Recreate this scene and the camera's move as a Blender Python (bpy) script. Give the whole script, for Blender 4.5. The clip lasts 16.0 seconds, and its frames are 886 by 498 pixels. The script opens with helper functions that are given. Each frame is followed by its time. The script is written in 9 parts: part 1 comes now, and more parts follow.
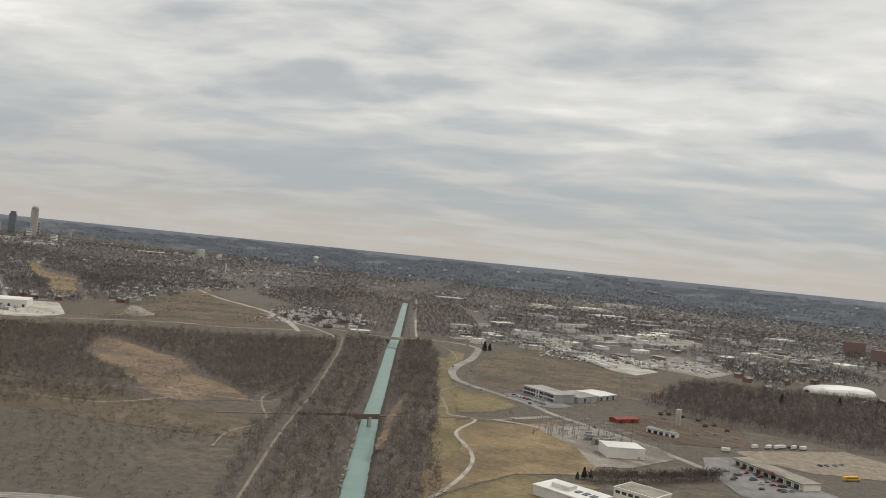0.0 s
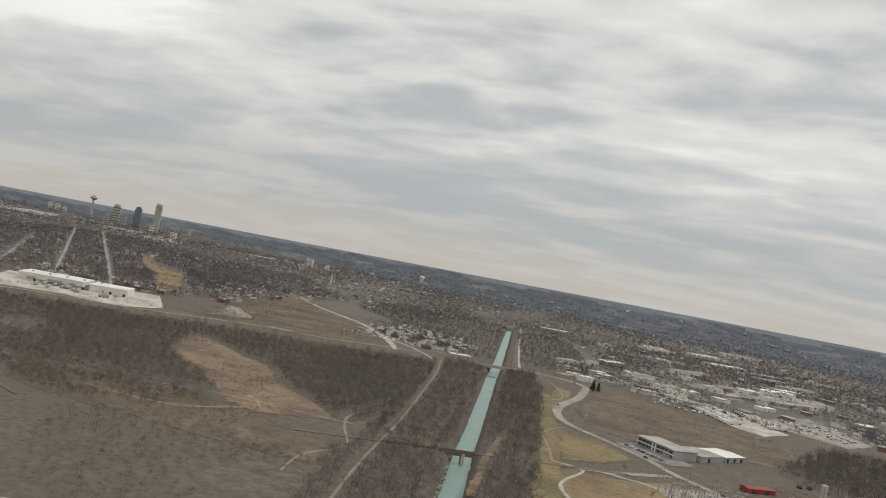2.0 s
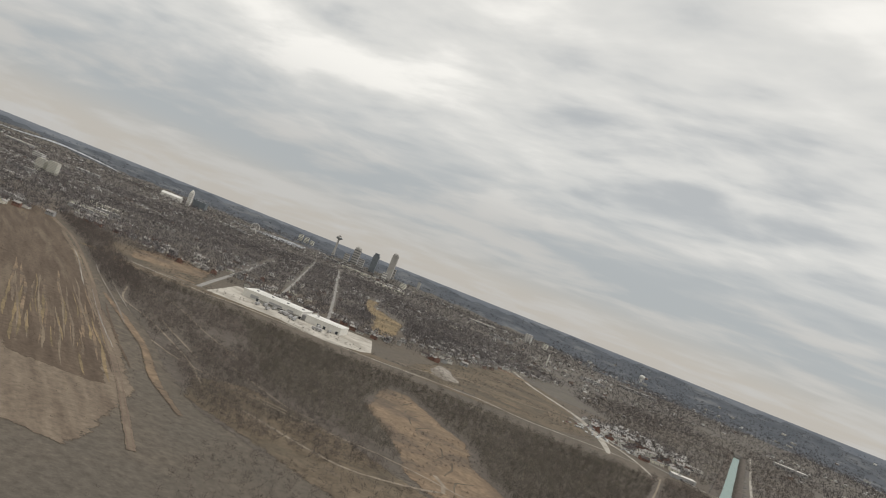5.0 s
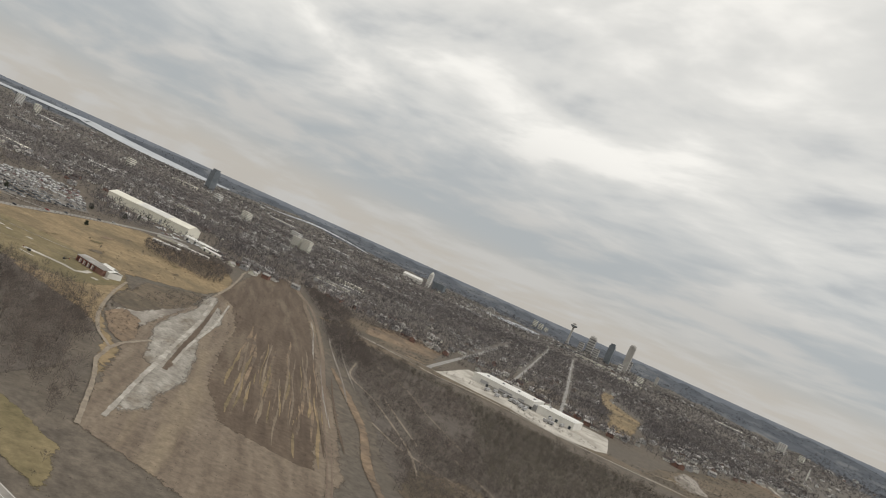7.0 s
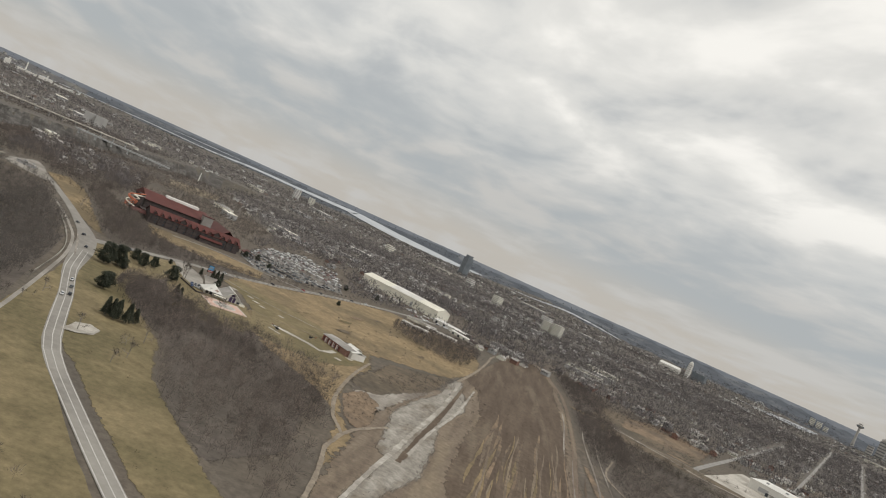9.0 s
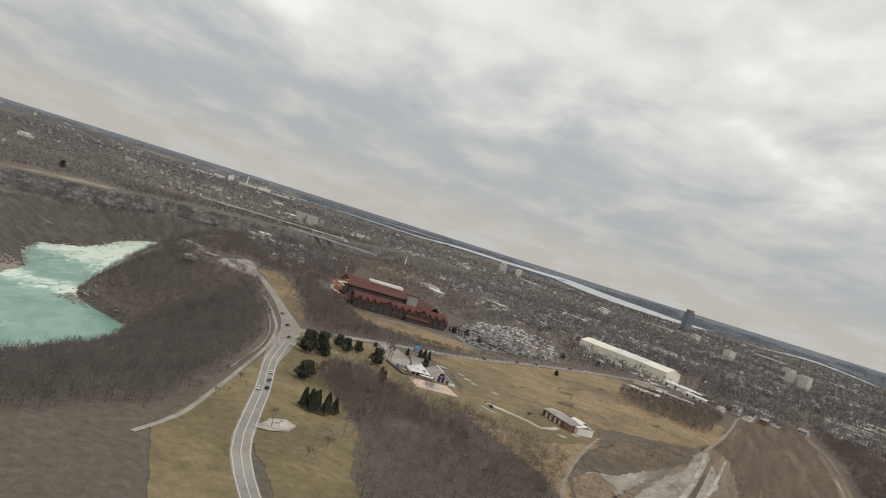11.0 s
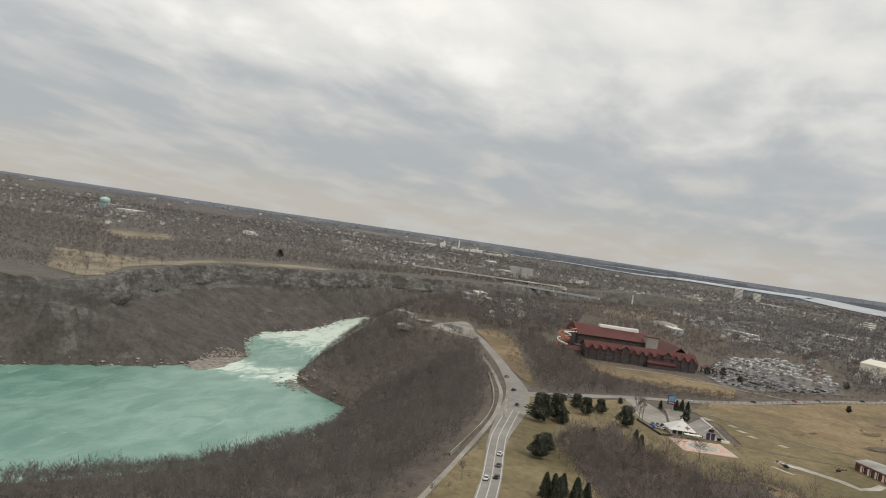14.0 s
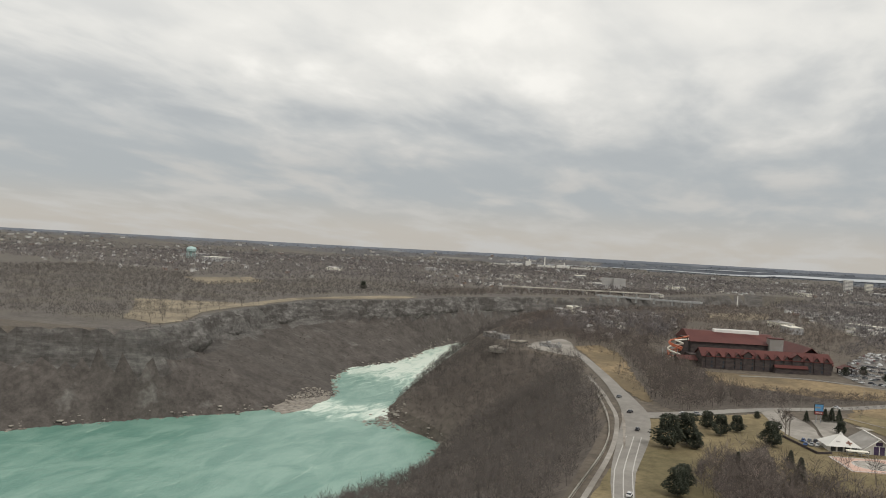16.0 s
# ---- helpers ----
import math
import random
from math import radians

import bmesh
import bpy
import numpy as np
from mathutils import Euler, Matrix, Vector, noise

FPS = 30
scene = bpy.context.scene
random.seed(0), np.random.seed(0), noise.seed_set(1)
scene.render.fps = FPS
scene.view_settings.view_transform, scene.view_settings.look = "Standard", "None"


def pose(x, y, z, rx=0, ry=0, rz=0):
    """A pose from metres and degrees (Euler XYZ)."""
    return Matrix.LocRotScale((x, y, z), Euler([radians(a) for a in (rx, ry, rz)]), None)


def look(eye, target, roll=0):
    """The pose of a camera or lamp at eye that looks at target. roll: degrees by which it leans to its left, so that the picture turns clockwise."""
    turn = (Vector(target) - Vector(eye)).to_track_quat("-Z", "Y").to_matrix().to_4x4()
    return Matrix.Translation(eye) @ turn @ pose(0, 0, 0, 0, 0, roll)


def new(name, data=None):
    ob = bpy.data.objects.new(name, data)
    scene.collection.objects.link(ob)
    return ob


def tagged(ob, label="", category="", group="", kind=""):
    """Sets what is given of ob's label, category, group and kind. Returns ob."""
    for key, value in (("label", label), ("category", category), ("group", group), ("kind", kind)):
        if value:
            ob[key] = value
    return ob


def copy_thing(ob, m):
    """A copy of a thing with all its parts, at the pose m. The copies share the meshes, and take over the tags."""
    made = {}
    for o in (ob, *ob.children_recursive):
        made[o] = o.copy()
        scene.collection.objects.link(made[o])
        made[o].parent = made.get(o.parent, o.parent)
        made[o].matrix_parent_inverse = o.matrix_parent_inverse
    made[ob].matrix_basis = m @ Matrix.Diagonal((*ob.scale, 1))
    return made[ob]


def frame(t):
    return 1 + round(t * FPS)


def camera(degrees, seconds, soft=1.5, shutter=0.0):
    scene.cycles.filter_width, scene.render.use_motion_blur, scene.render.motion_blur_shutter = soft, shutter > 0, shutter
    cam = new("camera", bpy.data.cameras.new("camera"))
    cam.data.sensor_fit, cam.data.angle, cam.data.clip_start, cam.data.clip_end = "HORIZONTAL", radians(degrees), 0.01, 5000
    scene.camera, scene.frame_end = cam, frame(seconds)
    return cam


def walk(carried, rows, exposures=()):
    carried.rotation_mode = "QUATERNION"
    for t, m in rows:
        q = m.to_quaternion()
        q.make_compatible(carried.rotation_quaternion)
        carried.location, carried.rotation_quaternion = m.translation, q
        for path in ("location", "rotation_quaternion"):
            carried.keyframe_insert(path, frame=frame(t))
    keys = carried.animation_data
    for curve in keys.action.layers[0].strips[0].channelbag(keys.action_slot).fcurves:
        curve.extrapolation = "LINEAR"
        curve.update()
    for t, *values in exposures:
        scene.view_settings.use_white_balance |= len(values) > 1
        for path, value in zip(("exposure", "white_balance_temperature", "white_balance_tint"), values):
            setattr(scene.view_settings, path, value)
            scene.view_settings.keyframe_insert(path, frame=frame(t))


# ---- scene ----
cam = camera(55.84, 16.0, 1.0)
PATH = [
    (0.0, look((109.93, 69.59, 131.86), (-102.51, 1046.75, 136.17), 6.015)),
    (0.5, look((104.63, 88.12, 129.46), (-131.59, 1059.80, 135.30), 7.256)),
    (1.0, look((99.07, 106.72, 127.15), (-170.54, 1069.66, 134.20), 8.692)),
    (1.5, look((93.21, 124.84, 125.06), (-207.91, 1078.33, 138.38), 9.571)),
    (2.0, look((86.82, 142.45, 123.50), (-252.24, 1083.04, 141.52), 11.031)),
    (2.5, look((80.19, 159.29, 122.34), (-292.73, 1086.91, 143.72), 12.848)),
    (3.0, look((72.36, 175.84, 121.50), (-336.96, 1087.97, 143.33), 15.185)),
    (3.2, look((69.14, 182.38, 121.14), (-353.45, 1088.46, 141.92), 16.060)),
    (3.6, look((62.13, 195.07, 120.21), (-390.72, 1086.40, 141.57), 17.633)),
    (4.0, look((54.40, 207.23, 119.06), (-433.32, 1079.87, 144.13), 18.982)),
    (4.5, look((44.01, 221.68, 117.51), (-492.54, 1064.99, 148.33), 20.478)),
    (4.9, look((35.34, 232.60, 116.35), (-543.44, 1047.39, 149.98), 21.618)),
    (5.3, look((26.56, 242.95, 115.42), (-596.37, 1024.55, 147.91), 22.797)),
    (5.5, look((22.15, 247.91, 115.05), (-623.38, 1011.04, 145.33), 23.406)),
    (6.0, look((10.96, 260.05, 114.17), (-693.59, 969.35, 136.59), 24.342)),
    (6.5, look((-0.96, 271.68, 113.30), (-753.91, 929.45, 133.75), 24.418)),
    (7.0, look((-13.82, 282.73, 112.33), (-814.60, 881.37, 131.58), 24.510)),
    (7.5, look((-27.13, 292.54, 111.13), (-871.23, 828.47, 127.86), 24.942)),
    (8.0, look((-40.70, 301.15, 109.78), (-924.92, 768.12, 119.96), 25.199)),
    (8.5, look((-54.64, 308.62, 108.31), (-974.07, 701.86, 105.73), 25.141)),
    (9.0, look((-68.85, 314.82, 106.67), (-1015.32, 637.43, 95.80), 24.424)),
    (9.5, look((-83.15, 320.18, 104.59), (-1047.78, 583.48, 91.64), 23.344)),
    (10.0, look((-97.69, 324.57, 102.39), (-1076.03, 530.96, 86.90), 21.401)),
    (10.2, look((-103.55, 326.13, 101.58), (-1088.06, 500.59, 84.43), 20.491)),
    (10.6, look((-115.08, 328.69, 100.28), (-1108.05, 445.38, 80.33), 18.869)),
    (11.0, look((-126.37, 330.53, 99.39), (-1123.87, 397.64, 77.28), 17.498)),
    (11.5, look((-140.37, 331.88, 98.55), (-1139.99, 345.83, 74.80), 15.997)),
    (11.9, look((-151.64, 332.25, 97.84), (-1151.07, 308.43, 73.72), 14.856)),
    (12.5, look((-169.00, 331.72, 96.25), (-1165.76, 254.62, 73.33), 13.026)),
    (13.0, look((-183.93, 330.29, 94.38), (-1176.62, 211.32, 74.09), 11.364)),
    (13.5, look((-198.81, 328.54, 92.37), (-1185.85, 169.33, 71.87), 9.895)),
    (14.0, look((-213.69, 326.03, 90.27), (-1194.31, 131.16, 70.18), 8.555)),
    (14.5, look((-228.42, 323.01, 88.24), (-1202.85, 98.84, 72.62), 7.089)),
    (15.0, look((-242.75, 319.77, 86.24), (-1210.52, 68.10, 77.00), 5.691)),
    (15.5, look((-256.72, 316.34, 84.42), (-1217.85, 40.25, 81.58), 4.302)),
    (16.0, look((-270.58, 312.52, 82.74), (-1226.21, 17.97, 80.81), 3.145)),
]
walk(cam, PATH)

# ---- world, sun, exposure ----
scene.view_settings.exposure = 0.0
world = bpy.data.worlds.new("world")
scene.world = world
world.use_nodes = True
wt = world.node_tree
wt.nodes.clear()


def wnode(kind, **vals):
    n = wt.nodes.new(kind)
    for k, v in vals.items():
        n.inputs[k].default_value = v
    return n


def wmath(op, a, b=None):
    n = wt.nodes.new("ShaderNodeMath")
    n.operation = op
    for i, s in enumerate((a, b)):
        if s is None:
            continue
        if isinstance(s, (int, float)):
            n.inputs[i].default_value = s
        else:
            wt.links.new(s, n.inputs[i])
    return n.outputs[0]


def wmix(fac, c1, c2):
    n = wt.nodes.new("ShaderNodeMix")
    n.data_type = "RGBA"
    for i, s in ((0, fac), (6, c1), (7, c2)):
        if isinstance(s, (int, float)):
            n.inputs[i].default_value = s
        elif isinstance(s, tuple):
            n.inputs[i].default_value = (*s, 1)
        else:
            wt.links.new(s, n.inputs[i])
    return n.outputs[2]


def wramp(fac, lo, hi):
    n = wt.nodes.new("ShaderNodeMapRange")
    n.interpolation_type = "SMOOTHSTEP"
    n.inputs["From Min"].default_value, n.inputs["From Max"].default_value = lo, hi
    wt.links.new(fac, n.inputs["Value"])
    return n.outputs[0]


SUN_EL, SUN_AZ = radians(48), radians(35)
sky = wt.nodes.new("ShaderNodeTexSky")
sky.sky_type, sky.sun_disc = "NISHITA", False
sky.sun_elevation, sky.sun_rotation = SUN_EL, SUN_AZ
way = wt.nodes.new("ShaderNodeTexCoord")
sep = wt.nodes.new("ShaderNodeSeparateXYZ")
wt.links.new(way.outputs["Generated"], sep.inputs[0])
up = wmath("MAXIMUM", sep.outputs[2], 0.0)
lift = wmath("ADD", up, 0.15)
comb = wt.nodes.new("ShaderNodeCombineXYZ")
wt.links.new(wmath("DIVIDE", sep.outputs[0], lift), comb.inputs[0])
wt.links.new(wmath("DIVIDE", sep.outputs[1], lift), comb.inputs[1])


def cloud(scale, detail, rough, turn, sx, sy, warp):
    mp = wt.nodes.new("ShaderNodeMapping")
    mp.inputs["Rotation"].default_value = (0, 0, radians(turn))
    mp.inputs["Scale"].default_value = (sx, sy, 1)
    wt.links.new(comb.outputs[0], mp.inputs["Vector"])
    n = wnode("ShaderNodeTexNoise", Scale=scale, Detail=detail, Roughness=rough, Distortion=warp)
    wt.links.new(mp.outputs[0], n.inputs["Vector"])
    return n.outputs["Fac"]


big = cloud(0.6, 3, 0.45, 25, 0.85, 1.15, 0.2)
mid = cloud(1.8, 5, 0.5, 20, 0.8, 1.3, 0.3)
fine = cloud(5.0, 4, 0.5, 15, 0.85, 1.2, 0.2)
tone = wmath("ADD", wmath("MULTIPLY", big, 0.33), wmath("ADD", wmath("MULTIPLY", mid, 0.53), wmath("MULTIPLY", fine, 0.14)))
cover = wmix(wramp(tone, 0.375, 0.525), (0.455, 0.470, 0.475), (0.70, 0.69, 0.655))
cover = wmix(wramp(tone, 0.505, 0.610), cover, (0.91, 0.885, 0.83))
low = wmix(wramp(up, 0.01, 0.065), (0.490, 0.462, 0.420), (0.405, 0.427, 0.438))
low = wmix(wramp(tone, 0.44, 0.62), low, (0.525, 0.515, 0.495))
cover = wmix(wramp(up, 0.07, 0.21), low, cover)
west = wramp(wmath("MULTIPLY", sep.outputs[1], -1.0), -0.55, 0.05)
top = wmix(wmath("MULTIPLY", wramp(up, 0.13, 0.27), west), cover, wmix(0.50, cover, (0.95, 0.925, 0.86)))
bg_sky = wnode("ShaderNodeBackground", Strength=0.10)
bg_cloud = wnode("ShaderNodeBackground", Strength=1.06)
wt.links.new(sky.outputs[0], bg_sky.inputs[0])
wt.links.new(top, bg_cloud.inputs[0])
mixer = wnode("ShaderNodeMixShader", Fac=0.95)
wt.links.new(bg_sky.outputs[0], mixer.inputs[1])
wt.links.new(bg_cloud.outputs[0], mixer.inputs[2])
wt.links.new(mixer.outputs[0], wnode("ShaderNodeOutputWorld").inputs[0])

sun = new("sun", bpy.data.lights.new("sun", "SUN"))
sun.data.energy, sun.data.angle, sun.data.color = 1.5, radians(14), (1.0, 0.975, 0.94)
sun_from = Vector((math.sin(SUN_AZ) * math.cos(SUN_EL), math.cos(SUN_AZ) * math.cos(SUN_EL), math.sin(SUN_EL)))
sun.matrix_world = look((0, 0, 900), Vector((0, 0, 900)) - sun_from)

# ---- materials ----


def lerp3(c, k):
    return tuple(min(1.0, v * k) for v in c)


def material(name, c1, c2, scale=0.05, rough=0.9, spec=0.2, bump=0.0, big=None, bigscale=0.006, island=0.0, each=0.0,
             metal=0.0, leaf=0.0, detail=6, turn=0.0, speck=0.0, sharp=(0.35, 0.65), stretch=(1, 1, 1), bumpscale=None, bigsharp=(0.45, 0.6)):
    """Two colours by noise, a third in larger patches, and a change of tone from piece to piece."""
    m = bpy.data.materials.new(name)
    m.use_nodes = True
    nt = m.node_tree
    bsdf = nt.nodes["Principled BSDF"]
    geo = nt.nodes.new("ShaderNodeNewGeometry")
    mp = nt.nodes.new("ShaderNodeMapping")
    mp.inputs["Scale"].default_value = stretch
    spin = nt.nodes.new("ShaderNodeMapping")
    spin.inputs["Rotation"].default_value = (0, 0, radians(turn))
    nt.links.new(geo.outputs["Position"], spin.inputs["Vector"])
    nt.links.new(spin.outputs[0], mp.inputs["Vector"])

    def noise_fac(sc, lo, hi, det):
        n = nt.nodes.new("ShaderNodeTexNoise")
        n.inputs["Scale"].default_value, n.inputs["Detail"].default_value = sc, det
        n.inputs["Roughness"].default_value = 0.62
        nt.links.new(mp.outputs[0], n.inputs["Vector"])
        r = nt.nodes.new("ShaderNodeMapRange")
        r.inputs["From Min"].default_value, r.inputs["From Max"].default_value = lo, hi
        nt.links.new(n.outputs["Fac"], r.inputs["Value"])
        return r.outputs[0]

    def mix(f, a, b, mode="MIX"):
        n = nt.nodes.new("ShaderNodeMix")
        n.data_type, n.blend_type = "RGBA", mode
        for i, s in ((0, f), (6, a), (7, b)):
            if isinstance(s, (int, float)):
                n.inputs[i].default_value = s
            elif isinstance(s, tuple):
                n.inputs[i].default_value = (*s, 1)
            else:
                nt.links.new(s, n.inputs[i])
        return n.outputs[2]

    small = noise_fac(scale, *sharp, detail)
    col = mix(small, c1, c2)
    if big:
        col = mix(noise_fac(bigscale, *bigsharp, 4), col, big)
    if speck:
        n = nt.nodes.new("ShaderNodeTexNoise")
        n.inputs["Scale"].default_value, n.inputs["Detail"].default_value, n.inputs["Roughness"].default_value = 0.22, 5, 0.75
        nt.links.new(geo.outputs["Position"], n.inputs["Vector"])
        r = nt.nodes.new("ShaderNodeMapRange")
        r.inputs["From Min"].default_value, r.inputs["From Max"].default_value = 0.32, 0.68
        r.inputs["To Min"].default_value, r.inputs["To Max"].default_value = 1 - speck, 1 + speck
        nt.links.new(n.outputs["Fac"], r.inputs["Value"])
        tint = nt.nodes.new("ShaderNodeCombineXYZ")
        for i in range(3):
            nt.links.new(r.outputs[0], tint.inputs[i])
        col = mix(1.0, col, tint.outputs[0], "MULTIPLY")
    for amount, src in ((island, "geo"), (each, "obj")):
        if amount:
            out = geo.outputs["Random Per Island"] if src == "geo" else nt.nodes.new("ShaderNodeObjectInfo").outputs["Random"]
            r = nt.nodes.new("ShaderNodeMapRange")
            r.inputs["To Min"].default_value, r.inputs["To Max"].default_value = 1 - amount, 1 + amount
            nt.links.new(out, r.inputs["Value"])
            comb3 = nt.nodes.new("ShaderNodeCombineXYZ")
            for i in range(3):
                nt.links.new(r.outputs[0], comb3.inputs[i])
            col = mix(1.0, col, comb3.outputs[0], "MULTIPLY")
    nt.links.new(col, bsdf.inputs["Base Color"])
    bsdf.inputs["Roughness"].default_value = rough
    bsdf.inputs["Specular IOR Level"].default_value = spec
    bsdf.inputs["Metallic"].default_value = metal
    if leaf:
        # thin twigs scatter light like a soft cloud: bend their normals upward
        bend = nt.nodes.new("ShaderNodeMix")
        bend.data_type = "VECTOR"
        bend.inputs[0].default_value = leaf
        nt.links.new(geo.outputs["Normal"], bend.inputs[4])
        bend.inputs[5].default_value = (0.1, 0.2, 1.0)
        unit = nt.nodes.new("ShaderNodeVectorMath")
        unit.operation = "NORMALIZE"
        nt.links.new(bend.outputs[1], unit.inputs[0])
        nt.links.new(unit.outputs[0], bsdf.inputs["Normal"])
        # each blade stands for a spray of fine twigs with air between them
        bsdf.inputs["Alpha"].default_value = 0.66
    if bump:
        b = nt.nodes.new("ShaderNodeBump")
        b.inputs["Strength"].default_value = min(1.0, bump)
        b.inputs["Distance"].default_value = bump
        nt.links.new(noise_fac(bumpscale or scale * 2, 0, 1, 5), b.inputs["Height"])
        nt.links.new(b.outputs[0], bsdf.inputs["Normal"])
    return m


def palette(name, colours, rough=0.8, spec=0.2):
    """One of several colours for each island, by chance."""
    m = bpy.data.materials.new(name)
    m.use_nodes = True
    nt = m.node_tree
    bsdf = nt.nodes["Principled BSDF"]
    geo = nt.nodes.new("ShaderNodeNewGeometry")
    ramp = nt.nodes.new("ShaderNodeValToRGB")
    ramp.color_ramp.interpolation = "CONSTANT"
    els = ramp.color_ramp.elements
    for i, c in enumerate(colours):
        e = els[i] if i < 2 else els.new(0.5)
        e.position, e.color = i / len(colours), (*c, 1)
    nt.links.new(geo.outputs["Random Per Island"], ramp.inputs[0])
    nz = nt.nodes.new("ShaderNodeTexNoise")
    nz.inputs["Scale"].default_value = 0.6
    nt.links.new(geo.outputs["Position"], nz.inputs["Vector"])
    mx = nt.nodes.new("ShaderNodeMix")
    mx.data_type, mx.blend_type = "RGBA", "MULTIPLY"
    mx.inputs[0].default_value = 0.35
    nt.links.new(ramp.outputs[0], mx.inputs[6])
    nt.links.new(nz.outputs["Fac"], mx.inputs[7])
    nt.links.new(mx.outputs[2], bsdf.inputs["Base Color"])
    bsdf.inputs["Roughness"].default_value = rough
    bsdf.inputs["Specular IOR Level"].default_value = spec
    return m


M = {}
M["scrub"] = material("scrub_ground", (0.092, 0.077, 0.062), (0.150, 0.125, 0.098), 0.09, bump=0.15, big=(0.108, 0.093, 0.076), bigscale=0.006, speck=0.30)
M["town"] = material("town_ground", (0.092, 0.083, 0.075), (0.143, 0.128, 0.113), 0.04, bump=0.12, big=(0.134, 0.120, 0.098), bigscale=0.012, speck=0.30)
# Distance haze is painted into the three far ground colours below.
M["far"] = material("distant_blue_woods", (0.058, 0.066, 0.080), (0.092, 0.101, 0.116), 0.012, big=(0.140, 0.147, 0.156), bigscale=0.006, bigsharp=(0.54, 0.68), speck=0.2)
M["farhaze"] = material("distant_pale_hills", (0.108, 0.122, 0.146), (0.140, 0.153, 0.176), 0.010, big=(0.165, 0.176, 0.196), bigscale=0.006, bigsharp=(0.52, 0.68), speck=0.1)
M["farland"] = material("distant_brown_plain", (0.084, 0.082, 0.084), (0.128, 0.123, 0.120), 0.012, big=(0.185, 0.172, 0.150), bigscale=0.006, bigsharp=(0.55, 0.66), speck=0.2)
M["towerband"] = material("tower_window_rows", (0.13, 0.13, 0.135), (0.17, 0.17, 0.175), 0.1, rough=0.4)
M["cliff"] = material("limestone_cliff", (0.090, 0.084, 0.078), (0.205, 0.195, 0.180), 0.09, bump=0.5, stretch=(0.8, 0.8, 2.0), sharp=(0.38, 0.62), big=(0.070, 0.064, 0.058), bigscale=0.05, bigsharp=(0.42, 0.58), speck=0.4)
M["grass"] = material("winter_lawn", (0.158, 0.126, 0.069), (0.228, 0.182, 0.102), 0.035, bump=0.05, big=(0.136, 0.113, 0.060), bigscale=0.014, speck=0.28)
M["dry"] = material("dry_grass", (0.196, 0.145, 0.082), (0.285, 0.212, 0.122), 0.045, bump=0.09, big=(0.152, 0.117, 0.070), bigscale=0.013, speck=0.30)
M["brown"] = material("fallow_soil", (0.104, 0.081, 0.057), (0.165, 0.130, 0.092), 0.05, bump=0.06, big=(0.088, 0.073, 0.054), bigscale=0.016, bigsharp=(0.46, 0.62), speck=0.32)
M["yard"] = material("bare_yard_soil", (0.128, 0.098, 0.073), (0.200, 0.160, 0.120), 0.10, bump=0.07, big=(0.225, 0.180, 0.125), bigscale=0.045, turn=25, stretch=(0.12, 1, 1), bigsharp=(0.52, 0.68), speck=0.28)
M["yarddark"] = material("dark_yard_soil", (0.080, 0.058, 0.042), (0.130, 0.097, 0.070), 0.10, bump=0.07, big=(0.150, 0.118, 0.086), bigscale=0.05, turn=25, stretch=(0.10, 1, 1), bigsharp=(0.54, 0.70), speck=0.28)
M["apron"] = material("broken_concrete_apron", (0.205, 0.185, 0.158), (0.335, 0.31, 0.27), 0.11, bump=0.1, big=(0.165, 0.138, 0.108), bigscale=0.05, turn=25, stretch=(0.35, 1, 1), bigsharp=(0.52, 0.66), speck=0.30)
M["slab"] = material("weathered_slab", (0.34, 0.315, 0.275), (0.45, 0.42, 0.37), 0.12, bump=0.04, big=(0.27, 0.245, 0.21), bigscale=0.04, speck=0.2)
M["orange"] = material("rust_grass", (0.160, 0.115, 0.078), (0.236, 0.173, 0.116), 0.07, bump=0.09, big=(0.122, 0.094, 0.070), bigscale=0.02, speck=0.32)
M["gravel"] = material("pale_gravel", (0.225, 0.20, 0.172), (0.35, 0.32, 0.278), 0.10, bump=0.1, big=(0.18, 0.155, 0.13), bigscale=0.035, turn=29, stretch=(0.3, 1, 1), speck=0.25)
M["dirt"] = material("dirt_track", (0.195, 0.160, 0.122), (0.285, 0.242, 0.190), 0.12, bump=0.1, speck=0.2)
M["asphalt"] = material("worn_asphalt", (0.205, 0.190, 0.170), (0.255, 0.238, 0.215), 0.15, bump=0.03, big=(0.285, 0.268, 0.24), bigscale=0.02, speck=0.10)
M["lot"] = material("parking_asphalt", (0.185, 0.178, 0.168), (0.26, 0.25, 0.238), 0.06, bump=0.03, big=(0.15, 0.145, 0.138), bigscale=0.02, speck=0.12)
M["concrete"] = material("pale_concrete", (0.40, 0.372, 0.325), (0.53, 0.495, 0.44), 0.08, bump=0.03, big=(0.32, 0.295, 0.255), bigscale=0.03, speck=0.16)
M["street"] = material("street_asphalt", (0.23, 0.22, 0.205), (0.32, 0.305, 0.285), 0.06, bump=0.03, speck=0.12)
M["pave"] = material("worn_pale_paving", (0.265, 0.245, 0.215), (0.345, 0.32, 0.285), 0.12, bump=0.03, big=(0.22, 0.20, 0.175), bigscale=0.03, speck=0.15)
M["lotdark"] = material("dark_parking_asphalt", (0.150, 0.141, 0.130), (0.215, 0.203, 0.188), 0.06, bump=0.03, big=(0.150, 0.132, 0.110), bigscale=0.02, speck=0.14)
M["line"] = material("road_paint", (0.42, 0.405, 0.375), (0.54, 0.52, 0.485), 0.4)
M["litter"] = material("leaf_litter", (0.086, 0.073, 0.062), (0.130, 0.110, 0.094), 0.12, bump=0.12, big=(0.106, 0.091, 0.076), bigscale=0.01, speck=0.34)
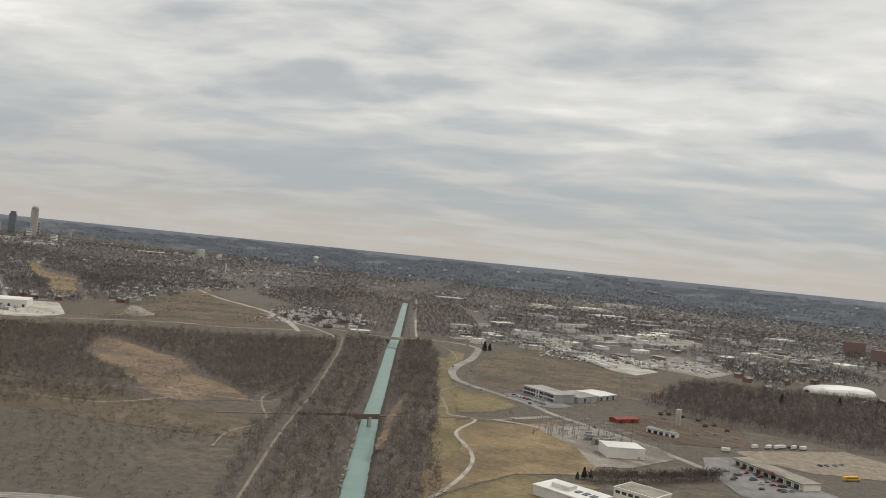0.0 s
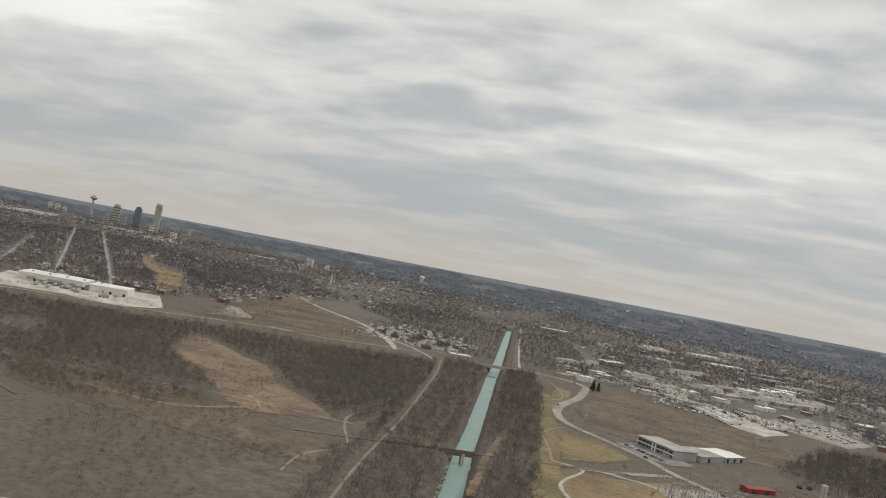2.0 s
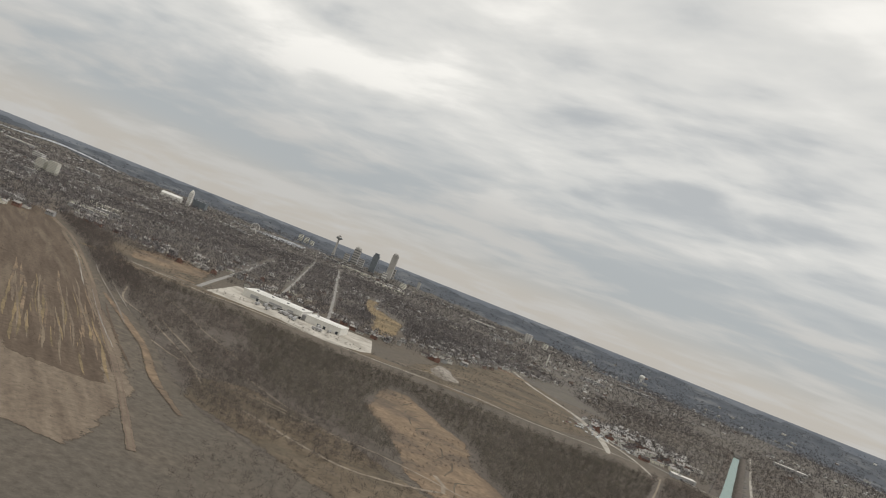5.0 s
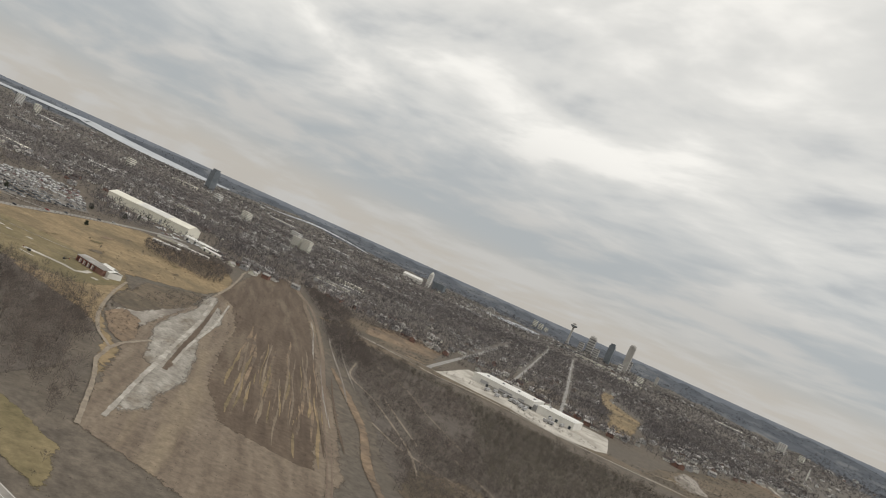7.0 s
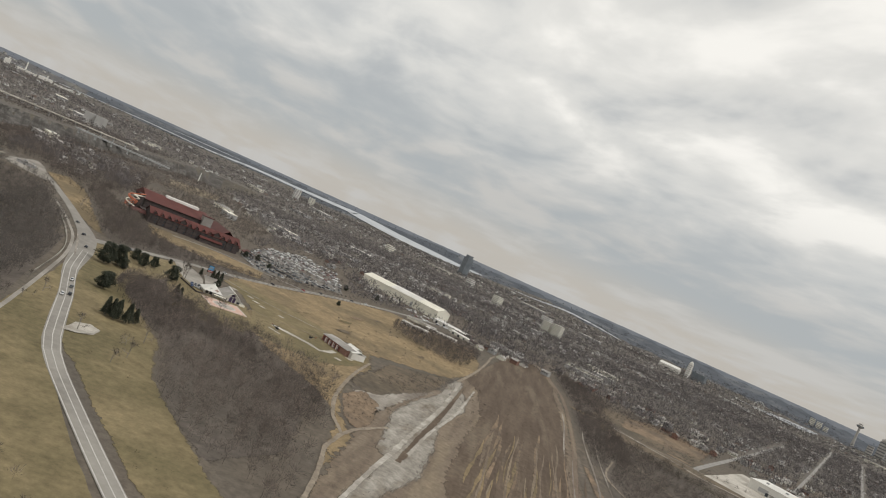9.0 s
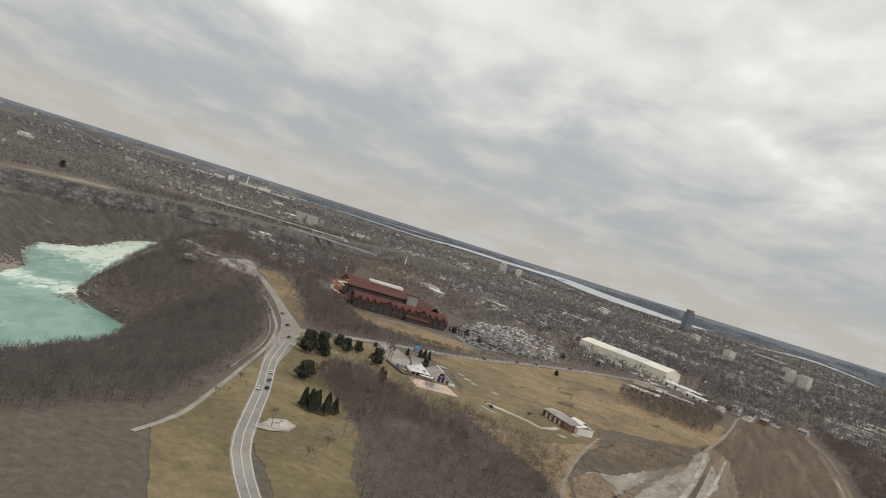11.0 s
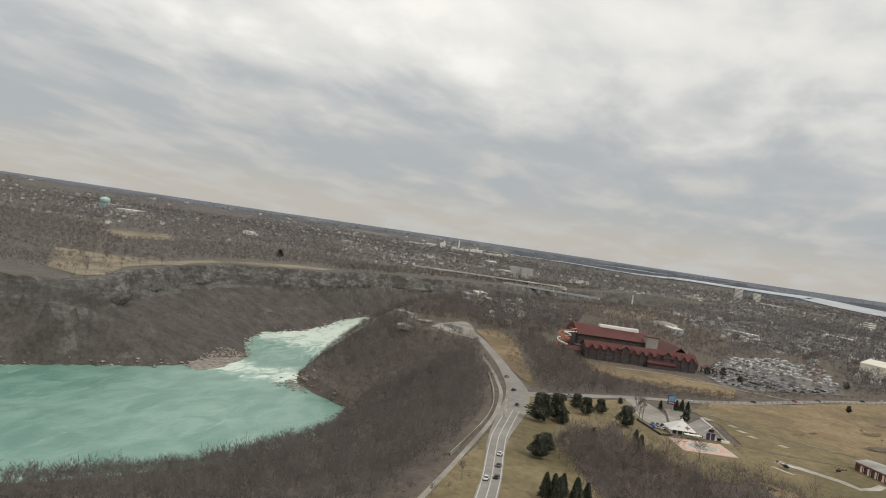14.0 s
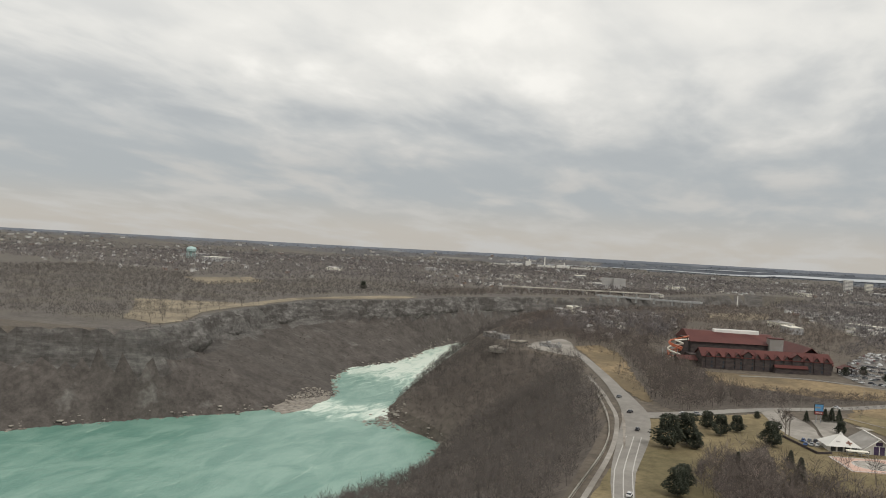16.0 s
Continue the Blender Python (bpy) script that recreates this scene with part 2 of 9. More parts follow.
M["rock"] = material("layered_limestone", (0.085, 0.080, 0.075), (0.165, 0.155, 0.142), 0.045, bump=1.0, stretch=(1, 1, 6), big=(0.075, 0.068, 0.062), bigscale=0.016, speck=0.3)
M["talus"] = material("talus_slope", (0.064, 0.056, 0.050), (0.104, 0.092, 0.082), 0.05, bump=0.8, big=(0.150, 0.140, 0.127), bigscale=0.03, bigsharp=(0.60, 0.70), speck=0.3)
M["flagstone"] = material("path_slab", (0.30, 0.28, 0.25), (0.38, 0.355, 0.315), 0.3, bump=0.03, speck=0.15)
M["boulder"] = material("shore_rock", (0.185, 0.168, 0.145), (0.345, 0.312, 0.268), 0.2, bump=0.2, island=0.30)
M["bark"] = material("bare_bark", (0.17, 0.15, 0.13), (0.27, 0.24, 0.21), 0.15, island=0.35)
M["twig"] = material("bare_twigs", (0.127, 0.103, 0.086), (0.206, 0.167, 0.141), 0.03, island=0.18, leaf=0.8, big=(0.104, 0.084, 0.070), bigscale=0.05, bigsharp=(0.46, 0.66))
M["olivetwig"] = material("olive_twigs", (0.116, 0.101, 0.077), (0.188, 0.164, 0.125), 0.02, island=0.16, leaf=0.8, big=(0.096, 0.081, 0.063), bigscale=0.045, bigsharp=(0.45, 0.65))
M["darktwig"] = material("dark_twigs", (0.115, 0.094, 0.081), (0.183, 0.150, 0.130), 0.04, island=0.20, leaf=0.8, big=(0.090, 0.073, 0.063), bigscale=0.05, bigsharp=(0.46, 0.66))
M["greytwig"] = material("grey_twigs", (0.112, 0.098, 0.087), (0.186, 0.164, 0.146), 0.03, island=0.16, leaf=0.8, big=(0.088, 0.076, 0.067), bigscale=0.03, bigsharp=(0.44, 0.64))
M["tan"] = material("pale_tan_grass", (0.225, 0.188, 0.132), (0.320, 0.272, 0.195), 0.045, bump=0.08, big=(0.165, 0.138, 0.100), bigscale=0.013, speck=0.30)
M["purple"] = material("purple_paint", (0.050, 0.034, 0.072), (0.075, 0.052, 0.100), 0.3, rough=0.5)
M["needle"] = material("conifer_needles", (0.035, 0.041, 0.030), (0.068, 0.074, 0.052), 0.4, island=0.35)
# Distance haze put into both twig colours: greyer in town, bluest far off.
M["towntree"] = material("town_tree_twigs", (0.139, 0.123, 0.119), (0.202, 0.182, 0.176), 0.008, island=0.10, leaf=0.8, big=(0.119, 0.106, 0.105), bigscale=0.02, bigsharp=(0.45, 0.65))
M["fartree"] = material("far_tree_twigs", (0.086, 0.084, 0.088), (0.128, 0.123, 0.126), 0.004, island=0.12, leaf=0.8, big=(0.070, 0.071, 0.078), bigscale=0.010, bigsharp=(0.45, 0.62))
M["house"] = palette("house_walls", [(0.78, 0.765, 0.73), (0.42, 0.38, 0.335), (0.30, 0.225, 0.19), (0.80, 0.79, 0.77), (0.48, 0.46, 0.43), (0.36, 0.33, 0.30), (0.66, 0.62, 0.55), (0.76, 0.75, 0.73)])
M["roof"] = palette("shingle_roofs", [(0.17, 0.16, 0.152), (0.36, 0.345, 0.33), (0.46, 0.45, 0.435), (0.28, 0.268, 0.256), (0.16, 0.15, 0.145), (0.42, 0.40, 0.38), (0.72, 0.71, 0.69), (0.20, 0.155, 0.138), (0.52, 0.505, 0.48), (0.24, 0.22, 0.205), (0.40, 0.39, 0.37)])
M["shop"] = palette("flat_roofs", [(0.60, 0.58, 0.54), (0.30, 0.285, 0.27), (0.42, 0.40, 0.375), (0.22, 0.21, 0.20), (0.36, 0.33, 0.29), (0.26, 0.25, 0.24), (0.70, 0.69, 0.67)])
M["car"] = palette("car_paints", [(0.66, 0.66, 0.65), (0.08, 0.08, 0.085), (0.40, 0.405, 0.41), (0.14, 0.05, 0.05), (0.58, 0.58, 0.57), (0.10, 0.11, 0.14), (0.16, 0.16, 0.165), (0.30, 0.30, 0.305)], 0.4, 0.4)
M["white"] = material("white_cladding", (0.58, 0.56, 0.52), (0.68, 0.66, 0.615), 0.1, rough=0.6, spec=0.3)
M["cream"] = material("cream_cladding", (0.66, 0.635, 0.545), (0.75, 0.72, 0.625), 0.08, rough=0.6)
M["skin"] = material("white_membrane", (0.66, 0.645, 0.605), (0.75, 0.735, 0.69), 0.06, rough=0.5, spec=0.3, big=(0.58, 0.565, 0.525), bigscale=0.03)
M["redroof"] = material("red_metal_roof", (0.080, 0.026, 0.023), (0.116, 0.040, 0.034), 0.1, rough=0.6, bump=0.05, stretch=(1, 1, 0.3))
M["darkwood"] = material("dark_log_wall", (0.038, 0.032, 0.033), (0.085, 0.068, 0.062), 0.25, rough=0.8, stretch=(1, 1, 3))
M["brick"] = material("red_brick", (0.190, 0.108, 0.085), (0.250, 0.148, 0.118), 0.5)
M["greywall"] = material("grey_panel", (0.30, 0.30, 0.30), (0.38, 0.375, 0.37), 0.1, rough=0.6)
M["greyroof"] = material("grey_roofing", (0.31, 0.295, 0.275), (0.41, 0.39, 0.365), 0.1, rough=0.8, big=(0.25, 0.235, 0.215), bigscale=0.04)
M["tanroof"] = material("tan_gravel_roofing", (0.25, 0.225, 0.185), (0.33, 0.30, 0.25), 0.12, rough=0.9, big=(0.20, 0.18, 0.15), bigscale=0.05, speck=0.15)
M["steel"] = material("galvanised_steel", (0.26, 0.26, 0.26), (0.36, 0.36, 0.355), 0.3, rough=0.5, metal=0.3)
M["glass"] = material("dark_glazing", (0.030, 0.036, 0.044), (0.055, 0.064, 0.075), 0.2, rough=0.12, spec=0.6)
M["black"] = material("black_rubber", (0.02, 0.02, 0.02), (0.035, 0.035, 0.035), 1.0)
M["red"] = material("red_paint", (0.20, 0.040, 0.032), (0.27, 0.060, 0.046), 0.3, rough=0.6)
M["slide"] = material("orange_slide", (0.42, 0.13, 0.07), (0.52, 0.18, 0.10), 0.2, rough=0.5)
M["yellow"] = material("bus_yellow", (0.62, 0.36, 0.03), (0.70, 0.42, 0.05), 0.3, rough=0.5)
M["blue"] = material("screen_blue", (0.06, 0.18, 0.36), (0.12, 0.30, 0.48), 0.3, rough=0.4)
M["teal"] = material("pale_teal_paint", (0.36, 0.50, 0.48), (0.42, 0.56, 0.54), 0.1, rough=0.5)
M["pink"] = material("pink_pad_concrete", (0.50, 0.335, 0.27), (0.60, 0.42, 0.345), 0.12)
M["towergrey"] = material("tower_concrete", (0.34, 0.325, 0.305), (0.42, 0.405, 0.38), 0.05)
# Dark glazing with distance haze mixed in: lighter and bluer.
M["towerdark"] = material("tower_glazing", (0.125, 0.142, 0.158), (0.175, 0.192, 0.208), 0.05, rough=0.4)
M["rail"] = material("rusty_rails", (0.13, 0.095, 0.075), (0.20, 0.15, 0.12), 0.5)

# ---- shapes ----
from mathutils.geometry import tessellate_polygon

rng = np.random.default_rng(7)


def smooth_line(pts, step=12.0):
    """A curve through a few points, resampled at even steps."""
    P = [np.array(p, float) for p in pts]
    P = [2 * P[0] - P[1]] + P + [2 * P[-1] - P[-2]]
    out = []
    for a, b, c, d in zip(P, P[1:], P[2:], P[3:]):
        n = max(1, int(np.linalg.norm(c - b) / step))
        for k in range(n):
            u = k / n
            out.append(0.5 * (2 * b + (c - a) * u + (2 * a - 5 * b + 4 * c - d) * u * u + (3 * b - a - 3 * c + d) * u ** 3))
    out.append(P[-2])
    return np.array(out)


def inside(poly, x, y):
    x, y = np.asarray(x, float), np.asarray(y, float)
    res = np.zeros(x.shape, bool)
    px, py = zip(*poly)
    j = len(poly) - 1
    for i in range(len(poly)):
        if py[i] != py[j]:
            c = ((py[i] > y) != (py[j] > y)) & (x < (px[j] - px[i]) * (y - py[i]) / (py[j] - py[i]) + px[i])
            res ^= c
        j = i
    return res


def edge_dist(line, x, y, closed=False):
    x, y = np.asarray(x, float), np.asarray(y, float)
    best = np.full(x.shape, 1e9)
    pts = list(line) + ([line[0]] if closed else [])
    for (ax, ay), (bx, by) in zip(pts, pts[1:]):
        dx, dy = bx - ax, by - ay
        u = np.clip(((x - ax) * dx + (y - ay) * dy) / max(dx * dx + dy * dy, 1e-9), 0, 1)
        best = np.minimum(best, np.hypot(x - ax - u * dx, y - ay - u * dy))
    return best


def fast_noise(x, y, scale, seed=0.0):
    """A cheap smooth field between about -1 and 1."""
    s = 0.0
    for k, (a, b, c) in enumerate(((1.0, 0.31, 0.0), (-0.62, 0.93, 1.7), (0.45, -1.21, 4.1), (1.63, 0.77, 2.6), (-1.9, 1.35, 5.2))):
        s = s + np.sin((x * a + y * b) / scale + c + seed * (k + 1)) / (1 + 0.35 * k)
    return s / 3.0


RIVER_Z, CANAL_Z = -68.0, -8.0
RIVER = [(-2600, 560), (-1900, 270), (-1690, 120), (-1600, 20), (-1530, -18), (-1312, 12), (-1175, 26), (-1072, 36), (-990, 48), (-945, 64), (-912, 98), (-885, 130),
         (-850, 137), (-783, 145), (-735, 142), (-640, 110), (-560, 40), (-540, -80), (-600, -180), (-720, -190), (-830, -120), (-900, -60),
         (-960, -28), (-1026, -22), (-1105, -62), (-1200, -84), (-1268, -58), (-1344, -54), (-1451, -62), (-1539, -56), (-1640, -20), (-1740, 90), (-1950, 230), (-2620, 500)]
GORGE = [(-2600, 660), (-1850, 350), (-1600, 200), (-1480, 125), (-1300, 105), (-1120, 105), (-1055, 112), (-1000, 148), (-972, 168), (-935, 222), (-870, 236),
         (-790, 254), (-706, 268), (-640, 273), (-557, 271), (-467, 266), (-380, 215), (-330, 60), (-370, -200), (-560, -340), (-760, -300),
         (-865, -130), (-946, -140), (-1040, -170), (-1200, -190), (-1320, -188), (-1400, -148), (-1455, -112), (-1540, -92), (-1640, -75), (-1760, 10), (-2000, 170), (-2640, 430)]
CANAL = [(0, 424), (-26, 524), (-78, 726), (-104, 834), (-193, 1196), (-228, 1345), (-404, 2062), (-430, 2170)]


def horizon_height(x, y):
    b = np.degrees(np.arctan2(y - 150, x + 60)) % 360
    return np.interp(b, [40, 63, 102, 160, 170, 180, 190, 200, 260], [118, 118, 98, 68, 65, 66, 65, 61, 55])


def is_far_side(x, y):
    return y < np.interp(x, [-2700, -1950, -1700, -1560, -1300, -1000, -850, -650, -300], [540, 250, 100, -36, -25, 10, 30, -60, -150])


def terrain(x, y):
    x, y = np.asarray(x, float), np.asarray(y, float)
    z = np.zeros(x.shape)
    g = inside(GORGE, x, y)
    if g.any():
        gx, gy = x[g], y[g]
        d1 = np.where(inside(RIVER, gx, gy), 0.0, edge_dist(RIVER, gx, gy, True))
        d2 = edge_dist(GORGE, gx, gy, True)
        u = d1 / (d1 + d2 + 1e-6)
        far_side = is_far_side(gx, gy)
        slope = d1 / (d1 + np.maximum(d2 - 12, 0) + 1e-6)
        u_far = np.where(d2 < 4, 1.0, np.where(d2 < 12, 1 - 0.36 * (d2 - 4) / 8, 0.64 * slope))
        u_near = np.where(u < 0.06, u * 2.2, 0.132 + (u - 0.06) * 0.9234)
        ribs = fast_noise(gx, gy, 14.0, 0.4) * 3.5 * np.clip(u * 4, 0, 1) * np.clip((1 - u) * 6, 0, 1)
        z[g] = RIVER_Z * (1 - np.where(far_side, u_far, u_near)) + ribs - np.where(d1 <= 0, 3.0, 0.0)
    c = (x > -520) & (x < 60) & (y > 380) & (y < 2250)
    if c.any():
        d = edge_dist(CANAL, x[c], y[c])
        z[c] = np.interp(d, [0, 6.2, 7.0, 12, 17], [-11, -11, -7.6, -0.5, 0])
    r = np.hypot(x + 60, y - 150)
    s = np.clip((r - 3850) / 900, 0, 1)
    return z + horizon_height(x, y) * s * s


def tri_mesh(name, V, F, mats, face_mat=None):
    me = bpy.data.meshes.new(name)
    V, F = np.asarray(V, np.float32), np.asarray(F, np.int32)
    k = F.shape[1]
    me.vertices.add(len(V))
    me.vertices.foreach_set("co", V.ravel())
    me.loops.add(F.size)
    me.loops.foreach_set("vertex_index", F.ravel())
    me.polygons.add(len(F))
    me.polygons.foreach_set("loop_start", np.arange(0, F.size, k, dtype=np.int32))
    for m in mats:
        me.materials.append(m)
    if face_mat is not None:
        me.polygons.foreach_set("material_index", np.asarray(face_mat, np.int32))
    me.update(calc_edges=True)
    return me


def structure(name, me, label, category):
    return tagged(new(name, me), label, category, kind="structure")


# ---- ground ----
def steps(*runs):
    out = []
    for a, b, n in runs:
        out.append(np.arange(a, b, n))
    return np.concatenate(out)


gx = steps((-5200, -2600, 65), (-2600, -1700, 20), (-1700, -520, 8.5), (-520, 60, 6.5), (60, 700, 16), (700, 5201, 75))
gy = steps((-5000, -700, 70), (-700, -340, 12), (-340, 340, 8.5), (340, 2260, 15), (2260, 5301, 65))
X, Y = np.meshgrid(gx, gy)
Z = terrain(X.ravel(), Y.ravel())
near_canal = (X.ravel() > -560) & (X.ravel() < 80) & (Y.ravel() > 360) & (Y.ravel() < 2270)
Z[near_canal] = np.minimum(Z[near_canal], np.interp(edge_dist(CANAL, X.ravel()[near_canal], Y.ravel()[near_canal]), [0, 10.5, 16], [-11.5, -11.5, 0]))
V = np.stack([X.ravel(), Y.ravel(), Z], 1)
nx, ny = len(gx), len(gy)
idx = np.arange(nx * ny).reshape(ny, nx)
F = np.stack([idx[:-1, :-1], idx[:-1, 1:], idx[1:, 1:], idx[1:, :-1]], -1).reshape(-1, 4)
cx, cy, cz = (V[F].mean(1)).T
spread = V[F][:, :, 2].max(1) - V[F][:, :, 2].min(1)
fm = np.zeros(len(F), int)
fm[np.hypot(cx + 60, cy - 150) > 1500] = 1
fm[(cx > -480) & (cx < 1500) & (cy > 1380)] = 1
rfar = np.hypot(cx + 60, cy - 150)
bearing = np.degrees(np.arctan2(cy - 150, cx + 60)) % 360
# Haze-tinted ground outward from here; the palest ring lies nearest the horizon.
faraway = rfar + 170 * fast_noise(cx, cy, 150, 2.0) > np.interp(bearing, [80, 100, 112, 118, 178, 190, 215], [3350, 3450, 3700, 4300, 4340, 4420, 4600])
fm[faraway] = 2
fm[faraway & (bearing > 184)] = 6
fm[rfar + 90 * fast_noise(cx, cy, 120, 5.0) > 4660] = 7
deep = inside(GORGE, cx, cy)
fm[(cx < -850) & is_far_side(cx, cy) & ~faraway] = 1
fm[deep] = 3
fm[deep & is_far_side(cx, cy)] = 4
fm[deep & is_far_side(cx, cy) & (cz > -26 + 6 * fast_noise(cx, cy, 33, 1.0))] = 5
fm[(cz < -0.5) & (cx > -520) & (cy > 380)] = 5
ground = structure("ground", tri_mesh("ground", V, F, [M["scrub"], M["town"], M["far"], M["litter"], M["talus"], M["rock"], M["farland"], M["farhaze"]], fm),
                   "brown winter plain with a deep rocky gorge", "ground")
for p in ground.data.polygons:
    p.use_smooth = False


def ribbon_arrays(line, width, z, follow=False):
    L = smooth_line(line)
    t = np.gradient(L, axis=0)
    t /= np.linalg.norm(t, axis=1)[:, None] + 1e-9
    n = np.stack([-t[:, 1], t[:, 0]], 1)
    if isinstance(width, (list, tuple)):
        ends = np.linspace(0, len(L) - 1, len(width))
        if len(width) == len(line):
            P = np.array([tuple(p)[:2] for p in line], float)
            ends = np.r_[0, np.cumsum([max(1, int(d / 12.0)) for d in np.linalg.norm(np.diff(P, axis=0), axis=1)])]
        w = np.interp(np.arange(len(L)), ends, width)
    else:
        w = np.full(len(L), width)
    a, b = L + n * w[:, None] / 2, L - n * w[:, None] / 2
    V = np.concatenate([a, b])
    zz = terrain(V[:, 0], V[:, 1]) + z if follow else np.full(len(V), z)
    k = len(L)
    i = np.arange(k - 1)
    return np.column_stack([V, zz]), np.stack([i, i + 1, i + 1 + k, i + k], 1)


SOFT = {}


def soft(mat):
    """The same ground with a frayed rim, where it thins out over what lies below."""
    if mat in SOFT:
        return SOFT[mat]
    m = M[mat].copy()
    m.name = M[mat].name + "_frayed"
    nt = m.node_tree
    bsdf, out = nt.nodes["Principled BSDF"], nt.nodes["Material Output"]
    at = nt.nodes.new("ShaderNodeAttribute")
    at.attribute_name = "fray"
    geo = nt.nodes.new("ShaderNodeNewGeometry")
    nz = nt.nodes.new("ShaderNodeTexNoise")
    nz.inputs["Scale"].default_value, nz.inputs["Detail"].default_value, nz.inputs["Roughness"].default_value = 0.10, 7, 0.75
    nt.links.new(geo.outputs["Position"], nz.inputs["Vector"])
    along = {"apron": (0.30, 1.3)}.get(mat)
    if along:
        spin, pull = nt.nodes.new("ShaderNodeMapping"), nt.nodes.new("ShaderNodeMapping")
        spin.inputs["Rotation"].default_value = (0, 0, radians(25))
        pull.inputs["Scale"].default_value = (*along, 1)
        nt.links.new(geo.outputs["Position"], spin.inputs["Vector"])
        nt.links.new(spin.outputs[0], pull.inputs["Vector"])
        nt.links.new(pull.outputs[0], nz.inputs["Vector"])
    add = nt.nodes.new("ShaderNodeMath")
    add.operation = "ADD"
    nt.links.new(at.outputs["Fac"], add.inputs[0])
    nt.links.new(nz.outputs["Fac"], add.inputs[1])
    r = nt.nodes.new("ShaderNodeMapRange")
    r.interpolation_type = "SMOOTHSTEP"
    r.inputs["From Min"].default_value, r.inputs["From Max"].default_value = {"apron": (1.14, 1.36)}.get(mat, (0.93, 0.99))
    nt.links.new(add.outputs[0], r.inputs["Value"])
    clear = nt.nodes.new("ShaderNodeBsdfTransparent")
    mx = nt.nodes.new("ShaderNodeMixShader")
    nt.links.new(r.outputs[0], mx.inputs[0])
    nt.links.new(clear.outputs[0], mx.inputs[1])
    nt.links.new(bsdf.outputs[0], mx.inputs[2])
    nt.links.new(mx.outputs[0], out.inputs["Surface"])
    SOFT[mat] = m
    return m


def ribbon(name, line, width, mat, z, label, category="road", follow=False):
    if mat in ("dirt", "gravel", "yarddark", "yard", "slab", "brown", "tan", "dry", "orange", "apron", "grass") and max(np.atleast_1d(width)) < 12:
        # a worn track: solid in the middle, fraying at both sides
        wide = [1.5 * w for w in np.atleast_1d(width)]
        Va, Fa = ribbon_arrays(line, wide, z, follow)
        k = len(Va) // 2
        mid = (Va[:k] + Va[k:]) / 2
        if follow:
            mid[:, 2] = terrain(mid[:, 0], mid[:, 1]) + z
        V = np.concatenate([Va[:k], mid, Va[k:]])
        i = np.arange(k - 1)
        F = np.concatenate([np.stack([i, i + 1, i + 1 + k, i + k], 1), np.stack([i + k, i + 1 + k, i + 1 + 2 * k, i + 2 * k], 1)])
        me = tri_mesh(name, V, F[:, ::-1], [soft(mat)])
        me.attributes.new("fray", "FLOAT", "POINT").data.foreach_set("value", np.r_[np.zeros(k), np.full(k, 0.95), np.zeros(k)].astype(np.float32))
        return structure(name, me, label, category)
    V, F = ribbon_arrays(line, width, z, follow)
    return structure(name, tri_mesh(name, V, F[:, ::-1], [M[mat]]), label, category)


LAYER = [0]
def patch(name, poly, mat, z, label, category="field", rough=6.0, step=9.0):
    """A flat piece of ground with an uneven rim; wide rough ones fray out over a few metres."""
    LAYER[0] += 1
    z = z + 0.004 * LAYER[0]
    P = np.array(poly, float)
    if rough >= 2.5:
        lo, hi = P.min(0) - 6, P.max(0) + 6
        gap = max(3.5, math.sqrt((hi[0] - lo[0]) * (hi[1] - lo[1])) / 75)
        X, Y = np.meshgrid(np.arange(lo[0], hi[0] + gap, gap), np.arange(lo[1], hi[1] + gap, gap))
        x, y = X.ravel(), Y.ravel()
        wx, wy = x + rough * fast_noise(x, y, 31, z * 9), y + rough * fast_noise(y, x, 37, z * 7)
        d = edge_dist(poly, wx, wy, True) * np.where(inside(poly, wx, wy), 1, -1)
        fray = np.clip(0.35 + d / (1.5 * rough + 3 + gap), 0, 1)
        k = np.arange(x.size).reshape(X.shape)
        F = np.stack([k[:-1, :-1], k[:-1, 1:], k[1:, 1:], k[1:, :-1]], -1).reshape(-1, 4)
        F = F[fray[F].max(1) > 0]
        used_v = np.unique(F)
        back = np.zeros(x.size, int)
        back[used_v] = np.arange(len(used_v))
        me = tri_mesh(name, np.column_stack([x, y, np.full(x.size, z)])[used_v], back[F], [soft(mat)])
        me.attributes.new("fray", "FLOAT", "POINT").data.foreach_set("value", fray[used_v].astype(np.float32))
        return structure(name, me, label, category)
    pts = []
    n = len(poly)
    for i in range(n):
        a, b = P[i], P[(i + 1) % n]
        k = max(1, int(np.linalg.norm(b - a) / step))
        for j in range(k):
            p = a + (b - a) * j / k
            pts.append(p + rough * np.array([fast_noise(p[0], p[1], 31, z * 9), fast_noise(p[1], p[0], 37, z * 7)]) + 0.25 * rough * rng.normal(size=2))
    T = np.array(tessellate_polygon([[Vector((p[0], p[1], z)) for p in pts]]))
    V = np.array(pts)
    area = (V[T[:, 1]][:, 0] - V[T[:, 0]][:, 0]) * (V[T[:, 2]][:, 1] - V[T[:, 0]][:, 1]) - (V[T[:, 2]][:, 0] - V[T[:, 0]][:, 0]) * (V[T[:, 1]][:, 1] - V[T[:, 0]][:, 1])
    T[area < 0] = T[area < 0][:, ::-1]
    return structure(name, tri_mesh(name, np.column_stack([V, np.full(len(V), z)]), T, [M[mat]]), label, category)


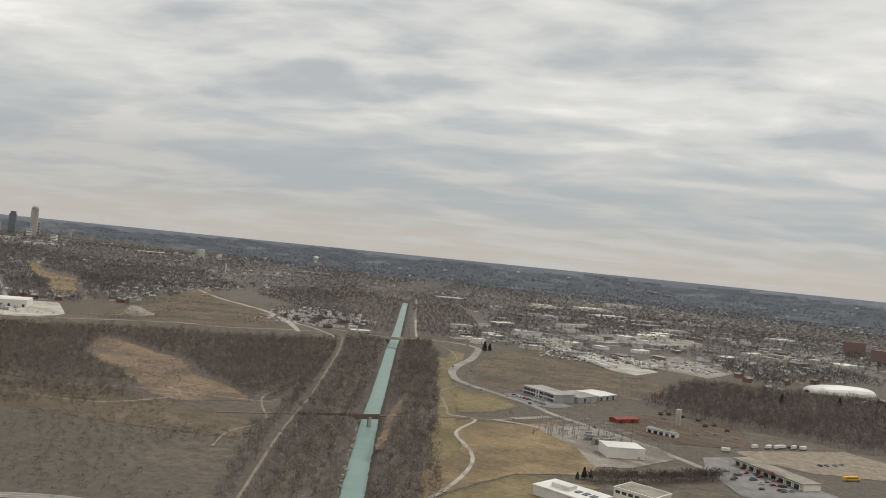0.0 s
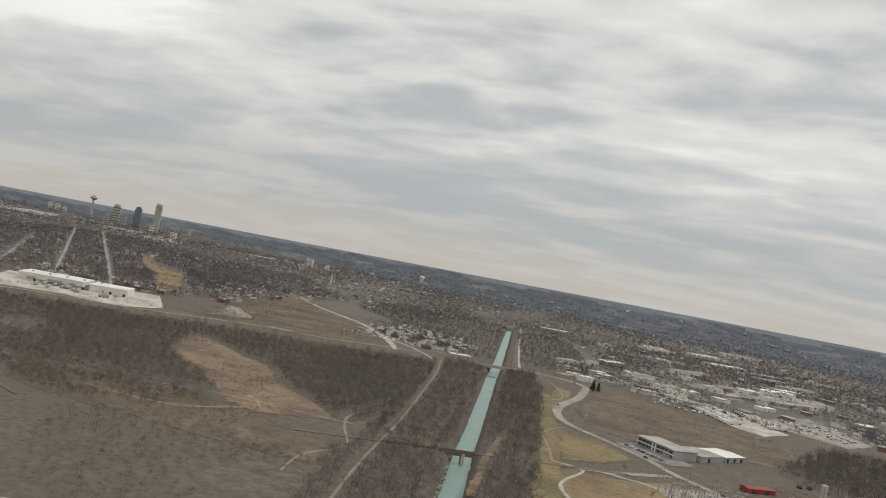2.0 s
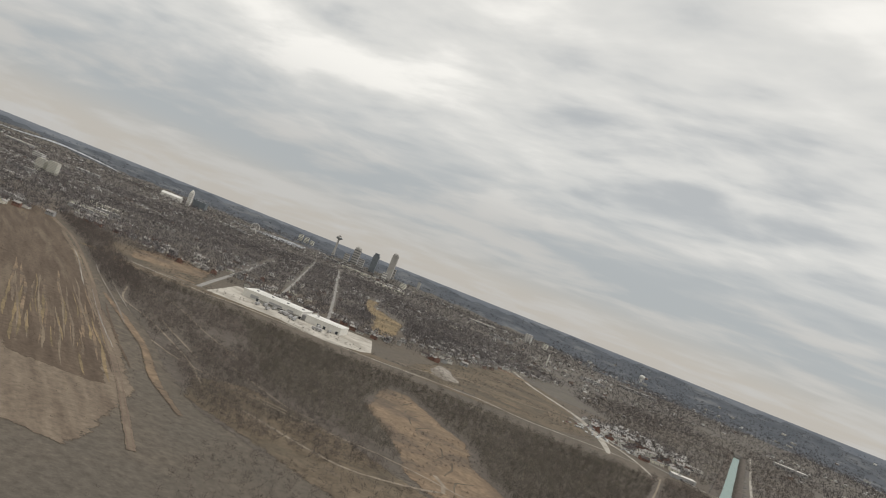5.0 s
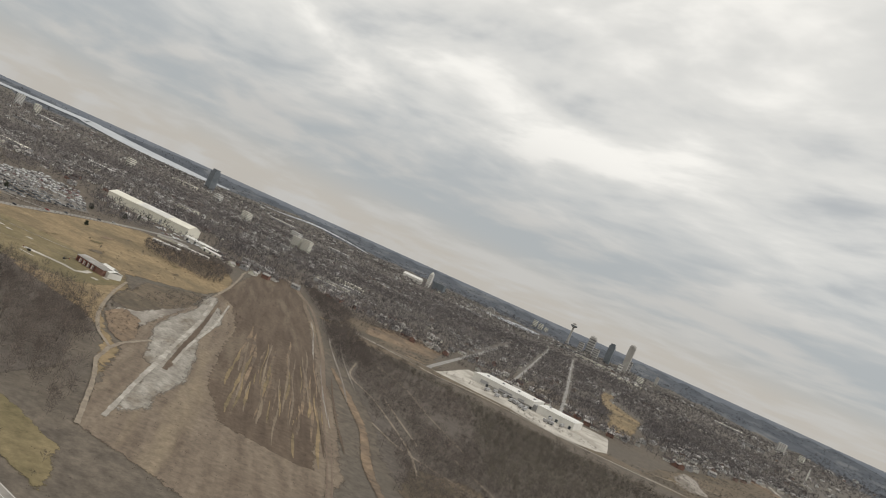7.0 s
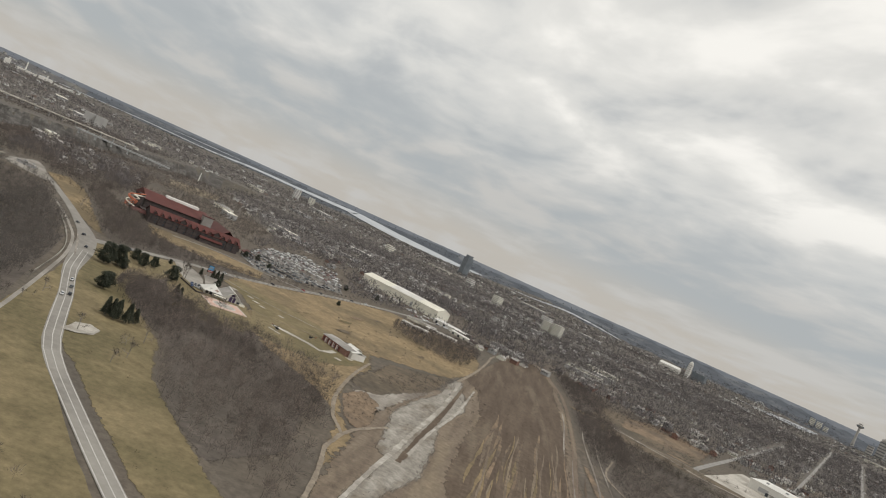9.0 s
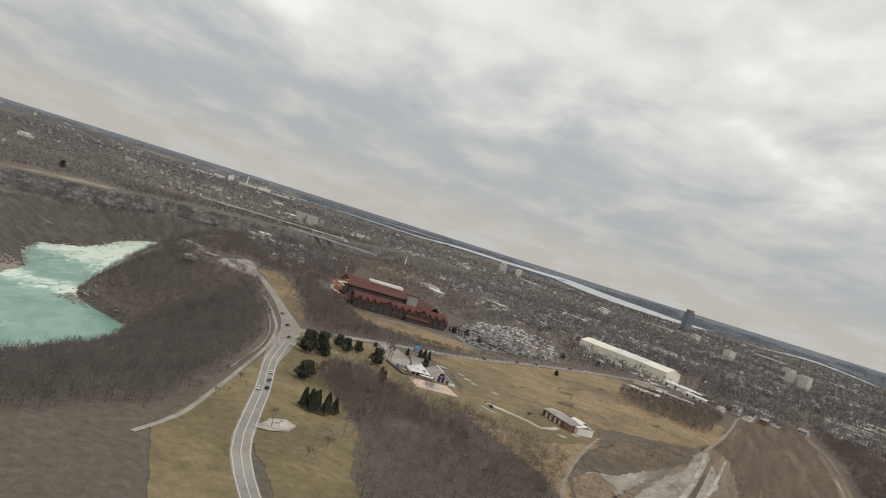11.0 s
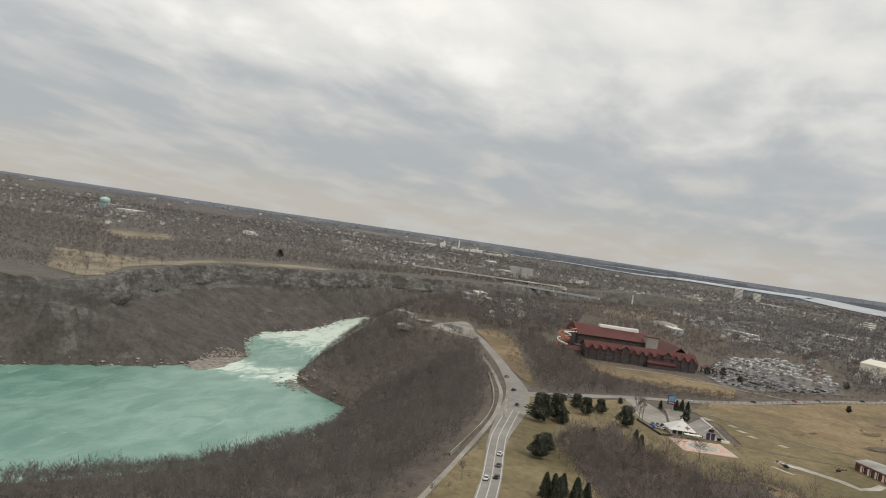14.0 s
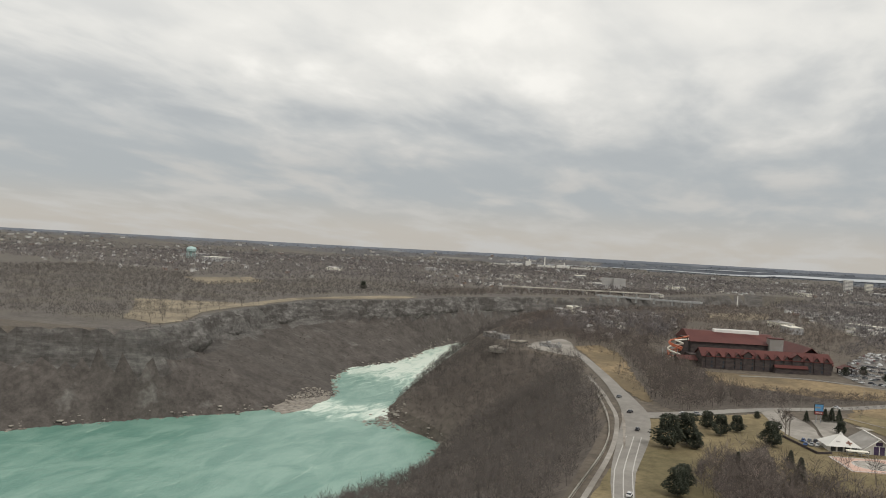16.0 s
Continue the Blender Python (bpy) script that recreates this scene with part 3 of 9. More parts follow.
# ---- water ----
def water_material(name, deep_c, pale_c, foam):
    m = bpy.data.materials.new(name)
    m.use_nodes = True
    nt = m.node_tree
    bsdf = nt.nodes["Principled BSDF"]
    geo = nt.nodes.new("ShaderNodeNewGeometry")
    sp = nt.nodes.new("ShaderNodeSeparateXYZ")
    nt.links.new(geo.outputs["Position"], sp.inputs[0])

    def nz(scale, sx, sy, det, warp=0.0):
        mp = nt.nodes.new("ShaderNodeMapping")
        mp.inputs["Scale"].default_value = (sx, sy, 1)
        mp.inputs["Rotation"].default_value = (0, 0, radians(8))
        nt.links.new(geo.outputs["Position"], mp.inputs["Vector"])
        n = nt.nodes.new("ShaderNodeTexNoise")
        n.inputs["Scale"].default_value, n.inputs["Detail"].default_value, n.inputs["Distortion"].default_value = scale, det, warp
        n.inputs["Roughness"].default_value = 0.65
        nt.links.new(mp.outputs[0], n.inputs["Vector"])
        return n.outputs["Fac"]

    def calc(op, a, b, c=None):
        n = nt.nodes.new("ShaderNodeMath")
        n.operation = op
        for i, s in enumerate((a, b, c)):
            if s is None:
                continue
            if isinstance(s, (int, float)):
                n.inputs[i].default_value = s
            else:
                nt.links.new(s, n.inputs[i])
        return n.outputs[0]

    def ramp(v, lo, hi):
        n = nt.nodes.new("ShaderNodeMapRange")
        n.interpolation_type = "SMOOTHSTEP"
        n.inputs["From Min"].default_value, n.inputs["From Max"].default_value = lo, hi
        nt.links.new(v, n.inputs["Value"])
        return n.outputs[0]

    def mix(f, a, b):
        n = nt.nodes.new("ShaderNodeMix")
        n.data_type = "RGBA"
        nt.links.new(f, n.inputs[0])
        for i, s in ((6, a), (7, b)):
            if isinstance(s, tuple):
                n.inputs[i].default_value = (*s, 1)
            else:
                nt.links.new(s, n.inputs[i])
        return n.outputs[2]

    col = mix(ramp(nz(0.02, 1, 2.5, 5, 0.6), 0.35, 0.65), deep_c, pale_c)
    if foam:
        churn = nz(0.05, 0.5, 1.5, 9, 1.2)
        broad = nz(0.012, 0.6, 1.6, 4, 0.8)
        up_rapids = ramp(sp.outputs[0], -1000.0, -1260.0)
        bar = calc("ABSOLUTE", calc("ADD", sp.outputs[0], calc("MULTIPLY_ADD", nz(0.02, 1, 1, 4), 70.0, 930.0)), 0.0)
        wave = calc("SUBTRACT", 1.0, ramp(bar, 12.0, 60.0))
        amount = calc("MAXIMUM", calc("MULTIPLY", up_rapids, 0.37), calc("MULTIPLY", wave, 0.30))
        amount = calc("ADD", amount, calc("MULTIPLY", calc("SUBTRACT", broad, 0.5), 0.30))
        whole = calc("ADD", churn, amount)
        col = mix(ramp(whole, 0.585, 0.80), col, (0.36, 0.51, 0.42))
        col = mix(ramp(whole, 0.68, 0.90), col, (0.70, 0.78, 0.68))
    nt.links.new(col, bsdf.inputs["Base Color"])
    bsdf.inputs["Roughness"].default_value = 0.30
    bsdf.inputs["Specular IOR Level"].default_value = 0.35
    b = nt.nodes.new("ShaderNodeBump")
    b.inputs["Strength"].default_value, b.inputs["Distance"].default_value = 0.5, 0.8
    nt.links.new(nz(0.16, 1, 2, 6, 0.4), b.inputs["Height"])
    nt.links.new(b.outputs[0], bsdf.inputs["Normal"])
    return m


M["river"] = water_material("river_water", (0.112, 0.250, 0.200), (0.205, 0.355, 0.290), True)
M["canalwater"] = water_material("canal_water", (0.155, 0.255, 0.225), (0.20, 0.305, 0.27), False)
rx, ry = np.meshgrid(np.arange(-2640, -500, 10.0), np.arange(-240, 460, 10.0))
wave = 0.5 * fast_noise(rx.ravel(), ry.ravel(), 4.0, 1.1) + np.where(rx.ravel() < -1150, 0.9, 0.25) * fast_noise(rx.ravel(), ry.ravel() * 2, 6.0, 3.0)
iw = np.arange(rx.size).reshape(rx.shape)
wf = np.stack([iw[:-1, :-1], iw[:-1, 1:], iw[1:, 1:], iw[1:, :-1]], -1).reshape(-1, 4)
structure("water_river", tri_mesh("water_river", np.column_stack([rx.ravel(), ry.ravel(), RIVER_Z + wave]), wf, [M["river"]]),
          "turquoise river with white rapids in the gorge", "river")
ribbon("water_canal", CANAL, 15, "canalwater", CANAL_Z, "straight turquoise canal between wooded banks", "canal")
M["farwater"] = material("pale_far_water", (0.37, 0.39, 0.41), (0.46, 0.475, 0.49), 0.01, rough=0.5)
UPPER_RIVER = [((190, 181, 176, 172.9, 170, 166, 165, 162.5, 160, 158.2, 156), (4392, 4430, 4395, 4480, 4480, 4505, 4470, 4350, 4285, 4260, 4300), (10, 26, 50, 80, 90, 120, 180, 225, 230, 190, 50)),
               ((154, 152.5, 150, 147.5, 145.5), (4290, 4300, 4420, 4340, 4190), (8, 30, 60, 40, 6)),
               ((138.4, 137, 135.2, 134, 133), (3960, 3960, 3960, 4060, 4120), (12, 70, 260, 150, 10)),
               ((178.5, 176, 174), (4560, 4570, 4575), (6, 24, 6))]
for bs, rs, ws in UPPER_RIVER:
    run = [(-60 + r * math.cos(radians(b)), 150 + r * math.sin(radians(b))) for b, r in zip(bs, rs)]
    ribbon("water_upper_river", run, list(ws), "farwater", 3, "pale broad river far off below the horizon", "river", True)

def canal_bank(side, mat, label):
    L = smooth_line(CANAL, 5.0)
    t = np.gradient(L, axis=0)
    t /= np.linalg.norm(t, axis=1)[:, None]
    n = np.stack([-t[:, 1], t[:, 0]], 1) * side
    rows = []
    for off, z, wob in ((6.0, -9.4, 0.25), (7.0, -7.6, 0.45), (9.4, -3.6, 0.9), (12.2, -0.4, 0.8), (18.5, 0.07, 0.0)):
        o = off + wob * (fast_noise(L[:, 0], L[:, 1], 7.0, off) + 0.6 * rng.normal(size=len(L)))
        rows.append(np.column_stack([L + n * o[:, None], np.full(len(L), z) + (0.25 * rng.normal(size=len(L)) if wob else 0)]))
    k, i = len(L), np.arange(len(L) - 1)
    F = np.concatenate([np.stack([i + j * k, i + 1 + j * k, i + 1 + (j + 1) * k, i + (j + 1) * k], 1) for j in range(4)])
    structure("canal_bank", tri_mesh("canal_bank", np.concatenate(rows), F if side < 0 else F[:, ::-1], [M[mat]]), label, "bank")


canal_bank(1, "litter", "leaf-strewn earth bank of the canal")
canal_bank(-1, "litter", "leaf-strewn earth bank of the canal")

# ---- fields, roads ----
CLEARING = [(-205, 642), (-244, 658), (-300, 715), (-374, 766), (-440, 885), (-425, 900), (-386, 875), (-344, 847), (-312, 835), (-239, 754), (-202, 726), (-172, 692), (-150, 684), (-174, 676)]
def woods_floor(poly):
    patch("woods_floor", poly, "litter", 0.085, "purple-brown leaf litter under bare trees", "ground", 7)


RAIL_WOODS = [(-250, 552), (-318, 548), (-420, 600), (-560, 660), (-745, 768), (-700, 812), (-640, 850), (-560, 905), (-500, 960), (-420, 1012), (-350, 1038), (-300, 1080), (-262, 1120), (-235, 1080), (-196, 950), (-158, 780), (-150, 700), (-180, 660), (-240, 640)]
woods_floor(RAIL_WOODS)
woods_floor([(-590, 672), (-681, 708), (-880, 802), (-1010, 852), (-1120, 900), (-960, 895), (-880, 845), (-790, 805), (-640, 735)])
woods_floor([(-745, 303), (-800, 280), (-900, 258), (-985, 232), (-1030, 262), (-985, 290), (-955, 312), (-885, 352), (-855, 368), (-880, 440), (-850, 428), (-822, 392), (-788, 350)])
woods_floor([(-646, 326), (-690, 350), (-660, 368), (-628, 388), (-592, 412), (-578, 440), (-590, 470), (-500, 440), (-400, 400), (-360, 370), (-420, 345), (-505, 346), (-540, 338), (-560, 330), (-600, 322)])
woods_floor([(-40, 424), (-64, 524), (-116, 726), (-142, 834), (-231, 1196), (-262, 1130), (-200, 950), (-150, 740), (-110, 560), (-70, 440)])
woods_floor([(30, 424), (8, 524), (-44, 726), (-70, 834), (-159, 1196), (-106, 1100), (-66, 920), (-26, 740), (-2, 620), (18, 560)])
woods_floor([(140, 945), (170, 905), (235, 880), (330, 835), (420, 880), (520, 1100), (480, 1180), (350, 1190), (210, 1160), (175, 1060)])
patch("lawn_parkway", [(-450, 300), (-520, 296), (-570, 291), (-640, 290), (-715, 289), (-742, 315), (-775, 355), (-745, 372), (-715, 362), (-690, 352), (-650, 330), (-600, 322), (-560, 330), (-500, 345), (-440, 345), (-380, 362), (-300, 385), (-260, 372), (-330, 342), (-400, 318)], "grass", 0.10, "yellow-green winter lawn beside the road", "lawn", 3)
patch("lawn_rim", [(-250, 325), (-330, 298), (-430, 270), (-480, 274), (-557, 281), (-640, 286), (-600, 291), (-540, 296), (-480, 298), (-420, 302), (-340, 322), (-260, 350)], "grass", 0.14, "narrow grass strip along the gorge rim", "lawn", 1.5)
patch("field_airfield", [(-640, 372), (-620, 400), (-590, 425), (-585, 450), (-605, 475), (-640, 497), (-690, 512), (-730, 595), (-800, 650), (-900, 690), (-985, 712), (-1030, 610), (-965, 548), (-870, 455), (-815, 402), (-780, 390), (-740, 402), (-690, 408)], "dry", 0.10, "tan grass airfield with worn patches", "field")
patch("field_airfield_lawn", [(-640, 376), (-622, 400), (-600, 425), (-595, 450), (-612, 470), (-650, 500), (-700, 500), (-760, 455), (-800, 405), (-775, 390), (-740, 402), (-690, 408), (-660, 404)], "grass", 0.16, "mown olive grass beside the landing strip", "lawn", 3)
patch("field_lodge", [(-936, 318), (-938, 368), (-926, 442), (-864, 432), (-850, 392), (-866, 362), (-868, 328)], "dry", 0.12, "tan grass slope below the lodge", "field", 2)
patch("field_parkway_far", [(-761, 291), (-773, 281), (-834, 262), (-939, 234), (-1030, 206), (-1058, 226), (-1000, 250), (-955, 262), (-890, 274), (-830, 283)], "dry", 0.12, "tan grass verge", "field", 4, 5.0)
patch("yard_rail", [(-250, 440), (-330, 392), (-395, 416), (-452, 440), (-545, 482), (-640, 510), (-660, 560), (-754, 613), (-887, 690), (-1088, 811), (-1137, 876), (-1038, 855), (-853, 777), (-681, 697), (-554, 634), (-470, 596), (-330, 525)], "yard", 0.10, "bare brown soil of a cleared rail yard", "field", 3)
patch("yard_soil", [(-446, 490), (-519, 528), (-623, 581), (-722, 618), (-759, 620), (-887, 692), (-1088, 811), (-1120, 862), (-1038, 848), (-853, 770), (-681, 690), (-554, 628), (-430, 566), (-330, 505), (-370, 470)], "yarddark", 0.12, "dark brown bare soil", "field", 3)
patch("yard_gravel", [(-557, 464), (-569, 488), (-616, 523), (-674, 566), (-582, 513), (-521, 476)], "gravel", 0.15, "grey gravel ground", "field", 4)
patch("yard_concrete", [(-335, 404), (-409, 437), (-445, 449), (-457, 447), (-504, 469), (-593, 514), (-660, 552), (-735, 598), (-740, 620), (-613, 568), (-495, 508), (-441, 480), (-360, 440)], "apron", 0.17, "pale broken concrete apron", "concrete", 5, 5.0)
AX, AXN = np.array([-0.905, 0.425]), np.array([0.425, 0.905])
ribbon("strip_slab", [(-702, 592), (-590, 538), (-506, 493), (-452, 465), (-413, 444), (-345, 409)], [3, 4, 3.4, 4.4, 3, 3], "slab", 0.36, "pale concrete strip of an old platform", "platform")
ribbon("strip_slab", [(-712, 612), (-596, 553), (-519, 508), (-458, 476)], [2, 3, 2.4, 3], "slab", 0.37, "pale concrete strip of an old platform", "platform")
ribbon("strip_edge", [(-716, 604), (-596, 545), (-510, 501), (-440, 465)], [3, 4, 5, 4], "yarddark", 0.355, "dark strip between the platforms", "track")
for k, (u0, u1, off, w, mat) in enumerate(((40, 230, 44, 1.0, "dirt"), (20, 150, 52, 1.4, "yarddark"), (60, 250, 60, 0.9, "dirt"), (10, 190, 67, 1.2, "yarddark"), (50, 240, 74, 1.0, "dirt"), (20, 130, 81, 1.5, "yarddark"), (90, 255, 88, 0.9, "dirt"),
                                           (0, 200, 95, 1.2, "yarddark"), (60, 260, 102, 0.9, "dirt"), (20, 210, 109, 1.1, "yarddark"), (150, 420, 118, 1.2, "dirt"), (200, 520, 128, 0.9, "dirt"), (260, 480, 98, 1.0, "dirt"))):
    o = np.array([-400, 440]) + AXN * off
    pts = [tuple(o + AX * u + AXN * (1.5 * math.sin(u * 0.02 + k) + 0.02 * u)) for u in np.linspace(u0, u1, 8)]
    ribbon("strip_rut", pts, [w * 0.4, w * 2, w * 1.2, w * 2.4, w * 1.6, w, w * 2, w * 0.4], ("gravel" if off > 94 else "yard") if mat == "dirt" else mat, 0.30 + 0.004 * k, "worn wheel rut of an old track bed", "track")
patch("yard_oval", [(-490, 443), (-537, 454), (-564, 476), (-540, 482), (-489, 461), (-469, 446)], "orange", 0.16, "round patch of brown scrub inside the track", "scrub", 3)
patch("yard_verge", [(-655, 502), (-575, 468), (-548, 484), (-520, 478), (-584, 510), (-654, 552), (-731, 597), (-690, 520)], "brown", 0.10, "rough brown grass between airfield and apron", "field", 7)
patch("verge_tan", [(-600, 408), (-566, 421), (-530, 434), (-498, 439), (-468, 436), (-425, 421), (-395, 413), (-400, 419), (-455, 444), (-486, 445), (-525, 452), (-570, 466), (-640, 498), (-660, 480), (-620, 440)], "dry", 0.09, "tan grass verge beside the woods", "field", 4)
ribbon("bank_orange", [(-300, 532), (-360, 556), (-429, 594), (-505, 626), (-583, 656)], [4, 8, 7, 9, 4], "orange", 0.30, "rust-coloured grass bank beside the rail corridor", "field")
for k in range(34):
    # straw left standing between the old wheel ruts
    off, u0 = 37 + 1.85 * k + rng.normal(0, 0.5), -20 + 150 * rng.random() + 40 * math.sin(k)
    u1 = u0 + 70 + 130 * rng.random()
    o, w = np.array([-400, 440]) + AXN * off, 1.0 + 2.2 * rng.random()
    pts = [tuple(o + AX * u + AXN * (0.8 * math.sin(u * 0.05 + k) + 0.03 * u)) for u in np.linspace(u0, u1, 7)]
    ribbon("strip_straw", pts, [w * 0.3, w, w * 0.5 + w * rng.random(), w * 0.4, w * 1.3, w * 0.8, w * 0.2], ("dry", "orange", "yard", "dry", "orange")[k % 5], 0.20 + 0.004 * (k % 12), "streak of straw-coloured grass along old ruts", "field")
patch("clearing_orange", CLEARING, "orange", 0.13, "rust-brown clearing with eroded tracks", "field", 7)
for k in range(9):
    o = np.array([-215 - 24 * k, 678 + 22 * k])
    ribbon("gully", [tuple(o), tuple(o + (-14 + 6 * math.sin(k), 22)), tuple(o + (-20 + 9 * math.cos(2 * k), 44))], [0.8, 2.6, 0.8], "brown", 0.26 + 0.004 * k, "eroded gully in rust-brown soil", "ground")
patch("clearing_scrub", [(-120, 560), (-190, 560), (-330, 560), (-380, 600), (-370, 640), (-290, 650), (-200, 640), (-130, 620)], "brown", 0.11, "grey-brown rough ground", "field", 8)
patch("plain_tan", [(-960, 880), (-940, 1035), (-780, 925), (-700, 985), (-560, 1060), (-640, 1240), (-735, 1600), (-640, 1590), (-535, 1480), (-365, 1230), (-400, 1120), (-490, 1060), (-580, 990), (-700, 880), (-770, 780), (-860, 820)], "brown", 0.12, "tan-brown open ground beside the track", "field", 8)
patch("field_corridor", [(-925, 898), (-985, 985), (-985, 1040), (-925, 1050), (-842, 962), (-826, 907), (-843, 884), (-850, 850)], "orange", 0.15, "tan-brown grass field beside the rails", "field", 8)
ribbon("track_field_edge", [(-850, 815), (-824, 832), (-790, 848), (-772, 880), (-740, 905)], [1, 4, 3, 4, 1], "gravel", 0.27, "pale broken track along the field", "track")
patch("field_gold", [(-16, 727), (40, 745), (66, 780), (119, 690), (98, 613), (60, 590), (18, 500), (5, 560), (12, 640)], "dry", 0.12, "golden rough meadow", "field", 3)
patch("field_gold_south", [(18, 500), (60, 590), (110, 590), (60, 510), (30, 440)], "grass", 0.13, "mown olive grass", "lawn", 2)
patch("field_plow", [(-60, 1180), (-20, 1310), (102, 1207), (155, 1150), (180, 1040), (140, 965), (60, 935), (16, 922), (-26, 940), (-55, 1030)], "brown", 0.12, "red-brown fallow field", "field", 4)
patch("lawn_bend", [(-41, 883), (0, 875), (29, 828), (11, 780), (-15, 757), (-30, 800), (-60, 900), (-90, 1050), (-110, 1200), (-85, 1180), (-72, 1080), (-66, 985)], "grass", 0.12, "olive grass inside the road bend", "lawn", 3)
patch("verge_canal", [(12, 545), (14, 640), (-8, 735), (-48, 900), (-95, 1100), (-110, 1100), (-68, 920), (-28, 740), (-4, 620)], "grass", 0.13, "tan strip beside the canal woods", "field", 3)
patch("verge_canal_gold", [(-36, 590), (-55, 690), (-70, 780), (-63, 780), (-47, 690), (-28, 595)], "orange", 0.14, "rusty clearing between canal and scrub", "field", 2.5)
patch("yard_works", [(118, 800), (140, 880), (228, 890), (228, 800), (205, 770), (158, 756)], "yarddark", 0.12, "muddy works yard with scrap", "field", 4)
patch("lot_gravel", [(205, 764), (309, 837), (345, 800), (312, 735), (255, 720), (215, 735)], "dirt", 0.12, "bare tan gravel lot", "lot", 5)
patch("lot_mall", [(182, 724), (203, 742), (262, 660), (240, 620), (195, 622), (180, 680)], "lot", 0.13, "worn asphalt car park of a small plaza", "lot", 1)
patch("apron_substation", [(52, 748), (92, 782), (150, 735), (160, 700), (128, 652), (104, 640), (90, 690)], "gravel", 0.13, "grey gravel yard of a substation", "lot", 1)
patch("lot_office", [(8, 890), (28, 918), (78, 868), (60, 845), (38, 850)], "lot", 0.14, "asphalt lot before an office", "lot", 1)
patch("lot_warehouse", [(-748, 893), (-860, 1040), (-800, 1080), (-690, 1150), (-596, 1040), (-590, 1012), (-604, 962), (-675, 948)], "concrete", 0.13, "broad pale concrete truck yard", "lot", 1.5)
patch("lot_white_rows", [(-10, 1440), (20, 1500), (170, 1250), (140, 1180), (110, 1200)], "concrete", 0.13, "pale storage lot", "lot", 2)
LOT = [(-990, 420), (-928, 432), (-934, 462), (-985, 515), (-1010, 546), (-1133, 566), (-1215, 577), (-1266, 535), (-1186, 476), (-1080, 442)]
patch("lot_lodge", LOT, "lotdark", 0.12, "asphalt car park full of cars", "lot", 2)
LOT_RIM = [(-945, 222), (-974, 182), (-992, 168), (-1030, 168), (-1088, 187), (-1045, 205), (-990, 218)]
patch("lot_rim", LOT_RIM, "pave", 0.2, "pale paved car park at the gorge rim", "lot", 4)
patch("lot_heliport", [(-789, 360), (-772, 350), (-738, 352), (-714, 357), (-700, 362), (-690, 367), (-693, 375), (-710, 372), (-734, 373), (-753, 370)], "pave", 0.2, "pale paved forecourt of the heliport", "lot", 1.5)
patch("lot_heliport_rear", [(-763, 374), (-770, 387), (-721, 384), (-711, 374)], "pave", 0.21, "pale paved lot behind the terminal", "lot", 1)
patch("lawn_heliport", [(-600, 345), (-650, 345), (-690, 342), (-722, 362), (-706, 372), (-700, 408), (-640, 412), (-600, 400), (-590, 372)], "grass", 0.11, "olive grass round the landing pad", "lawn", 3)
MEADOWS = [[(-960, -152), (-1040, -184), (-1200, -204), (-1325, -205), (-1420, -160), (-1500, -118), (-1560, -120), (-1525, -172), (-1400, -214), (-1335, -232), (-1190, -228), (-1030, -205), (-950, -170)], [(-1640, -625), (-1800, -565), (-1655, -455), (-1480, -465)], [(-1135, -345), (-1180, -260), (-1200, -200), (-1030, -182), (-950, -150), (-905, -150), (-925, -200)]]
patch("meadow_rim", MEADOWS[0], "tan", 0.2, "pale tan grass strip along the far rim", "field", 3)
patch("field_rail_rear", [(-1663, 320), (-1739, 366), (-1790, 428), (-1640, 420), (-1540, 366), (-1535, 325)], "tan", 0.2, "tan open ground among far woods", "field", 7)
patch("meadow_far", MEADOWS[1], "tan", 0.2, "tan far meadow among woods", "field", 8)
patch("meadow_trees", MEADOWS[2], "tan", 0.18, "tan open grass with scattered trees", "field", 9)
patch("field_town_gold", [(-1150, 1700), (-960, 1570), (-737, 1257), (-782, 1252), (-880, 1378), (-1035, 1530), (-1310, 1850), (-1300, 1900)], "dry", 0.15, "golden vacant ground among houses", "field", 6)

WORKS_LOTS = [[(19, 1670), (144, 1934), (269, 1887), (247, 1706), (105, 1571)], [(125, 1325), (214, 1531), (277, 1344), (234, 1250)], [(368, 1789), (547, 1991), (579, 1921), (398, 1695)]]
for lot in WORKS_LOTS:
    patch("lot_works", lot, "pave", 0.14, "broad pale paved yard with parked rows", "lot", 4)
# parkway with its painted lines
PARKWAY = [(900, 150), (400, 280), (100, 356), (-30, 392), (-120, 416), (-210, 378), (-295, 345), (-380, 317), (-430, 303), (-474, 298.5), (-530, 295), (-566, 291.5), (-601, 288.5), (-667, 287.5), (-731, 283), (-810, 265), (-868, 250), (-958, 224), (-1010, 205)]
ribbon("road_parkway", PARKWAY, [8, 8, 8, 8, 8, 8, 8, 8, 8.2, 8.4, 8, 8, 9.5, 14.5, 14, 8.5, 7.5, 7, 7], "asphalt", 0.24, "grey two-lane parkway with white lines")


def offset_line(line, d):
    L = smooth_line(line, 20)
    t = np.gradient(L, axis=0)
    t /= np.linalg.norm(t, axis=1)[:, None]
    return L + np.stack([-t[:, 1], t[:, 0]], 1) * d


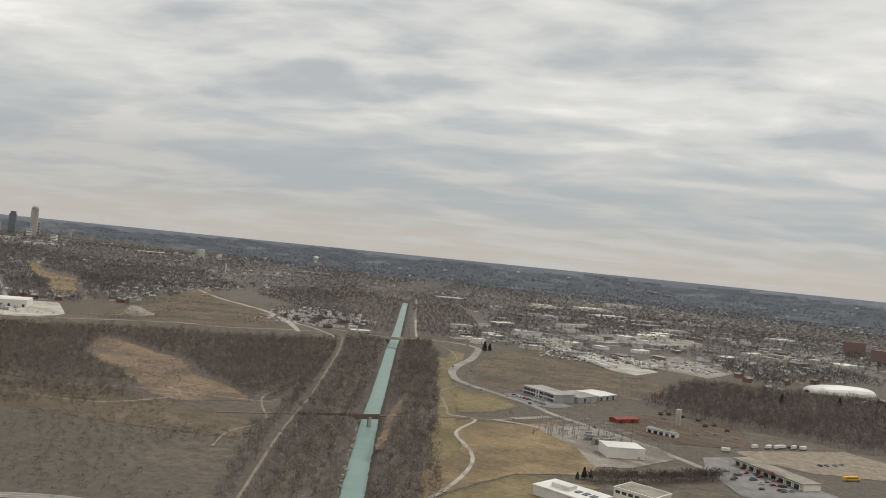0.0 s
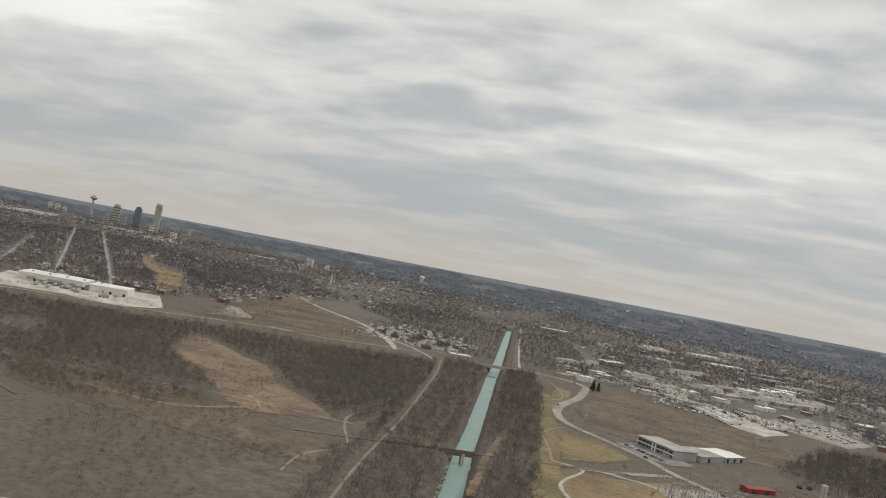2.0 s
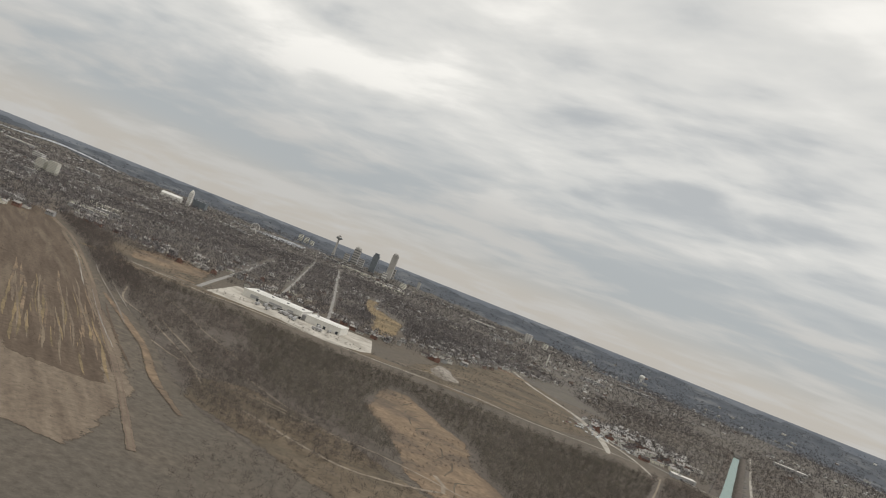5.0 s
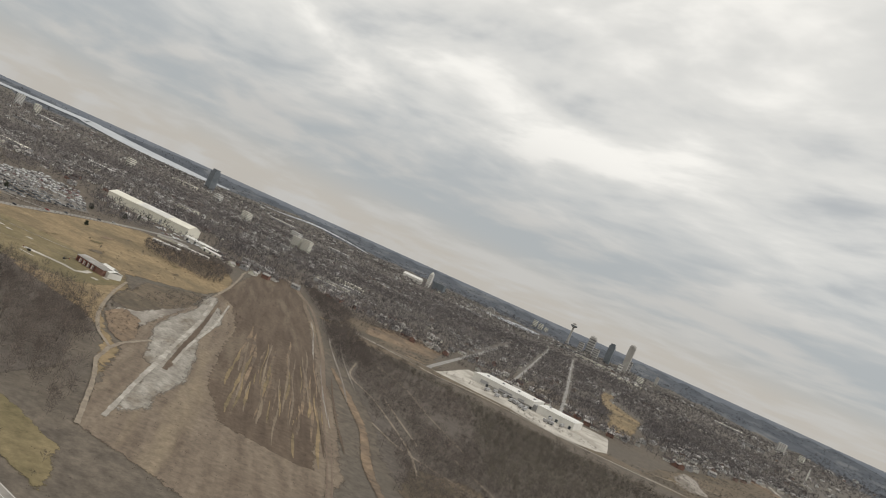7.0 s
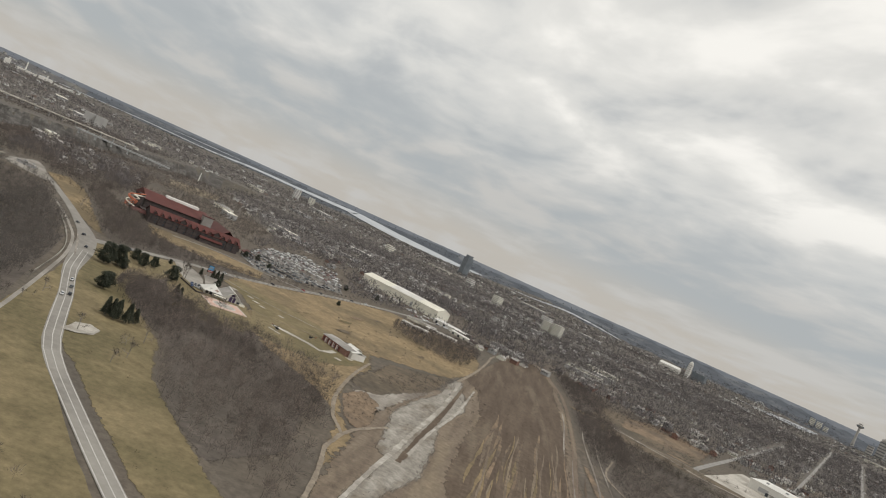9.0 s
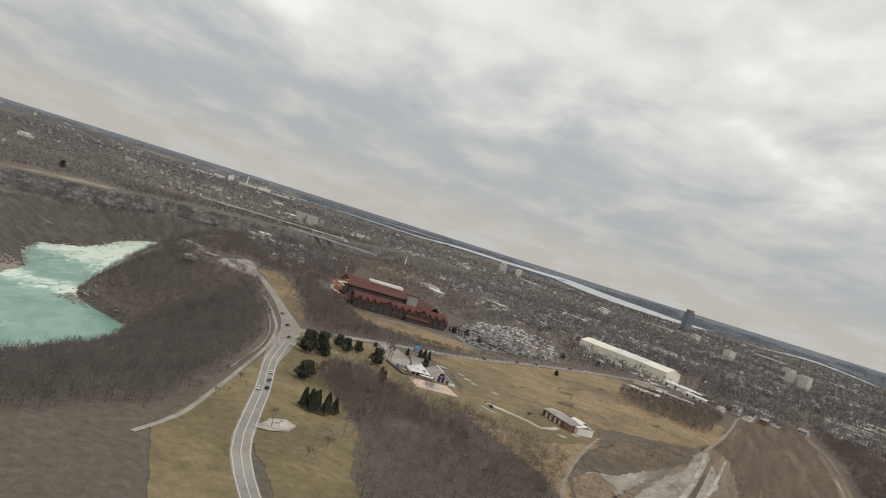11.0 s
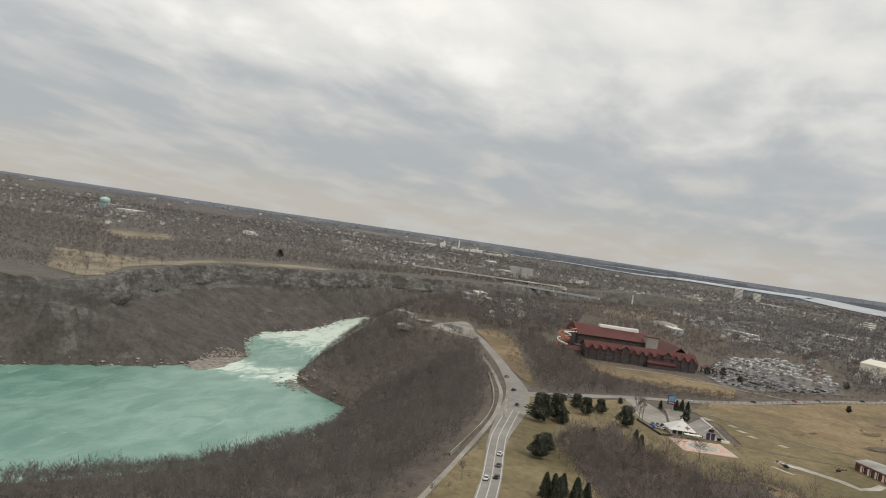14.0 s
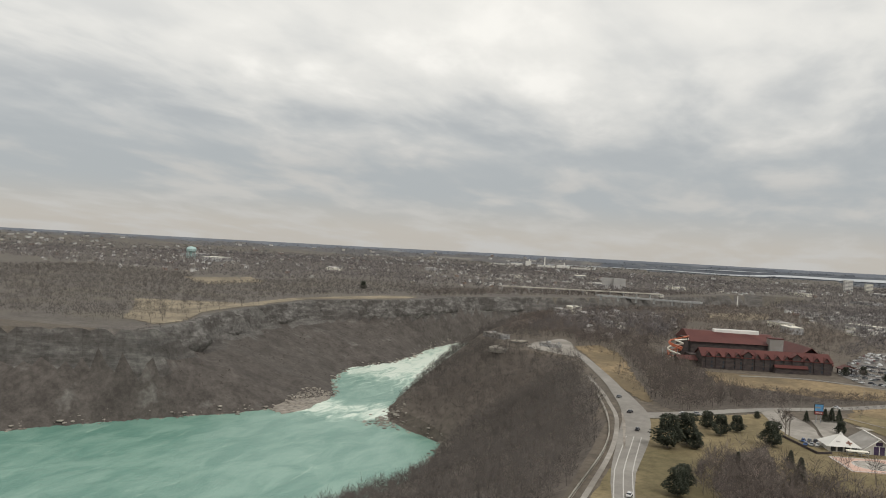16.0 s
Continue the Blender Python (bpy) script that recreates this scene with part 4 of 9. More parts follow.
near_part = PARKWAY[:14]
for d in (-3.4, 0.0, 3.4):
    ribbon("road_line", offset_line(near_part, d), 0.42, "line", 0.30, "worn white road line", "road line")
ribbon("road_island", [(-640, 285.5), (-690, 281), (-725, 277)], [1, 2.2, 1], "gravel", 0.34, "kerbed traffic island", "kerb")
ribbon("path_rim", [(-420, 266), (-454, 274), (-507, 277), (-561, 279), (-638, 280.5), (-706, 276), (-749, 268), (-790, 259), (-850, 243)], 2.2, "pave", 0.26, "pale footpath along the gorge rim", "path")
VIC = [(-722, 287), (-744, 311), (-782, 352), (-812, 394), (-862, 447), (-934, 508), (-1003, 577), (-1060, 640), (-1130, 745)]
ribbon("road_avenue", VIC, [14, 10, 9, 9, 9, 9, 9, 9, 8], "asphalt", 0.25, "grey avenue past the heliport")
ribbon("road_turnout", [(-466, 302), (-474, 305), (-484, 307), (-487, 312), (-482, 316), (-473, 314), (-467, 307)], 3.4, "slab", 0.27, "pale turnout loop", "road")
ribbon("strip_taxi", [(-664, 424), (-652, 441), (-645, 450), (-636, 456), (-642, 464), (-653, 471)], [7, 6, 6, 5, 4.5, 4], "concrete", 0.27, "pale concrete taxi strip", "taxiway")
ribbon("strip_taxi_short", [(-650, 419), (-640, 427)], 2.2, "concrete", 0.28, "pale concrete slab", "taxiway")
ROAD_E = [(-204, 1246), (-160, 1285), (-118, 1290), (-84, 1262), (-74, 1200), (-68, 1120), (-70, 1040), (-62, 975), (-41, 926), (5, 882), (43, 843), (65, 811), (127, 752), (170, 698), (205, 650), (235, 600)]
ribbon("road_industrial", ROAD_E, [7, 8, 9, 10, 10, 10, 10, 9, 8, 8, 7.5, 7, 7, 7, 7, 7], "pave", 0.24, "grey curving industrial road")
ribbon("road_spur", [(62, 800), (16, 752), (-20, 738)], [10, 9, 3], "gravel", 0.23, "pale gravel side road")
ribbon("road_substation", [(16, 752), (60, 745), (90, 700)], [6, 6, 6], "gravel", 0.25, "gravel lane to the substation")
ribbon("path_meadow", [(-18, 745), (6, 740), (1, 682), (22, 630), (29, 586), (24, 522), (10, 470)], 3.6, "slab", 0.26, "pale winding path", "path")
ribbon("path_bend", [(-41, 900), (-48, 850), (-30, 790), (-18, 745)], 3, "dirt", 0.26, "pale path in the grass", "path")
ribbon("path_bend_loop", [(-70, 950), (-95, 1020), (-80, 1090), (-105, 1180), (-130, 1230)], 3, "dirt", 0.26, "pale loop path", "path")
ribbon("track_canal", [(-60, 440), (-104, 602), (-137, 742), (-192, 949), (-222, 1058), (-260, 1180)], 2.6, "dirt", 0.24, "dirt track along the canal woods", "track")
ribbon("track_corridor", [(-860, 800), (-760, 858), (-722, 872), (-690, 915), (-610, 965), (-566, 1002), (-520, 1053), (-467, 1107), (-413, 1118), (-340, 1191), (-300, 1215)], 5, "slab", 0.25, "pale service track", "track")
ribbon("track_corridor_second", [(-560, 1030), (-470, 1095), (-400, 1130)], 3, "gravel", 0.25, "second pale wheel track", "track")
ribbon("track_scrub", [(-357, 622), (-323, 635), (-288, 653), (-253, 670), (-150, 690)], 3.0, "dirt", 0.25, "rutted dirt track", "track")
for k, tr in enumerate(([(-152, 676), (-166, 713), (-166, 771)], [(-152, 676), (-125, 625), (-128, 603), (-132, 578), (-122, 539)], [(-416, 663), (-338, 648), (-319, 655)], [(-528, 676), (-423, 636)], [(-640, 715), (-576, 671), (-517, 658), (-417, 622), (-364, 594)], [(-450, 615), (-407, 611), (-368, 625), (-329, 640)], [(-660, 750), (-600, 745), (-520, 715), (-440, 690)])):
    ribbon("track_woods", tr, 2.4, "dirt", 0.28 + 0.004 * k, "narrow dirt track through brush", "track")
ribbon("track_scrub_bend", [(-320, 594), (-264, 599), (-237, 612), (-215, 665), (-240, 690)], 4, "dirt", 0.26, "curving dirt track", "track")
DIRT_LOOP = [(-330, 395), (-391, 415), (-428, 425), (-455, 438), (-480, 438), (-522, 447), (-566, 462), (-612, 480), (-659, 501)]
ribbon("track_loop", DIRT_LOOP, 3.0, "dirt", 0.38, "dirt road round the yard", "track")
ribbon("track_loop_branch", [(-452, 437), (-468, 447), (-496, 474)], 3.2, "dirt", 0.39, "dirt lane round the scrub", "track")
ribbon("track_yard_edge", [(-727, 601), (-830, 660), (-934, 715), (-990, 743), (-1074, 795), (-1160, 842), (-1268, 898)], 3.4, "dirt", 0.40, "pale lane at the edge of the yard", "track")
RAILWAY = [(-250, 470), (-304, 500), (-366, 534), (-480, 592), (-551, 630), (-681, 697), (-878, 790), (-1010, 838), (-1125, 885), (-1242, 891)]
ribbon("rail_bed", RAILWAY, 5.5, "yard", 0.25, "brown ballast bed of a railway", "railway")
for d in (-1.3, 1.3):
    ribbon("rail_line", offset_line(RAILWAY, d), 0.5, "rail", 0.34, "rusty rail track", "rails")
ribbon("road_express", [(-760, 1690), (-654, 1566), (-563, 1485), (-484, 1415), (-398, 1303), (-350, 1225), (-327, 1180)], [8, 9, 10, 11, 12, 9, 5], "slab", 0.26, "broad pale concrete road")
ribbon("road_ramp", [(-398, 1303), (-372, 1280), (-345, 1262), (-300, 1215), (-256, 1153)], [8, 10, 9, 6, 5], "slab", 0.27, "pale ramp joining the broad road")
ribbon("track_lane", [(-583, 1075), (-560, 1095), (-572, 1180), (-560, 1239), (-496, 1262), (-474, 1311)], 4, "dirt", 0.275, "pale lane over open ground", "track")
patch("pit_gravel", [(-590, 1160), (-625, 1240), (-600, 1235), (-570, 1190), (-535, 1150), (-528, 1110), (-555, 1115)], "gravel", 0.16, "pale excavated ground", "field", 6)
ribbon("road_express_side", [(-470, 1364), (-420, 1340), (-330, 1280), (-204, 1246)], 8, "asphalt", 0.25, "grey side road")
ribbon("street_first", [(-740, 1105), (-785, 1156), (-1067, 1466), (-1579, 2023), (-2100, 2590)], 5.5, "street", 0.25, "straight pale residential street", "street")
ribbon("street_second", [(-885, 1147), (-1185, 1471), (-1618, 1937), (-2000, 2350)], 5, "street", 0.25, "straight pale residential street", "street")
ribbon("street_third", [(-760, 893), (-794, 927), (-1066, 1222), (-1551, 1745)], 6, "street", 0.25, "straight pale residential street", "street")
ribbon("road_far_rim", [(-1861, -39), (-2155, 24), (-2018, 170), (-2075, 328)], 14, "lot", 0.3, "grey road near the far bridge")
ribbon("road_lodge", [(-925, 345), (-936, 372), (-940, 398), (-930, 424), (-918, 450), (-912, 480)], 5, "asphalt", 0.26, "grey drive to the lodge")
ribbon("track_upper", [(-180, 1290), (-200, 1361), (-267, 1624), (-371, 2046), (-420, 2240)], 5, "slab", 0.3, "pale track beside the upper canal", "track")
patch("yard_brick", [(-764, 1600), (-735, 1640), (-660, 1600), (-690, 1565)], "orange", 0.2, "reddish bare lot", "lot", 3)
# rough spots on the open ground beside the service track
for k in range(16):
    c = np.array([-640, 960]) + np.array([0.68, 0.73]) * (-260 + 36 * k) + np.array([-0.73, 0.68]) * (45 * math.sin(2.3 * k) + 30)
    if inside([(-740, 890), (-860, 1040), (-690, 1155), (-580, 1040), (-600, 960)], np.array([c[0]]), np.array([c[1]]))[0]:
        continue
    ring = [tuple(c + np.array([0.68, 0.73]) * (16 + 8 * math.sin(k)) * math.cos(a) + np.array([-0.73, 0.68]) * (6 + 3 * math.cos(2 * k)) * math.sin(a)) for a in np.linspace(0, 6.283, 9)[:-1]]
    patch("rough_spot", ring, ("dry", "litter", "yard", "orange")[k % 4], 0.15, "worn spot of dead grass and soil", "field", 5)
# worn spots and streaks on the airfield
for k in range(18):
    c = np.array([-700, 470]) + np.array([-0.78, 0.62]) * (17 * k + 10) + np.array([0.62, 0.78]) * (46 * math.sin(1.9 * k + 0.4) - 6)
    ring = [tuple(c + np.array([-0.78, 0.62]) * (13 + 7 * math.sin(k)) * math.cos(a) + np.array([0.62, 0.78]) * (4 + 2 * math.cos(2 * k)) * math.sin(a)) for a in np.linspace(0, 6.283, 9)[:-1]]
    if inside([(-640, 385), (-600, 430), (-640, 490), (-735, 590), (-900, 680), (-985, 700), (-1020, 610), (-865, 465), (-815, 415), (-690, 415)], np.array([c[0]]), np.array([c[1]]))[0]:
        patch("worn_spot", ring, ("brown", "orange", "grass", "brown")[k % 4], 0.19, "worn spot in the dry grass", "field", 5)
ribbon("path_airfield_long", [(-788, 389), (-750, 421), (-729, 450), (-716, 476)], 2.0, "gravel", 0.4, "pale worn lane through the grass", "path")
ribbon("path_airfield_short", [(-689, 405), (-684, 427), (-684, 449), (-686, 467)], 1.2, "dirt", 0.41, "faint worn line through the grass", "path")
patch("lot_turnout", [(-464, 302), (-474, 304.5), (-484, 306.5), (-488, 312), (-483, 317), (-473, 315), (-466, 309)], "slab", 0.2, "pale paved turnout beside the road", "lot", 0.6, 3.0)

# ---- woods ----
def bare_tree_shape(seed, twigs, h=11.0, spread=0.36, width=0.16, low=0.28, sides=3):
    """A small leafless tree: a three-sided tapering trunk and thin twigs that fill a rounded crown."""
    r = np.random.default_rng(seed)
    V, F = [], []
    lean = r.normal(size=2) * 0.05
    for k in range(sides):
        a0, a1 = 2.1 * k, 2.1 * (k + 1)
        i = len(V)
        top = np.array([lean[0] * h, lean[1] * h, 0.75 * h])
        V.extend([np.array([math.cos(a0) * 0.016 * h, math.sin(a0) * 0.016 * h, -0.8]), np.array([math.cos(a1) * 0.016 * h, math.sin(a1) * 0.016 * h, -0.8]), top])
        F.append((i, i + 1, i + 2))
    mid = np.array([lean[0] * h, lean[1] * h, h * (low + 1) / 2])
    rad = np.array([spread * h, spread * h, h * (1 - low) / 2])
    lump = r.normal(size=(3, 3)) * 0.6
    for k in range(twigs):
        d = r.normal(size=3)
        d /= np.linalg.norm(d)
        grown = 0.85 + 0.22 * math.sin(3 * (d @ lump[0])) + 0.14 * math.sin(5 * (d @ lump[1]))
        u = r.random() ** 0.6
        base = mid + rad * d * grown * u * 0.8
        run = d * np.array([1, 1, 0.5]) + np.array([0, 0, 0.9]) + r.normal(size=3) * 0.4
        tip = base + run / np.linalg.norm(run) * h * (0.15 + 0.17 * r.random())
        side = np.cross(run, r.normal(size=3))
        side *= width * (0.6 + 0.8 * r.random()) / (np.linalg.norm(side) + 1e-9)
        i = len(V)
        V.extend([base - side, base + side, tip])
        F.append((i, i + 1, i + 2))
    return np.array(V), np.array(F)


def conifer_shape(seed, n, h=9.0, rounded=False):
    r = np.random.default_rng(seed)
    V, F = [], []
    for k in range(n):
        u = r.random() ** 0.8
        z = 0.10 * h + 0.88 * h * u
        rad = 0.47 * h * math.sqrt(max(0.03, 1 - (2 * u - 0.85) ** 2 / 1.5)) * (0.8 + 0.2 * math.sin(seed + 9 * u)) if rounded else 0.25 * h * (1 - u) ** 0.8 + 0.15
        a = r.random() * 6.283
        rad *= 1 + 0.24 * math.sin(3 * a + seed + 4 * u) + 0.16 * math.sin(7 * a + 11 * u)
        c = np.array([math.cos(a) * rad * (0.45 + 0.5 * r.random()), math.sin(a) * rad * (0.45 + 0.5 * r.random()), z])
        s = h * (0.048 - 0.016 * u)
        out = np.array([math.cos(a), math.sin(a), -0.25])
        side = np.array([-math.sin(a), math.cos(a), 0])
        i = len(V)
        V.extend([c - side * s * 0.8 - out * s * 0.4, c + side * s * 0.8 - out * s * 0.4, c + out * s * 1.5, c + np.array([0, 0, s * 0.7])])
        F.extend([(i, i + 1, i + 2), (i, i + 3, i + 1), (i + 1, i + 3, i + 2), (i + 2, i + 3, i)])
    return np.array(V), np.array(F)


def scatter(shapes, x, y, z, size, flat=1.0):
    """Many turned and sized copies of a few shapes, as arrays of one mesh."""
    Vs, Fs, off = [], [], 0
    pick = rng.integers(0, len(shapes), len(x))
    ang = rng.random(len(x)) * 6.283
    for s, (v, f) in enumerate(shapes):
        k = np.nonzero(pick == s)[0]
        if not len(k):
            continue
        c, n = np.cos(ang[k])[:, None], np.sin(ang[k])[:, None]
        sc = size[k][:, None]
        px = (v[None, :, 0] * c - v[None, :, 1] * n) * sc + x[k][:, None]
        py = (v[None, :, 0] * n + v[None, :, 1] * c) * sc + y[k][:, None]
        pz = v[None, :, 2] * sc * flat + z[k][:, None]
        Vs.append(np.stack([px, py, pz], -1).reshape(-1, 3))
        Fs.append((f[None] + (np.arange(len(k)) * len(v))[:, None, None]).reshape(-1, 3) + off)
        off += len(k) * len(v)
    return np.concatenate(Vs), np.concatenate(Fs)


def points_in(poly, gap, holes=(), jitter=0.5):
    px, py = zip(*poly)
    xs, ys = np.meshgrid(np.arange(min(px), max(px), gap), np.arange(min(py), max(py), gap))
    x = (xs + (rng.random(xs.shape) - 0.5) * 2 * jitter * gap).ravel()
    y = (ys + (rng.random(ys.shape) - 0.5) * 2 * jitter * gap).ravel()
    k = inside(poly, x, y)
    x, y = x[k], y[k]
    for h in holes:
        if h:
            k = ~inside(h, x, y)
            x, y = x[k], y[k]
    return x, y


ROADS = [(PARKWAY, 9), (VIC, 7), (ROAD_E, 8), (CANAL, 9.5), ([(-60, 440), (-104, 602), (-137, 742), (-192, 949), (-222, 1058), (-260, 1180)], 4),
         ([(-420, 266), (-454, 274), (-507, 277), (-561, 279), (-638, 280.5), (-706, 276), (-749, 268), (-790, 259), (-850, 243)], 5),
         ([(-860, 800), (-760, 862), (-690, 918), (-610, 958), (-573, 1000), (-485, 1070), (-413, 1111), (-340, 1191)], 8),
         ([(-357, 622), (-323, 635), (-288, 653), (-253, 670), (-150, 690)], 4), ([(-320, 594), (-264, 599), (-237, 612), (-215, 665), (-240, 690)], 5),
         (DIRT_LOOP, 4), ([(-18, 745), (6, 740), (1, 682), (22, 630), (29, 586), (24, 522)], 4),
         ([(-760, 1690), (-648, 1565), (-470, 1364), (-400, 1285), (-337, 1202)], 14), ([(-740, 1105), (-785, 1156), (-1067, 1466), (-1579, 2023), (-2100, 2590)], 6),
         ([(-885, 1147), (-1185, 1471), (-1618, 1937), (-2000, 2350)], 6), ([(-760, 893), (-794, 927), (-1066, 1222), (-1551, 1745)], 6.5),
         ([(-462, 301), (-474, 305), (-488, 308), (-490, 315), (-482, 319), (-470, 316)], 4), (RAILWAY, 5), ([(-640, 715), (-576, 671), (-517, 658), (-417, 622), (-364, 594)], 3), ([(-660, 750), (-600, 745), (-520, 715), (-440, 690)], 3), ([(-528, 676), (-423, 636)], 3), ([(-152, 676), (-166, 713), (-166, 771)], 3),
         ([(-140, 657), (-75, 691), (-22, 730), (16, 757)], 5), ([(62, 800), (16, 752), (-20, 738)], 6)]


def clear_of_roads(x, y):
    k = np.ones(len(x), bool)
    for line, d in ROADS:
        k &= edge_dist(line, x, y) > d
    return x[k], y[k]


DECIDUOUS = [bare_tree_shape(s, 51, 9.8, 0.47, 0.148, 0.06) for s in range(8)]
BRUSH = [bare_tree_shape(40 + s, 46, 4.6, 0.55, 0.085, 0.05) for s in range(4)]
LIGHT = [bare_tree_shape(60 + s, 14, 9.0, 0.48, 0.38, 0.04, 1) for s in range(6)]
FARTREE = [bare_tree_shape(80 + s, 8, 9.5, 0.56, 0.72, 0.0, 0) for s in range(5)]
TUFT = [bare_tree_shape(90 + s, 8, 1.6, 0.8, 0.08, 0.0, 0) for s in range(3)]
TALL = [bare_tree_shape(120 + s, 84, 13.5, 0.36, 0.10, 0.16) for s in range(4)]
CLEARINGS = [CLEARING]


def woodland(name, poly, gap, shapes, label, mat="twig", holes=(), size=(0.75, 1.25), patchy=0.0):
    x, y = clear_of_roads(*points_in(poly, gap, holes))
    if patchy:
        k = fast_noise(x, y, 24.0, 3.3) > patchy
        x, y = x[k], y[k]
    z = terrain(x, y)
    k = z > RIVER_Z + 1.5
    x, y, z = x[k], y[k], z[k]
    s = (size[0] + (size[1] - size[0]) * rng.random(len(x))) * (1 + 0.18 * fast_noise(x, y, 40, 1.0))
    low = z < -3
    if low.any():
        # only low brush grows close to the water
        s[low] *= np.clip(0.30 + edge_dist(RIVER, x[low], y[low], True) / 45, 0.30, 1.0)
    V, F = scatter(shapes, x, y, z, s)
    return tagged(new(name, tri_mesh(name, V, F, [M[mat]])), label, "trees", kind="stuff")


woodland("woodland", [(-20, 470), (-70, 440), (-110, 560), (-125, 640), (-150, 740), (-200, 950), (-240, 1090), (-262, 1130), (-240, 1240), (-190, 1180), (-100, 820), (-60, 650)], 6.2, DECIDUOUS, "bare grey-brown woodland beside the canal", size=(0.6, 1.1))
woodland("woodland", [(-330, 655), (-400, 672), (-545, 785), (-615, 838), (-545, 885), (-490, 950), (-420, 1010), (-350, 1035), (-300, 1080), (-262, 1120), (-235, 1080), (-196, 950), (-158, 780), (-150, 700), (-200, 690), (-240, 680)], 5.2, DECIDUOUS, "pale olive-brown bare woods", "olivetwig", holes=CLEARINGS, size=(0.55, 1.0))
woodland("woodland", [(-745, 768), (-700, 812), (-640, 850), (-560, 905), (-535, 885), (-605, 835), (-690, 790)], 5.2, DECIDUOUS, "bare woods between the railway and the field", "olivetwig", size=(0.5, 0.95))
woodland("brushwood", [(-250, 560), (-318, 556), (-420, 610), (-560, 665), (-745, 768), (-690, 805), (-615, 838), (-545, 785), (-400, 672), (-240, 645)], 5.2, BRUSH, "grey-brown brush crossed by tracks", holes=CLEARINGS, size=(0.6, 1.2), patchy=-0.35)
woodland("woodland", [(-250, 560), (-318, 556), (-420, 610), (-560, 665), (-745, 768), (-690, 805), (-615, 838), (-545, 785), (-400, 672), (-240, 645)], 6.6, DECIDUOUS, "bare trees in brush beside the railway", "darktwig", holes=CLEARINGS, size=(0.45, 0.95), patchy=-0.45)
woodland("scrub", CLEARING, 6.5, BRUSH, "low brush in the rusty clearing", "twig", size=(0.25, 0.8), patchy=-0.05)
woodland("brushwood", [(-70, 400), (-180, 420), (-300, 560), (-400, 600), (-360, 640), (-210, 650), (-120, 570)], 7, BRUSH, "sparse grey brush on rough ground", patchy=-0.3)
woodland("woodland", [(-5, 430), (40, 440), (18, 560), (-2, 620), (-26, 740), (-66, 920), (-106, 1100), (-150, 1240), (-185, 1230), (-90, 830), (-10, 500)], 6.0, DECIDUOUS, "bare brown trees on the canal bank",
         holes=[[(-36, 590), (-55, 690), (-70, 780), (-63, 780), (-47, 690), (-28, 595)]])
woodland("woodland", [(140, 945), (170, 905), (235, 880), (330, 835), (420, 880), (520, 1100), (480, 1180), (350, 1190), (210, 1160), (175, 1060)], 6.6, DECIDUOUS, "bare dark woods behind the works yard", "darktwig", size=(0.8, 1.4))
woodland("woodland", GORGE, 6.2, DECIDUOUS, "bare grey-brown woods on the gorge slope", "greytwig", holes=[RIVER, [(-1250, -300), (-1250, 700), (-2800, 700), (-2800, -300)], [(-1048, 30), (-1700, 200), (-2700, 600), (-2700, 100), (-1500, -40)], [(-2700, 0), (-945, -25), (-860, -60), (-700, -150), (-500, -120), (-300, -400), (-2700, -400)]], size=(0.7, 1.3))
woodland("tall_trees", [(-440, 262), (-560, 268), (-710, 266), (-850, 234), (-935, 220), (-1000, 150), (-990, 60), (-900, 110), (-735, 150), (-560, 160), (-440, 200)], 12.5, TALL, "taller bare trees standing out of the gorge woods", "greytwig", size=(0.7, 1.15))
woodland("tall_trees", RAIL_WOODS, 19, TALL, "taller bare trees among the rail-side woods", "twig", holes=CLEARINGS, size=(0.6, 1.0))
woodland("tall_trees", [(-745, 303), (-800, 280), (-900, 258), (-985, 232), (-1030, 262), (-985, 290), (-955, 306), (-885, 322), (-850, 334), (-815, 345), (-780, 338)], 15, TALL, "taller bare trees below the lodge", "olivetwig", size=(0.6, 1.0))
woodland("tall_trees", [(-646, 326), (-628, 388), (-592, 412), (-578, 440), (-500, 440), (-400, 400), (-420, 345), (-540, 338), (-600, 322)], 13, TALL, "taller bare trees beside the lawn", "twig", size=(0.6, 1.0))
woodland("tall_trees", [(-60, 440), (-110, 560), (-150, 740), (-200, 950), (-240, 1090), (-200, 1150), (-60, 650), (-20, 470)], 17, TALL, "taller bare trees along the canal", "olivetwig", size=(0.6, 1.0))
woodland("woodland", [(-1250, 40), (-1250, 130), (-1500, 150), (-1700, 230), (-2600, 640), (-2640, 560), (-1700, 190), (-1500, 60)], 9, LIGHT, "bare woods high on the gorge slope", holes=[RIVER])
woodland("brushwood", [(-1700, -30), (-1300, -30), (-940, -10), (-860, -80), (-860, -140), (-1100, -170), (-1360, -160), (-1650, 40)], 13, BRUSH, "thin grey brush on the talus", holes=[RIVER], size=(0.5, 1.0), patchy=-0.1)
woodland("woodland", [(-646, 326), (-690, 350), (-660, 368), (-628, 388), (-592, 412), (-578, 440), (-590, 470), (-500, 440), (-400, 400), (-360, 370), (-420, 345), (-505, 346), (-540, 338), (-560, 330), (-600, 322)], 6.8, DECIDUOUS, "bare grey-brown woods beside the lawn", size=(0.6, 1.05), patchy=-0.6, holes=[[(-606, 352), (-690, 340), (-695, 412), (-606, 400)]])
woodland("woodland", [(-600, 312), (-628, 320), (-632, 336), (-618, 350), (-590, 372), (-565, 395), (-530, 400), (-500, 380), (-520, 335)], 4.6, DECIDUOUS, "dark dense thicket beside the lawn", "darktwig", size=(0.7, 1.15), patchy=-0.7)
